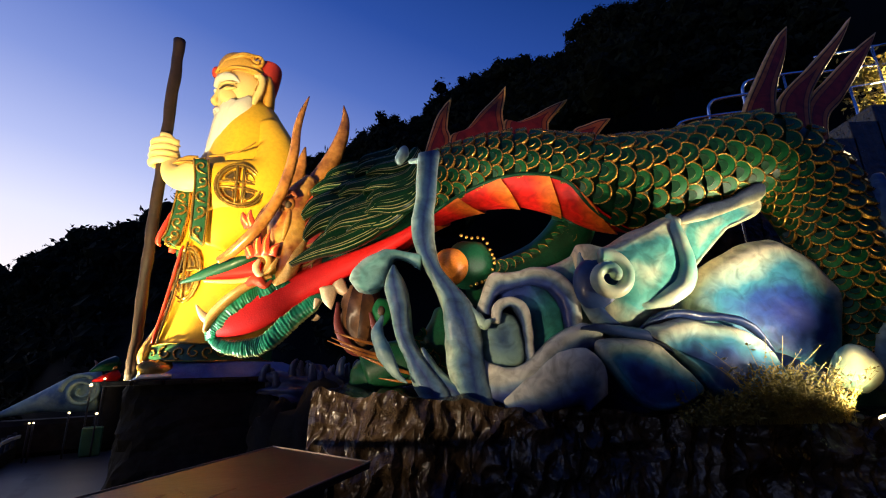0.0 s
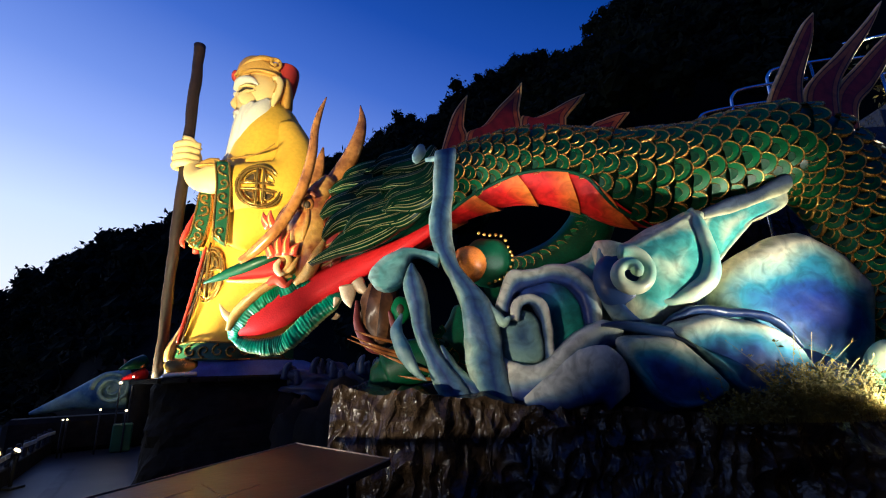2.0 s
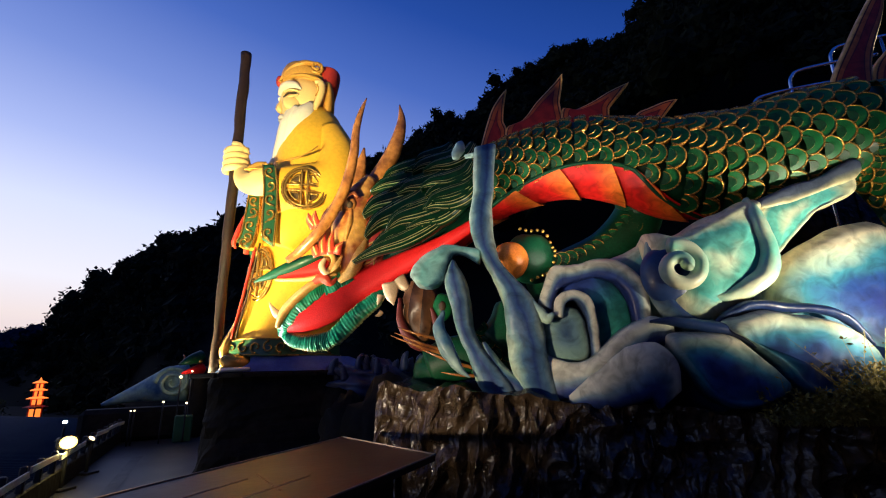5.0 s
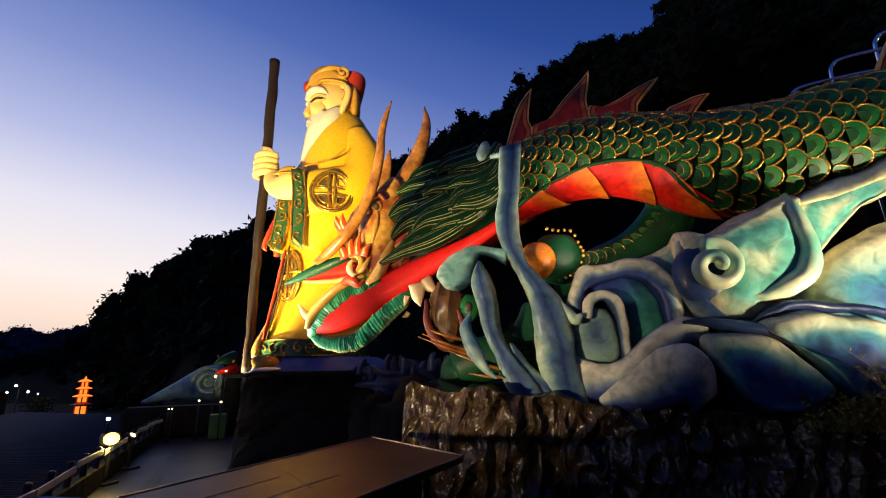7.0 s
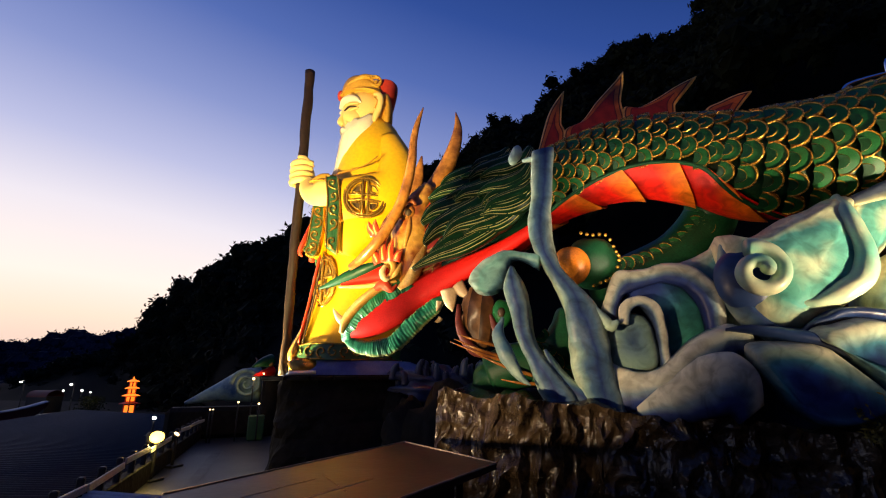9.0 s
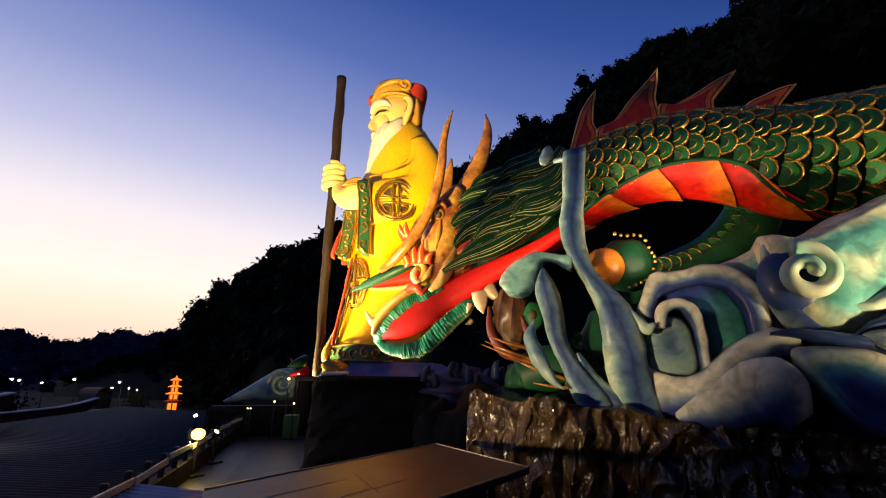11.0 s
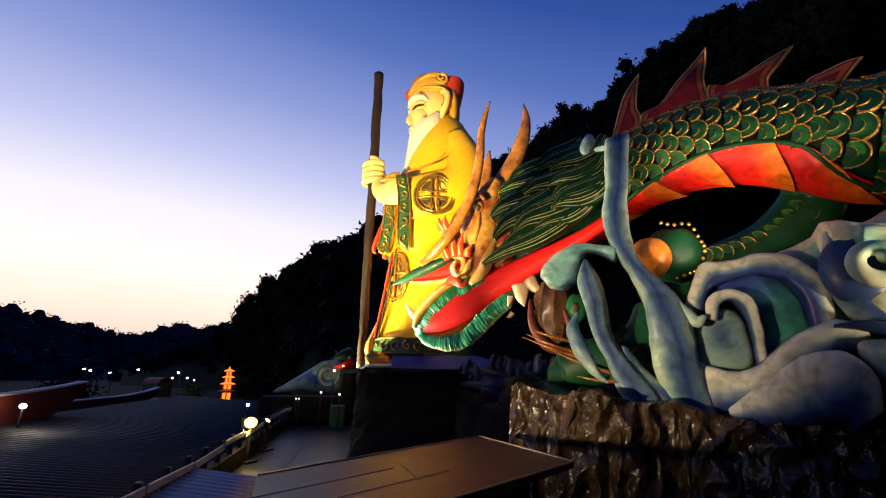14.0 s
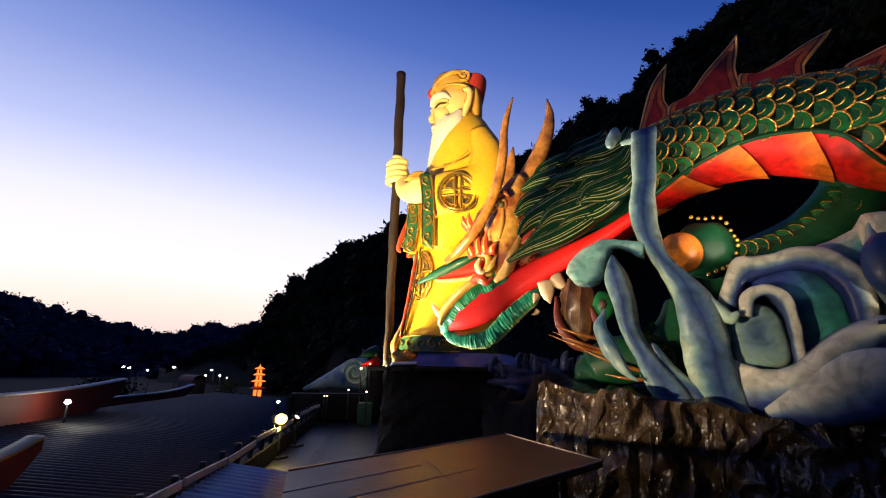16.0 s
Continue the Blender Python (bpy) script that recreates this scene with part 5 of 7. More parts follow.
for x, z, tx, tz in ((-3.33, 3.771, -3.41, 4.148), (-3.22, 3.799, -3.2, 4.241), (-3.09, 3.799, -3.04, 4.259), (-2.98, 3.799, -2.84, 4.02), (-3.42, 4.323, -3.55, 4.609), (-3.37, 4.323, -3.41, 4.646)):
    f = Form().sweep([(x, 7.66, z, 0.09, 0.05), ((x + tx) / 2 - 0.02, 7.62, (z + tz) / 2, 0.07, 0.045), (tx, 7.64, tz, 0.008, 0.008)], PINK, 4, 10)
    f.sweep([(x, 7.61, z + 0.03, 0.025, 0.02), ((x + tx) / 2 - 0.02, 7.575, (z + tz) / 2, 0.02, 0.02), (tx, 7.63, tz - 0.02, 0.005, 0.005)], LIP, 4, 6)
    part("cheek_spike", f, face, "pink flame-like cheek spike")
for z, ex in ((4.825, 0.10), (4.465, 0.18), (4.115, 0.22), (3.764, 0.18), (3.518, 0.10)):
    x = -2.43
    f = Form().sweep([(x - 0.12, 7.9, z - 0.16, 0.06, 0.05), (x + ex * 0.5, 7.86, z - 0.06, 0.15, 0.06), (x + ex, 7.86, z + 0.10, 0.10, 0.05), (x + ex * 0.7, 7.88, z + 0.28, 0.01, 0.01)], PINK, 5, 10)
    f.sweep([(x - 0.10, 7.84, z - 0.15, 0.02, 0.02), (x + ex * 0.7, 7.79, z - 0.06, 0.025, 0.025), (x + ex * 1.1, 7.80, z + 0.1, 0.02, 0.02), (x + ex * 0.7, 7.86, z + 0.27, 0.008, 0.008)], LIP, 5, 6)
    part("ear_frill", f, face, "red ear frill with a pale rim")

# second coil, claw and pearl behind the cloud
f = Form()
f.blob((0.40, 7.15, 3.40), (0.40, 0.34, 0.40), GREEN, lump=0.14)
for i in range(16):
    w = -1.5 + i * 0.22
    f.blob((0.36 + 0.40 * math.cos(w), 6.86 - 0.10 * math.sin(i * 1.3), 3.40 + 0.40 * math.sin(w)), (0.028, 0.028, 0.028), GOLD, nu=10, nv=6)
part("claw", f, dragon, "green claw studded with gold beads")
f = Form().sweep([(0.5, 7.6, 3.1, 0.35, 0.3), (1.2, 8.0, 3.35, 0.42, 0.4), (1.9, 8.2, 3.7, 0.45, 0.42), (2.4, 8.2, 4.3, 0.42, 0.4), (2.4, 7.9, 4.8, 0.4, 0.4)], GREEN, 8, 16)
part("foreleg", f, dragon)
for i in range(26):
    k = i / 25
    q = spline([(0.6, 7.3, 3.2), (1.2, 7.62, 3.35), (1.85, 7.80, 3.7), (2.3, 7.8, 4.25)], 25)[int(k * 74)]
    mtx = Matrix.Translation((q[0], q[1] + 0.07, q[2] + (0.18 if i % 2 else -0.12))) @ Euler((radians(90), radians(-25), 0)).to_matrix().to_4x4() @ Matrix.Diagonal((0.24, 0.24, 0.24, 1))
    ob = new("leg_scale", scale_mesh)
    ob.parent = dragon
    ob.matrix_parent_inverse = Matrix.Translation(dragon.location).inverted()
    ob.matrix_basis = mtx
for rows_ in ([(-0.20, 6.95, 2.05, 0.3, 0.3), (0.02, 7.0, 2.3, 0.34, 0.3), (0.1, 7.1, 2.6, 0.3, 0.3)], [(-1.2, 7.1, 1.75, 0.32, 0.25), (-0.8, 7.1, 1.9, 0.34, 0.28), (-0.4, 7.1, 1.9, 0.3, 0.28), (-0.1, 7.0, 1.75, 0.3, 0.25)]):
    part("hind_leg", Form().sweep(rows_, GREEN, 6, 14), dragon)
for i in range(16):
    x, z = -0.5 + (i % 4) * 0.19 + 0.09 * ((i // 4) % 2), 1.75 + (i // 4) * 0.19
    ob = new("leg_scale", scale_mesh)
    ob.parent = dragon
    ob.matrix_parent_inverse = Matrix.Translation(dragon.location).inverted()
    ob.matrix_basis = Matrix.Translation((x, 6.80, z)) @ Euler((radians(90), radians(40), 0)).to_matrix().to_4x4() @ Matrix.Diagonal((0.22, 0.22, 0.22, 1))
for x0, z0, x1, z1 in ((-1.62, 2.36, -0.98, 2.16), (-1.66, 2.28, -0.92, 2.0), (-1.72, 2.24, -0.82, 1.92), (-1.34, 2.06, -0.50, 1.74), (-0.98, 1.70, -0.36, 1.64)):
    f = Form().sweep([(x0, 6.7, z0, 0.006, 0.006), ((x0 + x1) / 2, 6.66, (z0 + z1) / 2 - 0.02, 0.022, 0.022), (x1, 6.8, z1, 0.03, 0.03)], HORN, 4, 8)
    part("claw_spine", f, dragon, "thin ochre claw spine")
f = Form().blob((0.09, 6.80, 3.30), (0.27, 0.27, 0.29), BALL, lump=0.04)
solid("dragon_pearl", f, "large orange pearl gripped by the dragon's claw", "pearl")
# crouching lesser dragon face in the gap
ld = thing("lesser_dragon", (-1.2, 7.6, 1.5), "small brown carved dragon crouching on dark rock", "sculpture")
f = Form().blob((-1.42, 7.6, 2.75), (0.32, 0.30, 0.60), WOODBROWN, (0, 6, 0), lump=0.25, freq=2.5)
f.sweep([(-1.75, 7.4, 2.9, 0.03, 0.05), (-1.72, 7.35, 2.5, 0.07, 0.08), (-1.5, 7.35, 2.15, 0.08, 0.08), (-1.2, 7.4, 2.05, 0.03, 0.04)], RIDGERED, 5, 10)
f.sweep([(-1.2, 7.3, 2.7, 0.03, 0.05), (-1.12, 7.28, 2.45, 0.06, 0.06), (-1.0, 7.3, 2.2, 0.05, 0.06)], RIDGERED, 5, 10)
part("face", f, ld, "brown carved face with red folds")
f = Form().blob((-1.02, 7.35, 2.72), (0.17, 0.13, 0.22), SCALEGREEN, lump=0.1).blob((-1.02, 7.24, 2.72), (0.06, 0.05, 0.08), INK)
part("eye", f, ld, "round green eye")
f = Form().blob((-1.25, 7.9, 1.65), (0.40, 0.35, 0.4), GREEN, lump=0.3)
part("body", f, ld)

# ---- cloud sculpture ----
cloud = thing("cloud_sculpture", (2.5, 6.6, 1.2), "pale blue and white painted swirling cloud sculpture on dark rock", "sculpture")


def cpart(name, form, parent, label=""):
    return part(name, rough(form, 0.012 if "curl" in name else 0.035), parent, label)


def scroll(cx, cz, r0, r1, a0, a1, y0, y1, w0, w1, d, material, steps=16):
    """A band wound round a centre, from radius r0 at a0 degrees to r1 at a1."""
    rows_ = []
    for i in range(steps + 1):
        k = i / steps
        w = radians(a0 + (a1 - a0) * k)
        r = r0 + (r1 - r0) * k
        rows_.append((cx + r * math.cos(w), y0 + (y1 - y0) * k, cz + r * math.sin(w), w0 + (w1 - w0) * k, d * (1 - 0.45 * k)))
    return Form().sweep(rows_, material, 4, 16)


cpart("tall_ribbon", slat([(-0.38, 5.07), (-0.42, 4.28), (-0.46, 3.67), (-0.31, 3.24), (-0.16, 2.91), (-0.05, 2.61), (-0.01, 2.35), (-0.02, 2.07), (0.02, 1.75), (0.10, 1.50), (0.20, 1.25)],
     [(-0.04, 5.08), (-0.11, 4.27), (-0.14, 3.66), (-0.06, 3.24), (0.14, 2.94), (0.35, 2.68), (0.45, 2.42), (0.46, 2.13), (0.49, 1.92), (0.56, 1.62), (0.62, 1.25)],
     [6.5, 6.44, 6.4, 6.38, 6.36, 6.36, 6.36, 6.36, 6.36, 6.38, 6.42], 0.16, 0.09, RIBBON), cloud, "tall flat ribbon of cloud")
cpart("ribbon_tip", Form().sweep([(-0.06, 6.56, 5.05, 0.05, 0.05), (-0.28, 6.65, 5.04, 0.05, 0.05), (-0.52, 6.8, 5.06, 0.035, 0.04)], CLOUD, 5, 10).blob((-0.64, 6.85, 5.20), (0.10, 0.08, 0.18), CLOUD, (0, 25, 0)), cloud)
cpart("hook_ribbon", slat([(-0.30, 3.40), (-0.6, 3.46), (-0.87, 3.5), (-1.1, 3.38), (-1.27, 3.24), (-1.34, 3.08), (-1.28, 2.94), (-1.16, 2.88)],
     [(-0.36, 3.20), (-0.55, 3.34), (-0.74, 3.36), (-0.80, 3.20), (-0.83, 3.10), (-0.86, 3.02), (-0.95, 2.92), (-1.06, 2.87)], 6.42, 0.2, 0.15, HOOK), cloud, "hooked knob of cloud")
cpart("low_ribbon", slat([(-0.76, 3.26), (-0.86, 3.0), (-0.83, 2.75), (-0.76, 2.45), (-0.66, 2.16), (-0.56, 1.88), (-0.44, 1.55), (-0.28, 1.30)],
     [(-0.72, 3.26), (-0.60, 3.04), (-0.53, 2.77), (-0.51, 2.44), (-0.43, 2.15), (-0.29, 1.9), (-0.05, 1.62), (0.10, 1.30)], 6.36, 0.2, 0.10, RIBBON), cloud, "curved ribbon of cloud")
cpart("crescent", Form().sweep([(-0.892, 6.3, 2.524, 0.02, 0.03), (-0.923, 6.25, 2.277, 0.08, 0.08), (-0.823, 6.22, 1.987, 0.11, 0.09), (-0.668, 6.2, 1.748, 0.06, 0.06), (-0.525, 6.2, 1.624, 0.01, 0.02)], CLOUD, 6, 12), cloud, "pale crescent of cloud")
cpart("wave_foot", Form().sweep([(-0.342, 6.35, 2.091, 0.02, 0.05), (-0.19, 6.45, 1.78, 0.09, 0.10), (-0.02, 6.45, 1.58, 0.12, 0.12), (0.2, 6.45, 1.40, 0.12, 0.12)], RIBBON, 6, 12), cloud)
# inner swirl
cpart("outer_swirl", slat([(0.42, 2.60), (0.53, 2.88), (0.66, 3.11), (0.95, 3.09), (1.30, 3.19), (1.60, 3.12), (1.80, 2.90), (1.90, 2.61), (1.87, 2.25)],
     [(0.62, 2.48), (0.66, 2.64), (0.76, 2.80), (0.98, 2.88), (1.24, 2.92), (1.45, 2.86), (1.60, 2.68), (1.66, 2.50), (1.66, 2.22)], 6.46, 0.30, 0.07, TOPBAND), cloud, "outer swirl of cloud")
cpart("middle_swirl", slat([(0.60, 2.46), (0.66, 2.66), (0.78, 2.83), (1.00, 2.90), (1.25, 2.94), (1.47, 2.87), (1.62, 2.68), (1.68, 2.45), (1.66, 2.10)],
     [(0.72, 2.42), (0.74, 2.56), (0.82, 2.66), (0.92, 2.70), (1.02, 2.68), (1.12, 2.54), (1.16, 2.36), (1.18, 2.15), (1.17, 1.90)], 6.60, 0.25, 0.04, HOLLOW), cloud, "deep blue recessed band of the swirl")
cpart("inner_swirl", slat([(0.63, 2.40), (0.66, 2.62), (0.80, 2.74), (0.96, 2.75), (1.08, 2.66), (1.16, 2.48), (1.20, 2.22), (1.19, 1.85)],
     [(0.75, 2.38), (0.79, 2.56), (0.87, 2.62), (0.95, 2.61), (1.01, 2.52), (1.06, 2.35), (1.08, 2.10), (1.08, 1.82)], 6.40, 0.25, 0.05, INNERBAND), cloud, "pale inner swirl of cloud")
cpart("swirl_heart", relief([(0.45, 2.31), (0.60, 2.42), (0.78, 2.56), (0.98, 2.48), (1.07, 2.2), (1.06, 1.86), (0.8, 1.78), (0.55, 1.82), (0.45, 2.02)], (0.76, 2.15), 6.55, 0.12, 0.3, HEART), cloud, "grey-blue heart of the swirl")
cpart("swirl_neck", relief([(1.30, 3.10), (1.52, 3.22), (1.74, 3.31), (1.98, 3.42), (2.25, 3.42), (2.35, 2.9), (2.45, 2.3), (2.05, 2.15), (1.70, 2.2), (1.62, 2.6)], (1.95, 2.8), 6.72, 0.14, 0.4, CREST), cloud, "blue neck of cloud between swirl and curl")
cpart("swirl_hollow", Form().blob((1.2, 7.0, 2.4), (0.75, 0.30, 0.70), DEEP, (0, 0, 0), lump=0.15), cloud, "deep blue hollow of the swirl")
cpart("swirl_spur", Form().sweep([(0.342, 6.35, 2.628, 0.02, 0.04), (0.46, 6.34, 2.45, 0.06, 0.06), (0.52, 6.32, 2.36, 0.07, 0.06), (0.62, 6.30, 2.42, 0.02, 0.03)], CLOUD, 5, 10), cloud)
cpart("swirl_spur", Form().sweep([(0.56, 6.62, 2.617, 0.02, 0.04), (0.63, 6.6, 2.868, 0.10, 0.09), (0.611, 6.62, 3.044, 0.02, 0.03)], CLOUD, 5, 10), cloud)
# curl, shoulder and wing
cpart("curl_stem", Form().sweep([(1.97, 6.4, 3.394, 0.04, 0.06), (1.99, 6.4, 2.98, 0.14, 0.14), (2.07, 6.4, 2.586, 0.17, 0.16), (2.31, 6.4, 2.291, 0.16, 0.16), (2.66, 6.4, 2.143, 0.10, 0.12)], RIBBON, 7, 14, power=1.3), cloud)
cpart("curl", scroll(2.16, 2.91, 0.31, 0.05, 100, -380, 6.06, 5.86, 0.10, 0.075, 0.15, PALE, 26), cloud, "tight cream curl of cloud")
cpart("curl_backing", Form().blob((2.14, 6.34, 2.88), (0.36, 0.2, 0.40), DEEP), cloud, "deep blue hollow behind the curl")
cpart("shoulder", relief([(1.91, 3.46), (2.26, 3.43), (2.61, 3.62), (3.0, 3.78), (3.35, 3.89), (3.47, 3.86), (3.43, 3.65), (3.49, 3.35), (3.53, 3.08), (3.43, 2.81), (3.13, 2.5), (2.7, 2.29), (2.33, 2.21), (2.10, 2.35), (2.0, 2.66), (1.93, 3.0)],
     (2.85, 2.98), 6.48, 0.34, 0.5, SWELL, 0.05), cloud, "cream and teal swelling shoulder of cloud")
cpart("shoulder_ridge", Form().sweep([(3.30, 6.42, 3.86, 0.05, 0.06), (3.30, 6.26, 3.62, 0.10, 0.12), (3.34, 6.2, 3.33, 0.11, 0.13), (3.35, 6.18, 3.05, 0.12, 0.13), (3.25, 6.18, 2.80, 0.13, 0.12), (3.0, 6.2, 2.62, 0.12, 0.10), (2.69, 6.24, 2.55, 0.07, 0.07), (2.43, 6.3, 2.57, 0.02, 0.04)], PALE, 8, 16, power=1.1), cloud, "cream ridge of the shoulder")
cpart("wing", relief([(3.50, 3.78), (3.91, 4.0), (4.34, 4.20), (4.79, 4.37), (4.85, 4.15), (4.78, 3.97), (4.56, 3.83), (4.24, 3.68), (3.94, 3.41), (3.66, 3.12), (3.48, 2.95), (3.46, 3.4)], (3.9, 3.7), 6.62, 0.12, 0.14, SWELL, 0.05), cloud, "pointed wing of cloud")
cpart("wing_top", slat([(3.52, 3.90), (3.94, 4.07), (4.41, 4.23), (4.78, 4.41), (4.86, 4.36)], [(3.50, 3.76), (3.90, 3.83), (4.40, 3.99), (4.76, 4.10), (4.86, 4.20)], 6.53, 0.16, 0.05, WINGTOP), cloud, "dark grey-blue upper face of the wing")
# large right lobe and the waves at its foot
cpart("wave", slat([(0.40, 1.98), (0.64, 1.83), (0.84, 1.79), (1.05, 1.85), (1.31, 2.05), (1.57, 2.24), (1.82, 2.35), (2.05, 2.24)],
     [(0.40, 1.25), (0.68, 1.30), (0.93, 1.40), (1.12, 1.52), (1.35, 1.70), (1.60, 1.86), (1.85, 1.95), (2.1, 1.95)], [6.55, 6.42, 6.26, 6.16, 6.14, 6.18, 6.22, 6.3], 0.25, 0.12, TOPBAND), cloud, "low rolling wave of cloud")
cpart("wave", slat([(0.72, 1.36), (0.94, 1.62), (1.24, 1.84), (1.52, 1.98), (1.75, 1.99), (1.92, 1.89), (1.99, 1.73), (1.99, 1.45)],
     [(0.74, 1.25), (0.94, 1.22), (1.2, 1.22), (1.4, 1.25), (1.52, 1.28), (1.60, 1.30), (1.66, 1.28), (1.70, 1.22)], [6.30, 6.14, 6.06, 6.02, 6.0, 6.0, 6.02, 6.06], 0.3, 0.14, TOPBAND), cloud, "low rolling wave of cloud")
cpart("dome", relief([(3.53, 2.72), (3.63, 2.95), (3.86, 3.19), (4.24, 3.4), (4.6, 3.52), (4.95, 3.56), (5.21, 3.42), (5.45, 3.19), (5.66, 2.92), (5.77, 2.74), (5.64, 2.3), (5.45, 1.75), (4.86, 1.5), (4.3, 1.6), (3.9, 1.9), (3.55, 2.33)],
     (5.0, 2.35), 6.75, 0.30, 0.5, DOME, 0.03, 0.6), cloud, "broad dome of cloud, cream at the rim and blue within")
cpart("wave", relief([(2.56, 2.17), (2.83, 2.30), (3.14, 2.34), (3.52, 2.29), (3.88, 2.15), (4.12, 2.0), (4.25, 1.8), (4.35, 1.45), (3.43, 1.35), (3.14, 1.7), (2.85, 1.97)], (3.5, 1.65), 6.16, 0.22, 0.6, DOME, 0.06, 0.3), cloud, "low rolling wave of cloud")
cpart("wave", relief([(1.94, 2.08), (2.2, 2.12), (2.46, 2.1), (2.78, 1.98), (3.03, 1.74), (3.2, 1.4), (2.56, 1.2), (2.2, 1.55), (1.98, 1.88)], (2.5, 1.5), 6.1, 0.22, 0.6, DOME, 0.06, 0.3), cloud, "low rolling wave of cloud")
# the shadow bands over the waves, built as deep blue rolls
cpart("wave_shade", Form().sweep([(2.5, 6.22, 2.16, 0.02, 0.05), (2.77, 6.2, 2.35, 0.05, 0.09), (3.08, 6.2, 2.41, 0.06, 0.10), (3.64, 6.2, 2.36, 0.06, 0.10), (4.05, 6.2, 2.19, 0.05, 0.09), (4.3, 6.25, 1.9, 0.02, 0.05)], DEEP, 7, 12), cloud, "deep blue band for the shade over the wave")
cpart("wave_shade", Form().sweep([(1.75, 6.1, 2.25, 0.02, 0.05), (2.1, 6.1, 2.24, 0.06, 0.09), (2.55, 6.12, 2.14, 0.07, 0.10), (2.95, 6.12, 1.95, 0.05, 0.09), (3.15, 6.2, 1.75, 0.02, 0.05)], DEEP, 7, 12), cloud, "deep blue band for the shade over the wave")
cpart("end_ball", Form().blob((5.14, 6.05, 1.64), (0.27, 0.26, 0.30), PALE, lump=0.08), cloud, "round cream cloud knob")
# the foot's shade is put into its dark blue colour
cpart("foot", Form().blob((3.08, 6.9, 1.594), (2.6, 0.6, 0.55), DEEP, lump=0.2), cloud, "foot of the cloud, its shade put in as deep blue")
cpart("end_ribbon", Form().sweep([(6.55, 6.45, 4.429, 0.08, 0.08), (6.45, 6.4, 4.063, 0.22, 0.16), (6.4, 6.4, 3.571, 0.28, 0.2), (6.35, 6.4, 3.078, 0.25, 0.2), (6.2, 6.4, 2.192, 0.3, 0.2), (5.91, 6.4, 1.306, 0.3, 0.2)], RIBBON, 6, 14, power=1.3), cloud, "tall ribbon of cloud")

# ---- temple roof beside the terrace ----
RS, RZ0, RZ1 = -12.4, -1.05, -0.25  # ridge across-distance, eave and ridge heights
EAVE = -3.3


def roof_z(b):
    return RZ0 + (RZ1 - RZ0) * (EAVE - b) / (EAVE - RS)


rf = Form()
c = [edge(-8, EAVE, RZ0), edge(40, EAVE, RZ0), edge(40, RS, RZ1), edge(-8, RS, RZ1)]
back = [edge(-8, -22, -1.1), edge(40, -22, -1.1)]
rf.add(c + back, [(0, 1, 2, 3), (3, 2, 5, 4)], TILE, None, False)
und = [(x, y, -3.2) for x, y, z in (c[0], c[1], back[1], back[0])]
rf.add([c[0], c[1], back[1], back[0]] + und, [(0, 4, 5, 1), (1, 5, 6, 2), (2, 6, 7, 3), (3, 7, 4, 0)], RIDGERED, None, False)
roof = solid("temple_roof", rf, "low dark tiled temple roof with rows of round ribs", "roof", kind="structure")
a = -2.0
nrib = 0
more = Form()
ribrow = Form()
lnr = math.hypot(EAVE - RS, RZ1 - RZ0)
prof = [(0.075 * math.cos(w), 0.075 * math.sin(w)) for w in np.linspace(0, math.pi, 6)]
vs, fs = [], []
for q in range(2):
    for px, pz in prof:
        vs.append((px, q * lnr, pz))
fs = [(i, i + 1, i + 7, i + 6) for i in range(5)] + [tuple(range(6)), tuple(range(6, 12))]
ribrow.add(vs, fs, TILE)
rib_mesh = mesh_of("tile_rib", ribrow)
while a < 39.5:
    e0, e1 = Vector(edge(a, EAVE, RZ0 + 0.01)), Vector(edge(a, RS, RZ1 + 0.01))
    y = (e1 - e0).normalized()
    x = Vector((E1[0], E1[1], 0)).normalized()
    z = x.cross(y)
    if z.z < 0:
        x = -x
        z = x.cross(y)
    ob = new("tile_rib", rib_mesh)
    ob.parent = roof
    ob.matrix_basis = Matrix.Translation(e0) @ Matrix((x, y, z)).transposed().to_4x4()
    a += 0.26 if a < 16 else 0.32


def ridge(name, a0, a1, b, z0, h0, h1, w, label, red=RIDGERED, cap=RIDGECAP, rise=0.5):
    """A roof ridge wall with a pale cap that sweeps up at its far end."""
    th = thing(name, edge((a0 + a1) / 2, b, z0), label, "roof ridge")
    f, g_ = Form(), Form()
    vs, fs = [], []
    n = 24
    tops = []
    for i in range(n + 1):
        k = i / n
        a = a0 + (a1 - a0) * k
        z = z0 + h0 + (h1 - h0) * k + rise * max(0, (k - 0.55) / 0.45) ** 2.2
        lo = z0 + max(0, (k - 0.86) / 0.14) * (z - z0) * 0.75
        for bb in (b + w / 2, b - w / 2):
            vs += [edge(a, bb, lo), edge(a, bb, z)]
        tops.append((*edge(a, b, z + 0.03), w * 0.65, 0.06))
    for i in range(n):
        o = i * 4
        fs += [(o, o + 1, o + 5, o + 4), (o + 2, o + 6, o + 7, o + 3), (o + 1, o + 3, o + 7, o + 5)]
    fs += [(0, 2, 3, 1), (n * 4, n * 4 + 1, n * 4 + 3, n * 4 + 2)]
    f.add(vs, fs, red, None, False)
    part("wall", f, th)
    g_.sweep(tops, cap, 2, 8, (0, 0, 1))
    part("cap", g_, th, "pale mortar cap")
    return th


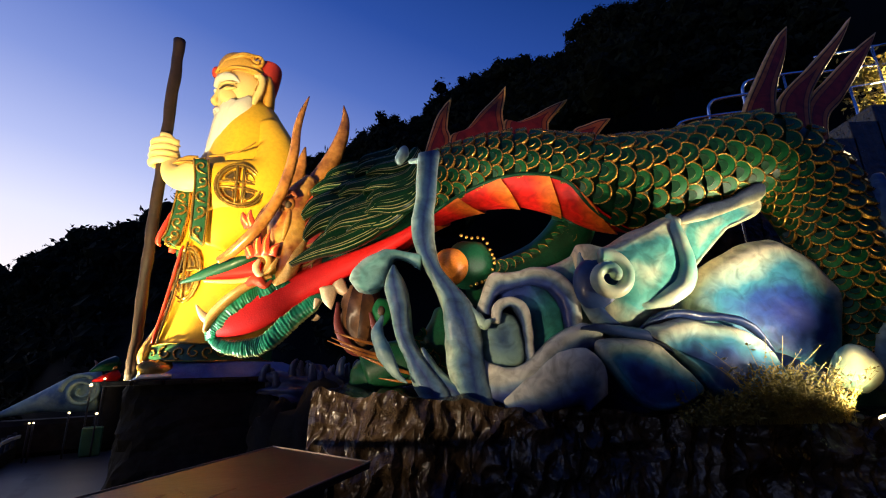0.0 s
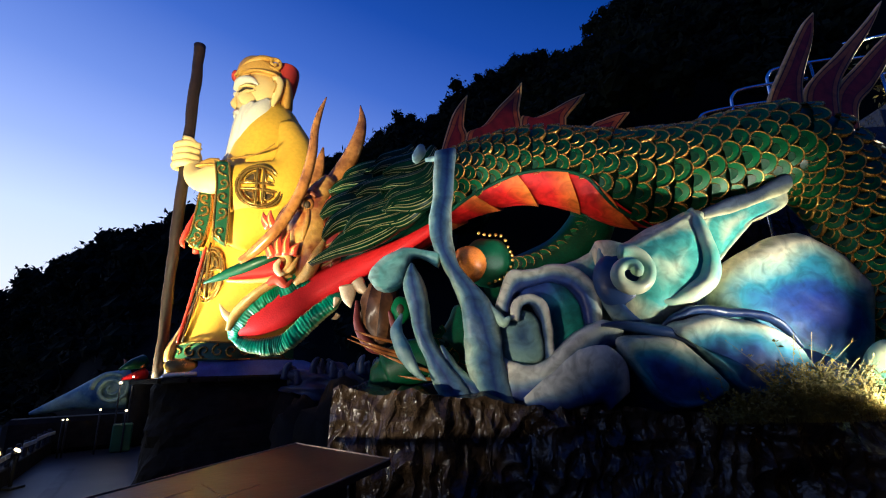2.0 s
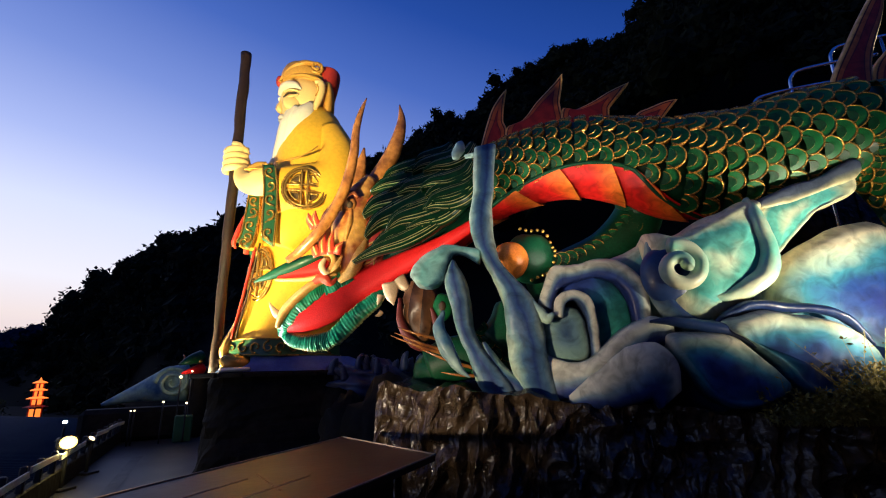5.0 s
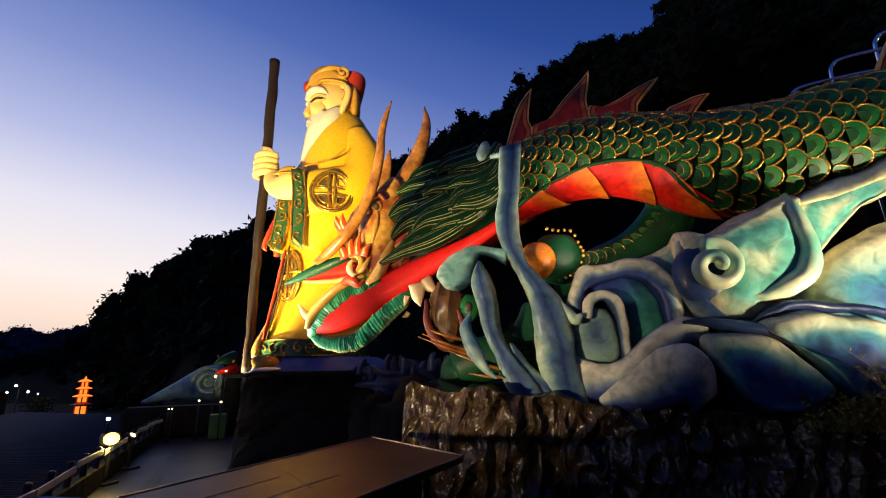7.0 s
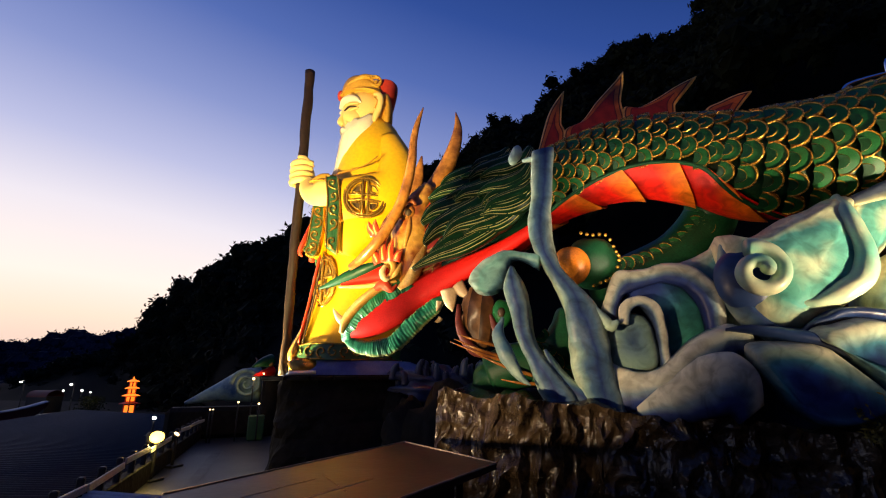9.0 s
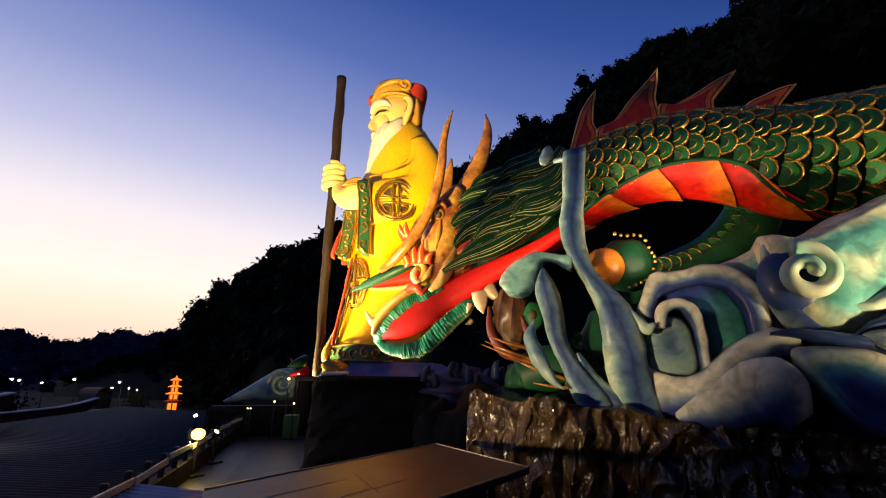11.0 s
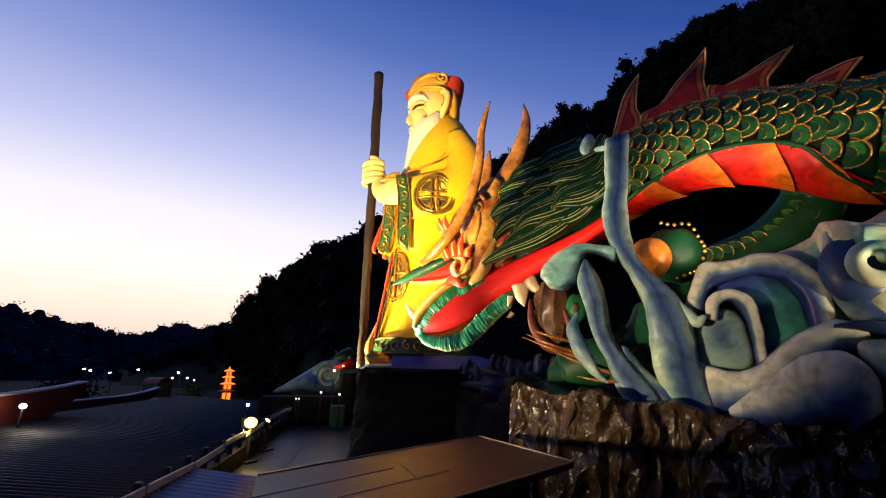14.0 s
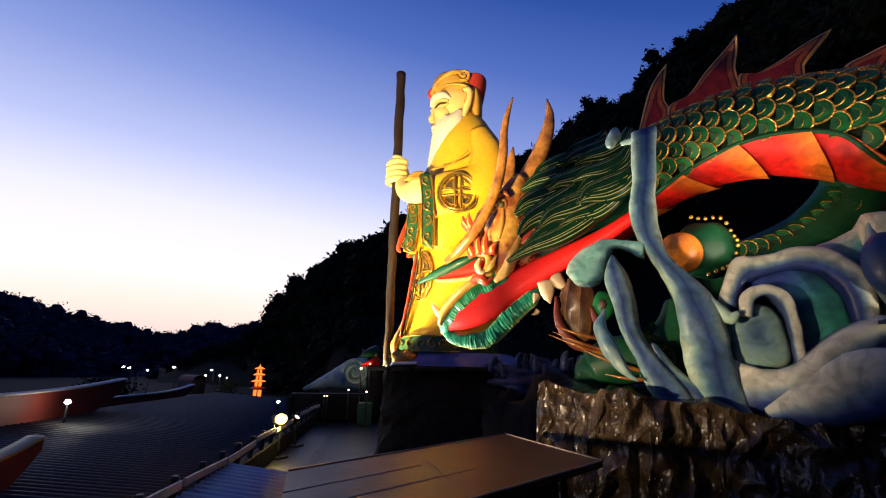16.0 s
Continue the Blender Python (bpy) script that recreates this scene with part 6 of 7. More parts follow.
ridge("roof_ridge", 6, 24.4, RS + 0.4, RZ1 - 0.1, 1.05, 1.0, 0.4, "red roof ridge with a pale upswept cap", rise=0.38)
ridge("roof_ridge", 22.5, 37, RS - 1.0, RZ1 - 0.2, 0.55, 0.50, 0.35, "red roof ridge with a pale upswept cap", rise=0.35)
ridge("roof_ridge", 5, 11.6, -7.2, -0.75, 0.30, 0.55, 0.35, "yellow and red upswept end of a roof ridge", RIDGERED, YELLOWTILE, rise=0.35)
ev = Form().sweep([(*edge(-8, EAVE + 0.05, RZ0 - 0.02), 0.07, 0.07), (*edge(10, EAVE + 0.05, RZ0 - 0.02), 0.07, 0.07), (*edge(40, EAVE + 0.05, RZ0 - 0.02), 0.07, 0.07)], YELLOWTILE, 4, 8, (0, 0, 1))
solid("eave_trim", ev, "yellow glazed eave edge of the temple roof", "trim", kind="structure")

# ---- parapet rail, corrugated sheet, floodlight ----
par = thing("low_railing", edge(8, -1.95, 0), "low parapet rail with dark posts and flat pale bars", "railing")
f = Form().box(edge(8.5, -1.98, 0.17), (23, 0.16, 0.34), PLINTH, (0, 0, math.degrees(math.atan2(E1[1], E1[0]))))
part("kerb", f, par, "dark stone parapet")
ang = math.degrees(math.atan2(E1[1], E1[0]))
rr = random.Random(3)
a = 1.0
while a < 19:
    f = Form().box(edge(a, -1.95, 0.48), (0.08, 0.08, 0.34), DARKMETAL, (0, rr.uniform(-5, 5), ang))
    part("post", f, par, "dark square post")
    a += 0.72
for a in np.arange(1.0, 18.5, 1.44):
    f = Form().box(edge(a + 0.72, -1.88, 0.56 + 0.03 * rr.uniform(-1, 1)), (1.36, 0.03, 0.085), RAIL, (rr.uniform(-8, 8), rr.uniform(-2, 2), ang))
    part("bar", f, par, "flat pale rail bar")

cs = Form()
vs, fs = [], []
for i in range(49):
    a = 4.9 + 1.9 * i / 48
    z = 0.30 + 0.02 * math.sin(i / 48 * 2 * math.pi * 12)
    vs += [edge(a, -1.84, z + 0.20), edge(a, -0.85, z + 0.05), edge(a, -1.84, z + 0.185), edge(a, -0.85, z + 0.035)]
for i in range(48):
    o = i * 4
    fs += [(o, o + 1, o + 5, o + 4), (o + 2, o + 6, o + 7, o + 3), (o + 1, o + 3, o + 7, o + 5), (o, o + 4, o + 6, o + 2)]
cs.add(vs, fs, CORRUGATED)
sheet = thing("corrugated_cover", edge(5.85, -1.3, 0), "pale blue corrugated metal cover leaning beside the rail", "cover")
part("sheet", cs, sheet)
for a in (5.0, 6.7):
    part("leg", Form().box(edge(a, -1.75, 0.23), (0.06, 0.06, 0.46), DARKMETAL, (0, 0, ang)), sheet)
    part("leg", Form().box(edge(a, -0.92, 0.16), (0.06, 0.06, 0.32), DARKMETAL, (0, 0, ang)), sheet)


def floodlight(at, aim, glass, label, size=0.34):
    th = thing("floodlight", (at[0], at[1], 0), label, "floodlight", "floodlights of the display")
    d = unit(np.array(aim, float) - np.array(at, float))
    m = look(at, aim)
    f = Form().box((0, 0, 0.08), (size, size * 0.7, 0.16), DARKMETAL, bevel=0.03)
    for i in range(5):
        f.box((-size * 0.36 + i * size * 0.18, 0, 0.19), (0.015, size * 0.6, 0.08), DARKMETAL, bevel=0.0)
    f.v = [tuple(m @ Vector(v)) for v in f.v]
    house = part("housing", f, th, "black finned lamp housing")
    g_ = Form().blob((0, 0, -0.01), (size * 0.44, size * 0.36, size * 0.16), glass, nu=18, nv=10)
    g_.v = [tuple(m @ Vector(v)) for v in g_.v]
    part("lens", g_, house, "glowing lamp glass")
    s_ = Form().rod((at[0], at[1], 0.0), (at[0], at[1], at[2] - 0.1), 0.03, DARKMETAL)
    s_.box((at[0], at[1], 0.02), (0.3, 0.3, 0.04), DARKMETAL)
    part("stand", s_, th)
    return th


floodlight((-7.30, 7.20, 0.72), (-1.0, 3.6, 1.6), FLOODGLASS, "bright coloured floodlight on a short stand by the rail", 0.28)
floodlight((-8.05, 8.42, 0.62), (-5.2, 9.9, 4.9), BULBGLASS, "black floodlight turned up towards the statue", 0.16)
floodlight((-4.7, 0.25, 1.15), (-0.6, 6.8, 3.4), FLOODGLASS, "black floodlight on a short stand by the rail", 0.34)
floodlight((-5.5, 0.75, 1.05), (-4.8, 9.9, 6.4), BULBGLASS, "black floodlight on a short stand by the rail", 0.34)
floodlight((4.80, 5.42, 1.12), (4.3, 7.0, 4.2), BULBGLASS, "small black floodlight half hidden in the dry weeds", 0.16)
floodlight((5.65, 4.2, 1.0), (3.1, 6.7, 3.6), FLOODGLASS, "black floodlight on the terrace facing the clouds", 0.34)
floodlight((-13.0, 12.6, 0.55), (-5, 6, 2.0), LAMPWHITE, "small white floodlight near the rail end", 0.13)

# ---- covered stall top in front of the rock ----
stall = thing("metal_stall", (-1.7, 4.0, 0), "long brown sheet-metal stall top on dark steel posts", "stall")
tp = [(-1.48, 1.46), (-0.70, 4.32), (-1.96, 5.47), (-2.58, 2.66)]
f = Form()
n = 4
zt = (1.0, 1.0, 1.0, 1.0)
vs = [(x, y, z) for (x, y), z in zip(tp, zt)] + [(x, y, z - 0.05) for (x, y), z in zip(tp, zt)]
f.add(vs, [(0, 1, 2, 3), (7, 6, 5, 4), (0, 4, 5, 1), (1, 5, 6, 2), (2, 6, 7, 3), (3, 7, 4, 0)], METAL, None, False)
part("roof_sheet", f, stall, "brown sheet-metal top")
for q0, q1 in ((0, 1), (1, 2), (2, 3)):
    part("edge_trim", Form().rod((*tp[q0], 1.004), (*tp[q1], 1.004), 0.008, STALLTRIM, 6), stall, "worn pale metal edge")
for k0, k1 in ((0.36, 0.55), (0.62, 0.40)):
    a0 = [tp[0][i] + (tp[3][i] - tp[0][i]) * k0 for i in (0, 1)]
    a1 = [tp[1][i] + (tp[2][i] - tp[1][i]) * k0 for i in (0, 1)]
    a1 = [a0[i] + (a1[i] - a0[i]) * k1 for i in (0, 1)]
    part("seam", Form().rod((*a0, 1.0), (*a1, 1.0), 0.005, STALLTRIM, 6), stall, "pale lapped seam")
for k in range(14):
    q = [tp[0][i] + (tp[1][i] - tp[0][i]) * 0.42 + (tp[3][i] - tp[0][i]) * (0.30 + 0.03 * k) for i in (0, 1)]
    part("rivet", Form().blob((*q, 1.0), (0.008, 0.008, 0.005), STALLTRIM, nu=8, nv=4), stall)
for (x, y) in ((-1.0, 4.18), (-1.55, 1.72), (-1.95, 5.2), (-2.42, 2.75)):
    part("post", Form().box((x, y, 0.48), (0.06, 0.06, 0.94), DARKMETAL, (0, 0, 15)), stall, "dark steel post")
f = Form()
d0, d1 = (-1.58, 1.78), (-1.03, 4.12)
vs = [(*d0, 0.05), (*d1, 0.05), (*d1, 0.93), (*d0, 0.93)]
vs += [(x - 0.02, y + 0.03, z) for x, y, z in vs]
f.add(vs, [(0, 1, 2, 3), (7, 6, 5, 4), (0, 4, 5, 1), (1, 5, 6, 2), (2, 6, 7, 3), (3, 7, 4, 0)], DARKMETAL, None, False)
part("side_panel", f, stall, "dark side panel")

# ---- stair rails behind the dragon ----
for x0, z0, y in ((4.55, 6.3, 8.0), (5.25, 6.75, 8.0), (6.15, 7.3, 8.2)):
    th = thing("hoop_rail", (x0, y, 1.2), "bent polished steel hoop handrail", "handrail", "hoop rails behind the dragon")
    f = Form().sweep([(x0, y, z0 - 1.3, 0.03, 0.03), (x0, y, z0 - 0.3, 0.03, 0.03), (x0 + 0.06, y, z0 - 0.05, 0.03, 0.03), (x0 + 0.25, y, z0 + 0.06, 0.03, 0.03), (x0 + 0.9, y, z0 + 0.16, 0.03, 0.03), (x0 + 1.5, y, z0 + 0.22, 0.03, 0.03)], STEEL, 6, 10)
    part("hoop", f, th)
    part("post", Form().rod((x0 + 0.9, y, 1.2), (x0 + 0.9, y, z0 + 0.14), 0.025, STEEL), th)
    part("lower_rail", Form().rod((x0, y, z0 - 0.5), (x0 + 1.5, y, z0 - 0.35), 0.02, STEEL), th)
stp = Form()
for i in range(9):
    stp.box((4.6 + i * 0.55, 8.9, 3.9 + i * 0.18 - 1.4), (0.6, 1.3, 2.7 + i * 0.36), ROCK, bevel=0.01)
solid("rock_stair", stp, "dark steps climbing behind the dragon", "stairs", kind="structure")

# ---- weeds ----
wd = Form()
rw = random.Random(21)
vs, fs = [], []
for i in range(560):
    x = rw.triangular(2.7, 4.9, 4.1)
    y = rw.uniform(5.66, 6.0)
    h = rw.uniform(0.12, 0.55) * (1.25 if x > 3.6 else 0.75) * (1.5 if rw.random() < 0.06 else 1)
    lean = rw.uniform(-0.7, 0.7)
    ly = rw.uniform(-0.4, 0.1)
    z0 = 1.05
    pts = [Vector((x + lean * h * k * k, y + ly * h * k, z0 + h * k)) for k in (0, 0.35, 0.7, 1)]
    w = 0.0035
    for q in range(3):
        o = len(vs)
        vs += [pts[q] - Vector((w, 0, 0)), pts[q] + Vector((w, 0, 0)), pts[q + 1] + Vector((w * 0.7, 0, 0)), pts[q + 1] - Vector((w * 0.7, 0, 0))]
        fs.append((o, o + 1, o + 2, o + 3))
    for q in range(rw.randint(8, 18)):
        k = rw.uniform(0.15, 1)
        c0 = Vector((x + lean * h * k * k, y + ly * h * k, z0 + h * k))
        d = Vector((rw.uniform(-1, 1), rw.uniform(-1, 0.6), rw.uniform(-0.4, 0.8))).normalized() * rw.uniform(0.03, 0.08)
        s_ = d.cross(Vector((rw.uniform(-1, 1), rw.uniform(-1, 1), rw.uniform(-1, 1)))).normalized() * rw.uniform(0.006, 0.016)
        o = len(vs)
        vs += [c0, c0 + d * 0.5 + s_, c0 + d, c0 + d * 0.5 - s_]
        fs.append((o, o + 1, o + 2, o + 3))
wd.add(vs, fs, WEED, None, False)
solid("weeds", wd, "dry straggling weeds growing on the rockwork", "weeds", kind="stuff")

# ---- small cloud and dragon ornament behind the plinth ----
orn = thing("cloud_ornament", (-10.4, 13.2, 0), "pale blue cloud ornament with a spiral swirl on dark rock", "ornament")


def bear(az, d, el):
    return (-d * math.sin(radians(az)), d * math.cos(radians(az)), 1.7 + d * math.tan(radians(el)))


AF = unit((0.6, -0.8, 0))
p0, p1, p2, p3 = bear(43.4, 17, -2.3), bear(40.5, 17, -1.3), bear(38, 16.8, -0.6), bear(36.2, 16.6, -0.4)
f = Form().sweep([(*p0, 0.04, 0.05), (*p1, 0.26, 0.2), (*p2, 0.50, 0.3), (*p3, 0.55, 0.3)], CLOUD, 6, 14, AF)
part("tail", f, orn, "tapering pale cloud tail")
pc = np.array(bear(37.6, 16.4, -0.4))
rt_ = np.cross(AF, (0, 0, 1))
rows_ = []
for q in range(26):
    w = q * 0.55
    r = 0.46 * (1 - q / 29)
    p = pc + rt_ * r * math.cos(w) + np.array((0, 0, 1)) * r * math.sin(w)
    rows_.append((*p, 0.07 * (1 - q / 50), 0.08))
part("swirl", Form().sweep(rows_, CLOUD, 3, 8, AF), orn, "spiral cloud swirl")
f = Form().box((*bear(39.5, 17, -5.0)[:2], 0.45), (3.2, 1.0, 0.9), PLINTH, (0, 0, 40), 0.12)
part("base", f, orn, "dark rock base")
hd = thing("small_dragon_head", bear(36, 16.3, 0.6), "small red and green dragon head with lamp eyes", "sculpture")
q0, q1, q2 = bear(37.2, 16, 1.4), bear(36.2, 16, 1.9), bear(35.2, 16.2, 2.2)
f = Form().sweep([(*q0, 0.03, 0.06), (*q1, 0.14, 0.16), (*q2, 0.2, 0.2)], GREEN, 5, 12, AF)
part("upper_jaw", f, hd, "green upper jaw")
q0, q1, q2 = bear(36.9, 16, 0.5), bear(36.0, 16, 0.75), bear(35.0, 16.2, 1.0)
part("lower_jaw", Form().sweep([(*q0, 0.03, 0.06), (*q1, 0.10, 0.14), (*q2, 0.16, 0.16)], MOUTHRED, 5, 12, AF), hd, "red lower jaw")
for az in (36.6, 35.9, 35.2):
    p = bear(az, 16, 2.5)
    part("crest", Form().sweep([(p[0], p[1], p[2] - 0.25, 0.07, 0.05), (p[0] - 0.05, p[1], p[2] - 0.1, 0.04, 0.04), (p[0] - 0.12, p[1], p[2] + 0.0, 0.006, 0.006)], HORN, 3, 8, AF), hd, "brown crest spike")
part("neck", Form().sweep([(*bear(35.6, 16.6, -5.5), 0.34, 0.34), (*bear(35.0, 16.6, -1.5), 0.30, 0.3), (*bear(35.0, 16.4, 1.0), 0.22, 0.25)], PLINTH, 5, 14, AF), hd)


def small_lamp(p, r, group, label, stand):
    th = thing("small_lamp", (p[0], p[1], stand), label, "lamp", group)
    part("bulb", Form().blob(p, (r, r, r), BULBGLASS, nu=12, nv=8), th, "glowing bulb")
    part("stem", Form().rod((p[0], p[1], stand), (p[0], p[1], p[2] - r * 0.6), 0.02, DARKMETAL), th)
    return th


for az, d, el, r in ((36.9, 15.8, 0.15, 0.04), (35.9, 15.8, 0.7, 0.03), (38.2, 15.5, -2.3, 0.03), (40.9, 15.5, -3.0, 0.022), (40.6, 15.5, -3.0, 0.022), (36.1, 15.4, -2.5, 0.032)):
    small_lamp(bear(az, d, el), r, "small lamps of the ornament", "small warm lamp on a thin stem", 0.0)
bulb("ornament_lamp", bear(36.9, 15.6, 0.3), 7, (1.0, 0.75, 0.4))
f = Form().box((*bear(36.2, 15.6, -3.5)[:2], 0.35), (0.45, 0.3, 0.7), TRIM, (0, 0, 35), 0.03)
solid("green_box", f, "dark green equipment box beside the plinth", "box")

# ---- lit pagoda and far lamps ----
pg = thing("lantern_pagoda", (*bear(48.2, 80, 0)[:2], -3.2), "small red pagoda lantern lit orange from inside", "pagoda")
gx, gy, _ = bear(48.2, 80, 0)
z = -3.2
for i, (w, h) in enumerate(((0.95, 1.75), (0.80, 0.75), (0.66, 0.68), (0.56, 0.62))):
    for sx in (-1, 1):
        for sy in (-1, 1):
            part("post", Form().box((gx + sx * w * 0.5, gy + sy * w * 0.5, z + h / 2), (0.14, 0.14, h), PAGODARED), pg, "red corner post")
    part("lit_panel", Form().box((gx, gy, z + h / 2), (w * 0.86, w * 0.86, h * 0.8), PAGODA), pg, "glowing orange panel")
    rf_ = Form()
    k = w * 0.95
    vs = [(gx - k, gy - k, z + h + 0.10), (gx + k, gy - k, z + h + 0.10), (gx + k, gy + k, z + h + 0.10), (gx - k, gy + k, z + h + 0.10)]
    vs += [(gx - k * 0.4, gy - k * 0.4, z + h + 0.32), (gx + k * 0.4, gy - k * 0.4, z + h + 0.32), (gx + k * 0.4, gy + k * 0.4, z + h + 0.32), (gx - k * 0.4, gy + k * 0.4, z + h + 0.32)]
    vs += [(x, y, zz - 0.08) for x, y, zz in vs[:4]]
    rf_.add(vs, [(4, 5, 6, 7), (0, 1, 5, 4), (1, 2, 6, 5), (2, 3, 7, 6), (3, 0, 4, 7), (8, 9, 1, 0), (9, 10, 2, 1), (10, 11, 3, 2), (11, 8, 0, 3), (11, 10, 9, 8)], PAGODA if i else PAGODARED, None, False)
    part("eave", rf_, pg, "upturned eave edged with orange light")
    z += h + 0.3
part("finial", Form().sweep([(gx, gy, z, 0.2, 0.2), (gx, gy, z + 0.2, 0.12, 0.12), (gx, gy, z + 0.45, 0.02, 0.02)], PAGODA, 4, 10), pg)

for az, d, el, arm in ((61.1, 85, -0.15, 1), (60.6, 86, -0.25, 1), (59.0, 95, -0.45, 1), (56.7, 90, -0.1, 1), (53.1, 100, -0.35, 1), (64.8, 22.6, -3.3, 0)):
    p = bear(az, d, el)
    if arm:
        th = thing("street_lamp", (p[0], p[1], -3.2), "tall grey street lamp with a white light", "street lamp", "street lamps in the valley")
        part("pole", Form().rod((p[0] + 0.7, p[1], -3.2), (p[0] + 0.7, p[1], p[2] + 0.2), 0.09, DARKMETAL, 8, 0.04), th)
        arm_part = part("arm", Form().rod((p[0] + 0.7, p[1], p[2] + 0.2), (p[0], p[1], p[2] + 0.15), 0.05, DARKMETAL, 8), th)
        part("lamp_head", Form().blob(p, (0.17, 0.17, 0.10), LAMPWHITE, nu=12, nv=8), arm_part, "glowing white lamp head")
th = thing("ridge_floodlight", bear(64.8, 21.9, -3.9), "white floodlight fixed to the red roof ridge", "floodlight")
part("lens", Form().blob(bear(64.9, 21.6, -3.4), (0.10, 0.10, 0.08), LAMPWHITE, nu=14, nv=8), th, "glowing lamp glass")
part("bracket", Form().rod(bear(64.9, 21.65, -3.5), bear(64.9, 21.9, -5.2), 0.04, DARKMETAL), th)
bulb("ridge_lamp", bear(64.9, 21.3, -3.5), 45, (1.0, 0.9, 0.72), 0.15)

# far shed, kiosk lights and a lit bush
sh = thing("arched_shed", (*bear(54.8, 95, 0)[:2], -3.2), "long shed with a rounded reddish roof", "shed")
hx, hy, _ = bear(54.8, 95, 0)
f = Form()
vs, fs = [], []
for i in range(13):
    w = math.pi * i / 12
    for q in (-3.6, 3.6):
        vs.append((hx + q * 0.57, hy + q * 0.82 * 0 + 1.3 * math.cos(w), -0.6 + 0.9 * math.sin(w)))
for i in range(12):
    fs.append((2 * i, 2 * i + 1, 2 * i + 3, 2 * i + 2))
f.add(vs, fs, RIDGERED)
vs2 = [(x, y + 0.02, zz - 0.08) for x, y, zz in vs]
f.add(vs2, fs, RIDGERED)
part("roof", f, sh, "rounded reddish roof")
part("wall", Form().box((hx, hy, -1.9), (4.0, 2.5, 2.6), DARKMETAL), sh)
for az, el, r in ((53.9, -1.0, 0.26), (53.6, -0.9, 0.18), (52.2, -0.9, 0.2), (51.5, -1.1, 0.12)):
    p = bear(az, 98, el)
    th = thing("kiosk_lamp", (p[0], p[1], -3.2), "bright white lamp on a low post in the valley", "lamp", "low lamps in the valley")
    part("globe", Form().blob(p, (r * 0.65, r * 0.65, r * 0.65), LAMPWHITE, nu=10, nv=8), th, "glowing globe")
    part("post", Form().rod((p[0], p[1], -3.2), (p[0], p[1], p[2]), 0.06, DARKMETAL, 8), th)


def bush(az, d, h, label, seed, material=LEAF, name="bush", leaf=0.22, n=420):
    rb = random.Random(seed)
    x, y, _ = bear(az, d, 0)
    th = thing(name, (x, y, -3.2), label, name)
    f = Form()
    for i in range(5):
        w = i * 1.26
        f.sweep([(x, y, -3.2, 0.08, 0.08), (x + 0.25 * h * math.cos(w), y + 0.25 * h * math.sin(w), -3.2 + 0.4 * h, 0.05, 0.05), (x + 0.4 * h * math.cos(w), y + 0.4 * h * math.sin(w), -3.2 + 0.75 * h, 0.01, 0.01)], BARK, 3, 6, (0.3, -0.9, 0.1))
    part("stem", f, th)
    vs, fs = [], []
    for i in range(n):
        c = Vector((rb.gauss(0, 0.30), rb.gauss(0, 0.30), rb.uniform(0.15, 1.0) ** 0.8)) * h + Vector((x, y, -3.2))
        u = Vector((rb.uniform(-1, 1), rb.uniform(-1, 1), rb.uniform(-1, 1))).normalized() * leaf
        w = u.cross(Vector((rb.uniform(-1, 1), rb.uniform(-1, 1), rb.uniform(-1, 1)))).normalized() * leaf * 0.5
        o = len(vs)
        vs += [c - u, c + w, c + u, c - w]
        fs.append((o, o + 1, o + 2, o + 3))
    part("crown", Form().add(vs, fs, material, None, False), th)


bush(51.2, 90, 2.6, "leafy bush lit yellow by a nearby lamp", 31)
bush(62.3, 60, 3.6, "dark leafy bush behind the temple roof", 32, n=600)
bush(61.4, 62, 3.2, "dark leafy bush behind the temple roof", 33, n=500)
bulb("bush_lamp", bear(51.4, 87, -1.2), 160, (1.0, 0.85, 0.4), 0.2)
bulb("kiosk_light", bear(53.6, 95, -0.9), 260, (1.0, 0.92, 0.8), 0.2)

# ---- unseen walls added to close the terrace and cut the sky light ----
w = Form().box((5.0, -4.2, 3.5), (17, 0.4, 7.0), RIDGERED, (0, 0, 8))
solid("sky_blocker_south", w, "plain dark red added wall behind the terrace, cutting sky light", "wall", kind="structure")
w = Form().box((12.6, 2.5, 3.0), (0.4, 13, 6.0), RIDGERED)
solid("sky_blocker_east", w, "plain dark red added wall beside the terrace, cutting sky light", "wall", kind="structure")

# ---- lamp, posts and shrub by the stair behind the dragon ----
lx, ly, lz = 11.6, 9.65, 8.3
th = thing("stair_lamp", (lx, ly, 4.0), "warm lamp on a steel post by the stair", "lamp")
part("post", Form().rod((lx, ly, 4.0), (lx, ly, lz), 0.04, STEEL), th)
part("globe", Form().blob((lx, ly, lz), (0.05, 0.05, 0.05), BULBGLASS, nu=14, nv=8), th, "glowing warm globe")
bulb("stair_light", (lx - 0.25, ly - 0.3, lz - 0.1), 420, (1.0, 0.72, 0.30), 0.1)
gate = thing("stair_gate", (9.6, 10.0, 4.0), "tall steel gate frame lit gold by the stair lamp", "gate")
for x0, x1, z0, z1 in ((10.06, 10.09, 8.25, 4.0), (10.9, 10.9, 9.4, 4.0), (9.4, 11.4, 9.12, 9.46), (9.4, 11.4, 8.68, 8.9), (10.06, 11.4, 8.22, 8.45)):
    part("bar", Form().rod((x0, 9.9, z0), (x1, 9.9, z1), 0.035, STEEL), gate)
rb = random.Random(77)
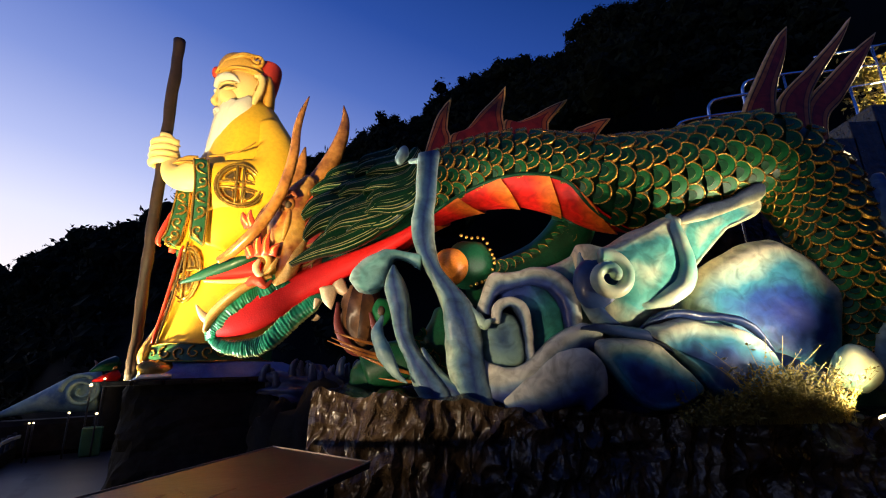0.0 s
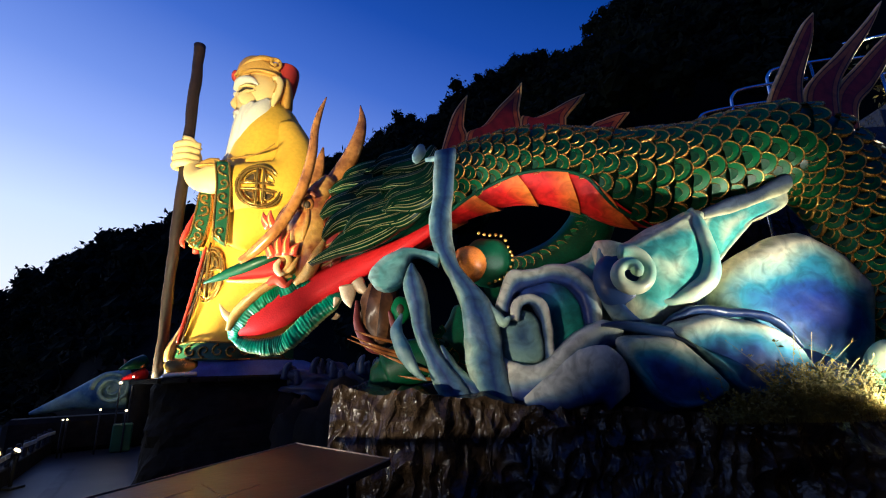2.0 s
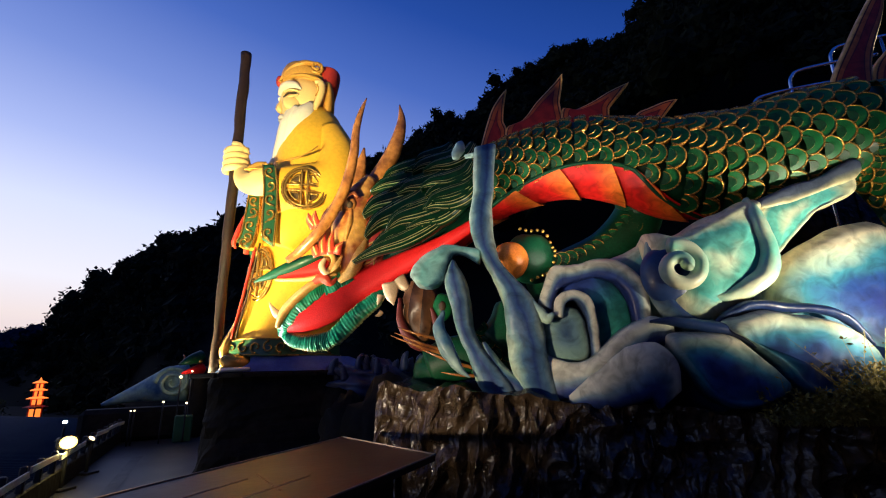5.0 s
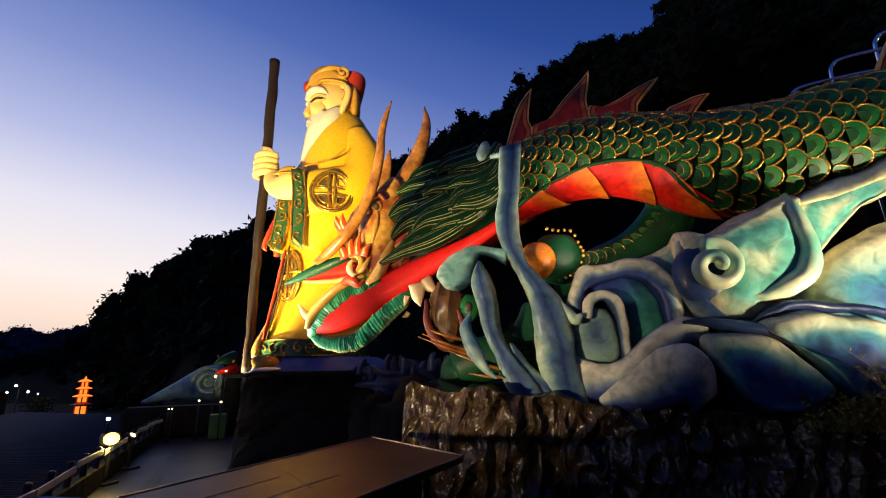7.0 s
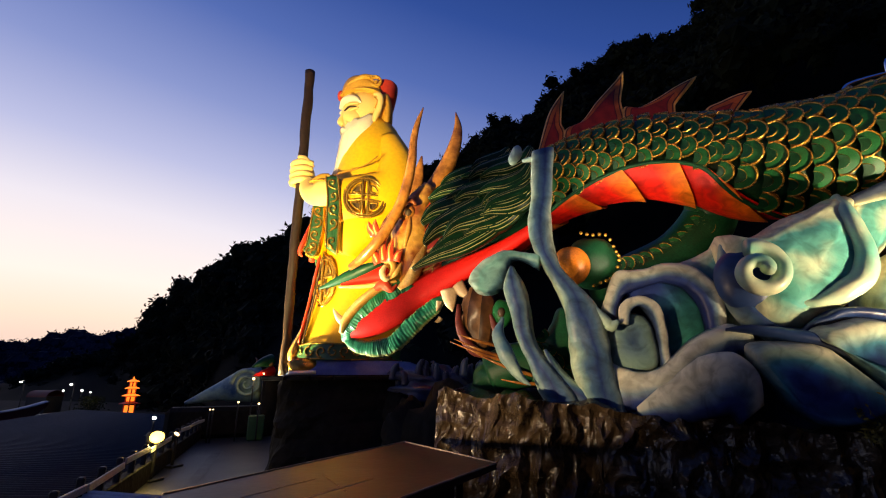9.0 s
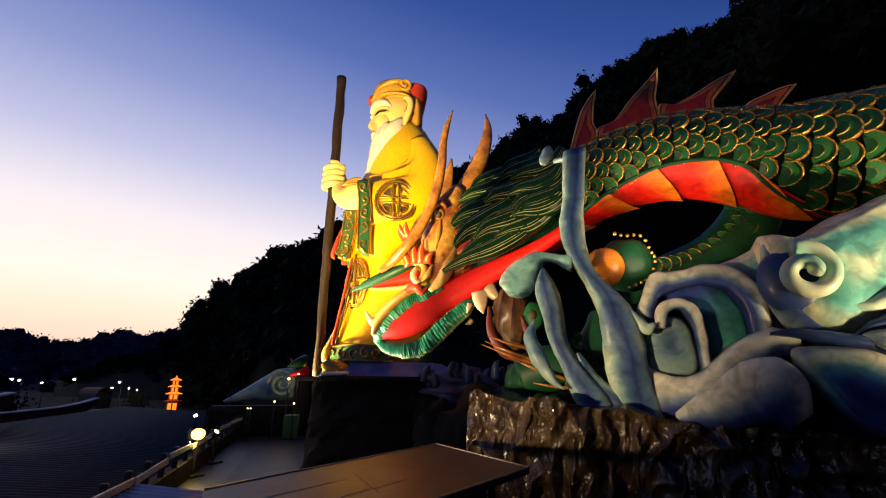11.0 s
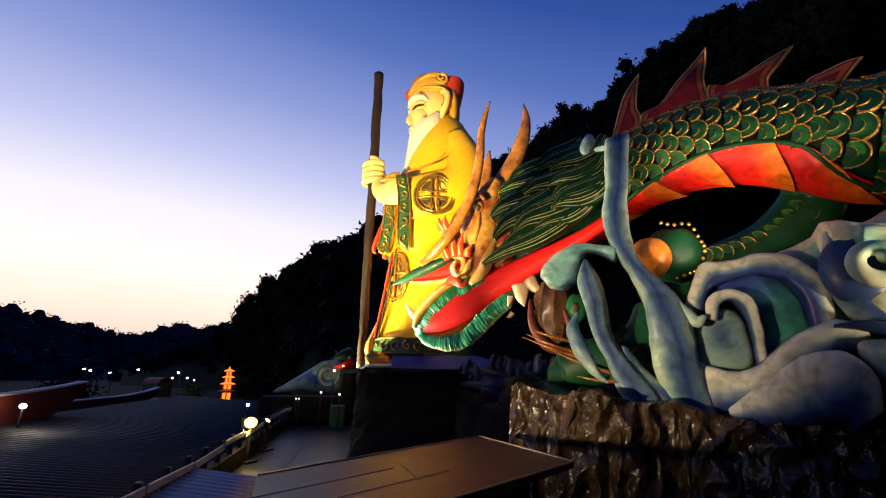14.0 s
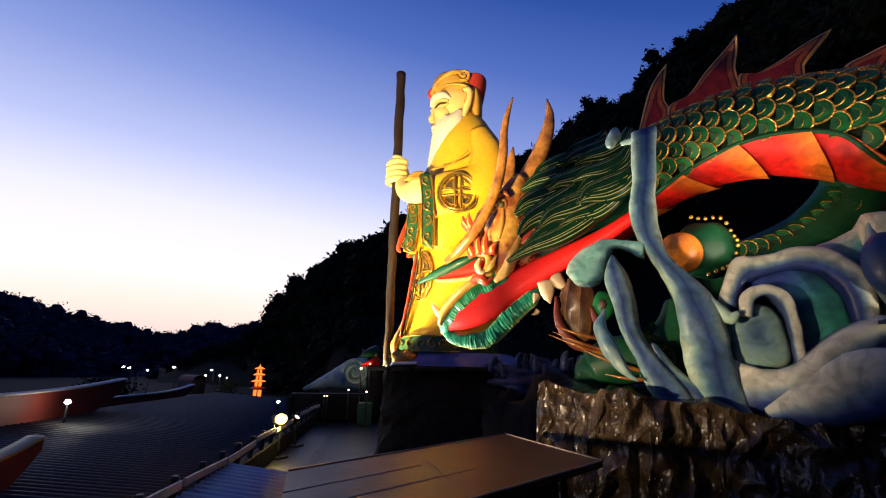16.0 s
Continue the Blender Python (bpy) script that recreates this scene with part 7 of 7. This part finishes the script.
vs, fs = [], []
for i in range(900):
    c = Vector((10.95 + rb.gauss(0, 0.3), 10.3 + rb.gauss(0, 0.25), (8.85 if i % 2 else 7.9) + rb.gauss(0, 0.17 if i % 2 else 0.5)))
    u = Vector((rb.uniform(-1, 1), rb.uniform(-1, 1), rb.uniform(-1, 1))).normalized() * 0.07
    w_ = u.cross(Vector((rb.uniform(-1, 1), rb.uniform(-1, 1), rb.uniform(-1, 1)))).normalized() * 0.035
    o = len(vs)
    vs += [c - u, c + w_, c + u, c - w_]
    fs.append((o, o + 1, o + 2, o + 3))
sb = thing("stair_shrub", (10.95, 10.3, 4.0), "small leafy shrub lit by the stair lamp", "shrub")
part("crown", Form().add(vs, fs, WEED, None, False), sb)
part("trunk", Form().rod((10.95, 10.3, 4.0), (10.95, 10.3, 8.7), 0.05, BARK, 8, 0.02), sb)
th = thing("canopy_floodlight", (3.2, -1.5, 5.45), "black floodlight hung under the added roof", "floodlight")
part("housing", Form().box((3.2, -1.55, 5.05), (0.3, 0.2, 0.3), DARKMETAL, (30, 0, 10)), th)
part("bracket", Form().rod((3.2, -1.6, 5.15), (3.2, -1.6, 5.46), 0.03, DARKMETAL), th)
bk = Form().box((9.8, 10.6, 2.6), (4.0, 2.2, 2.8), ROCK, bevel=0.1)
solid("stair_landing", bk, "dark rock landing behind the dragon", "landing", kind="structure")

# unseen roof, added to keep sky light off the display's front
w = Form().box((4.0, -0.9, 5.6), (19, 6.6, 0.3), RIDGERED, (0, 0, 6))
solid("ceiling", w, "plain dark added roof over the viewer, blocking sky light", "ceiling", kind="structure")

# ---- dark low rocks between plinth and rockwork ----
for i, (x, y, z, r) in enumerate(((-2.9, 8.7, 0.55, 0.62), (-2.2, 8.5, 0.7, 0.75), (-1.6, 8.4, 0.6, 0.6), (-2.6, 8.2, 0.3, 0.45))):
    solid("boulder", Form().blob((x, y, z), (r, r * 0.8, r * 1.2), PLINTH, (0, i * 17, i * 40), 20, 14, 0.5, 2.0), "dark rough boulder beside the plinth", "rock", "boulders beside the plinth")
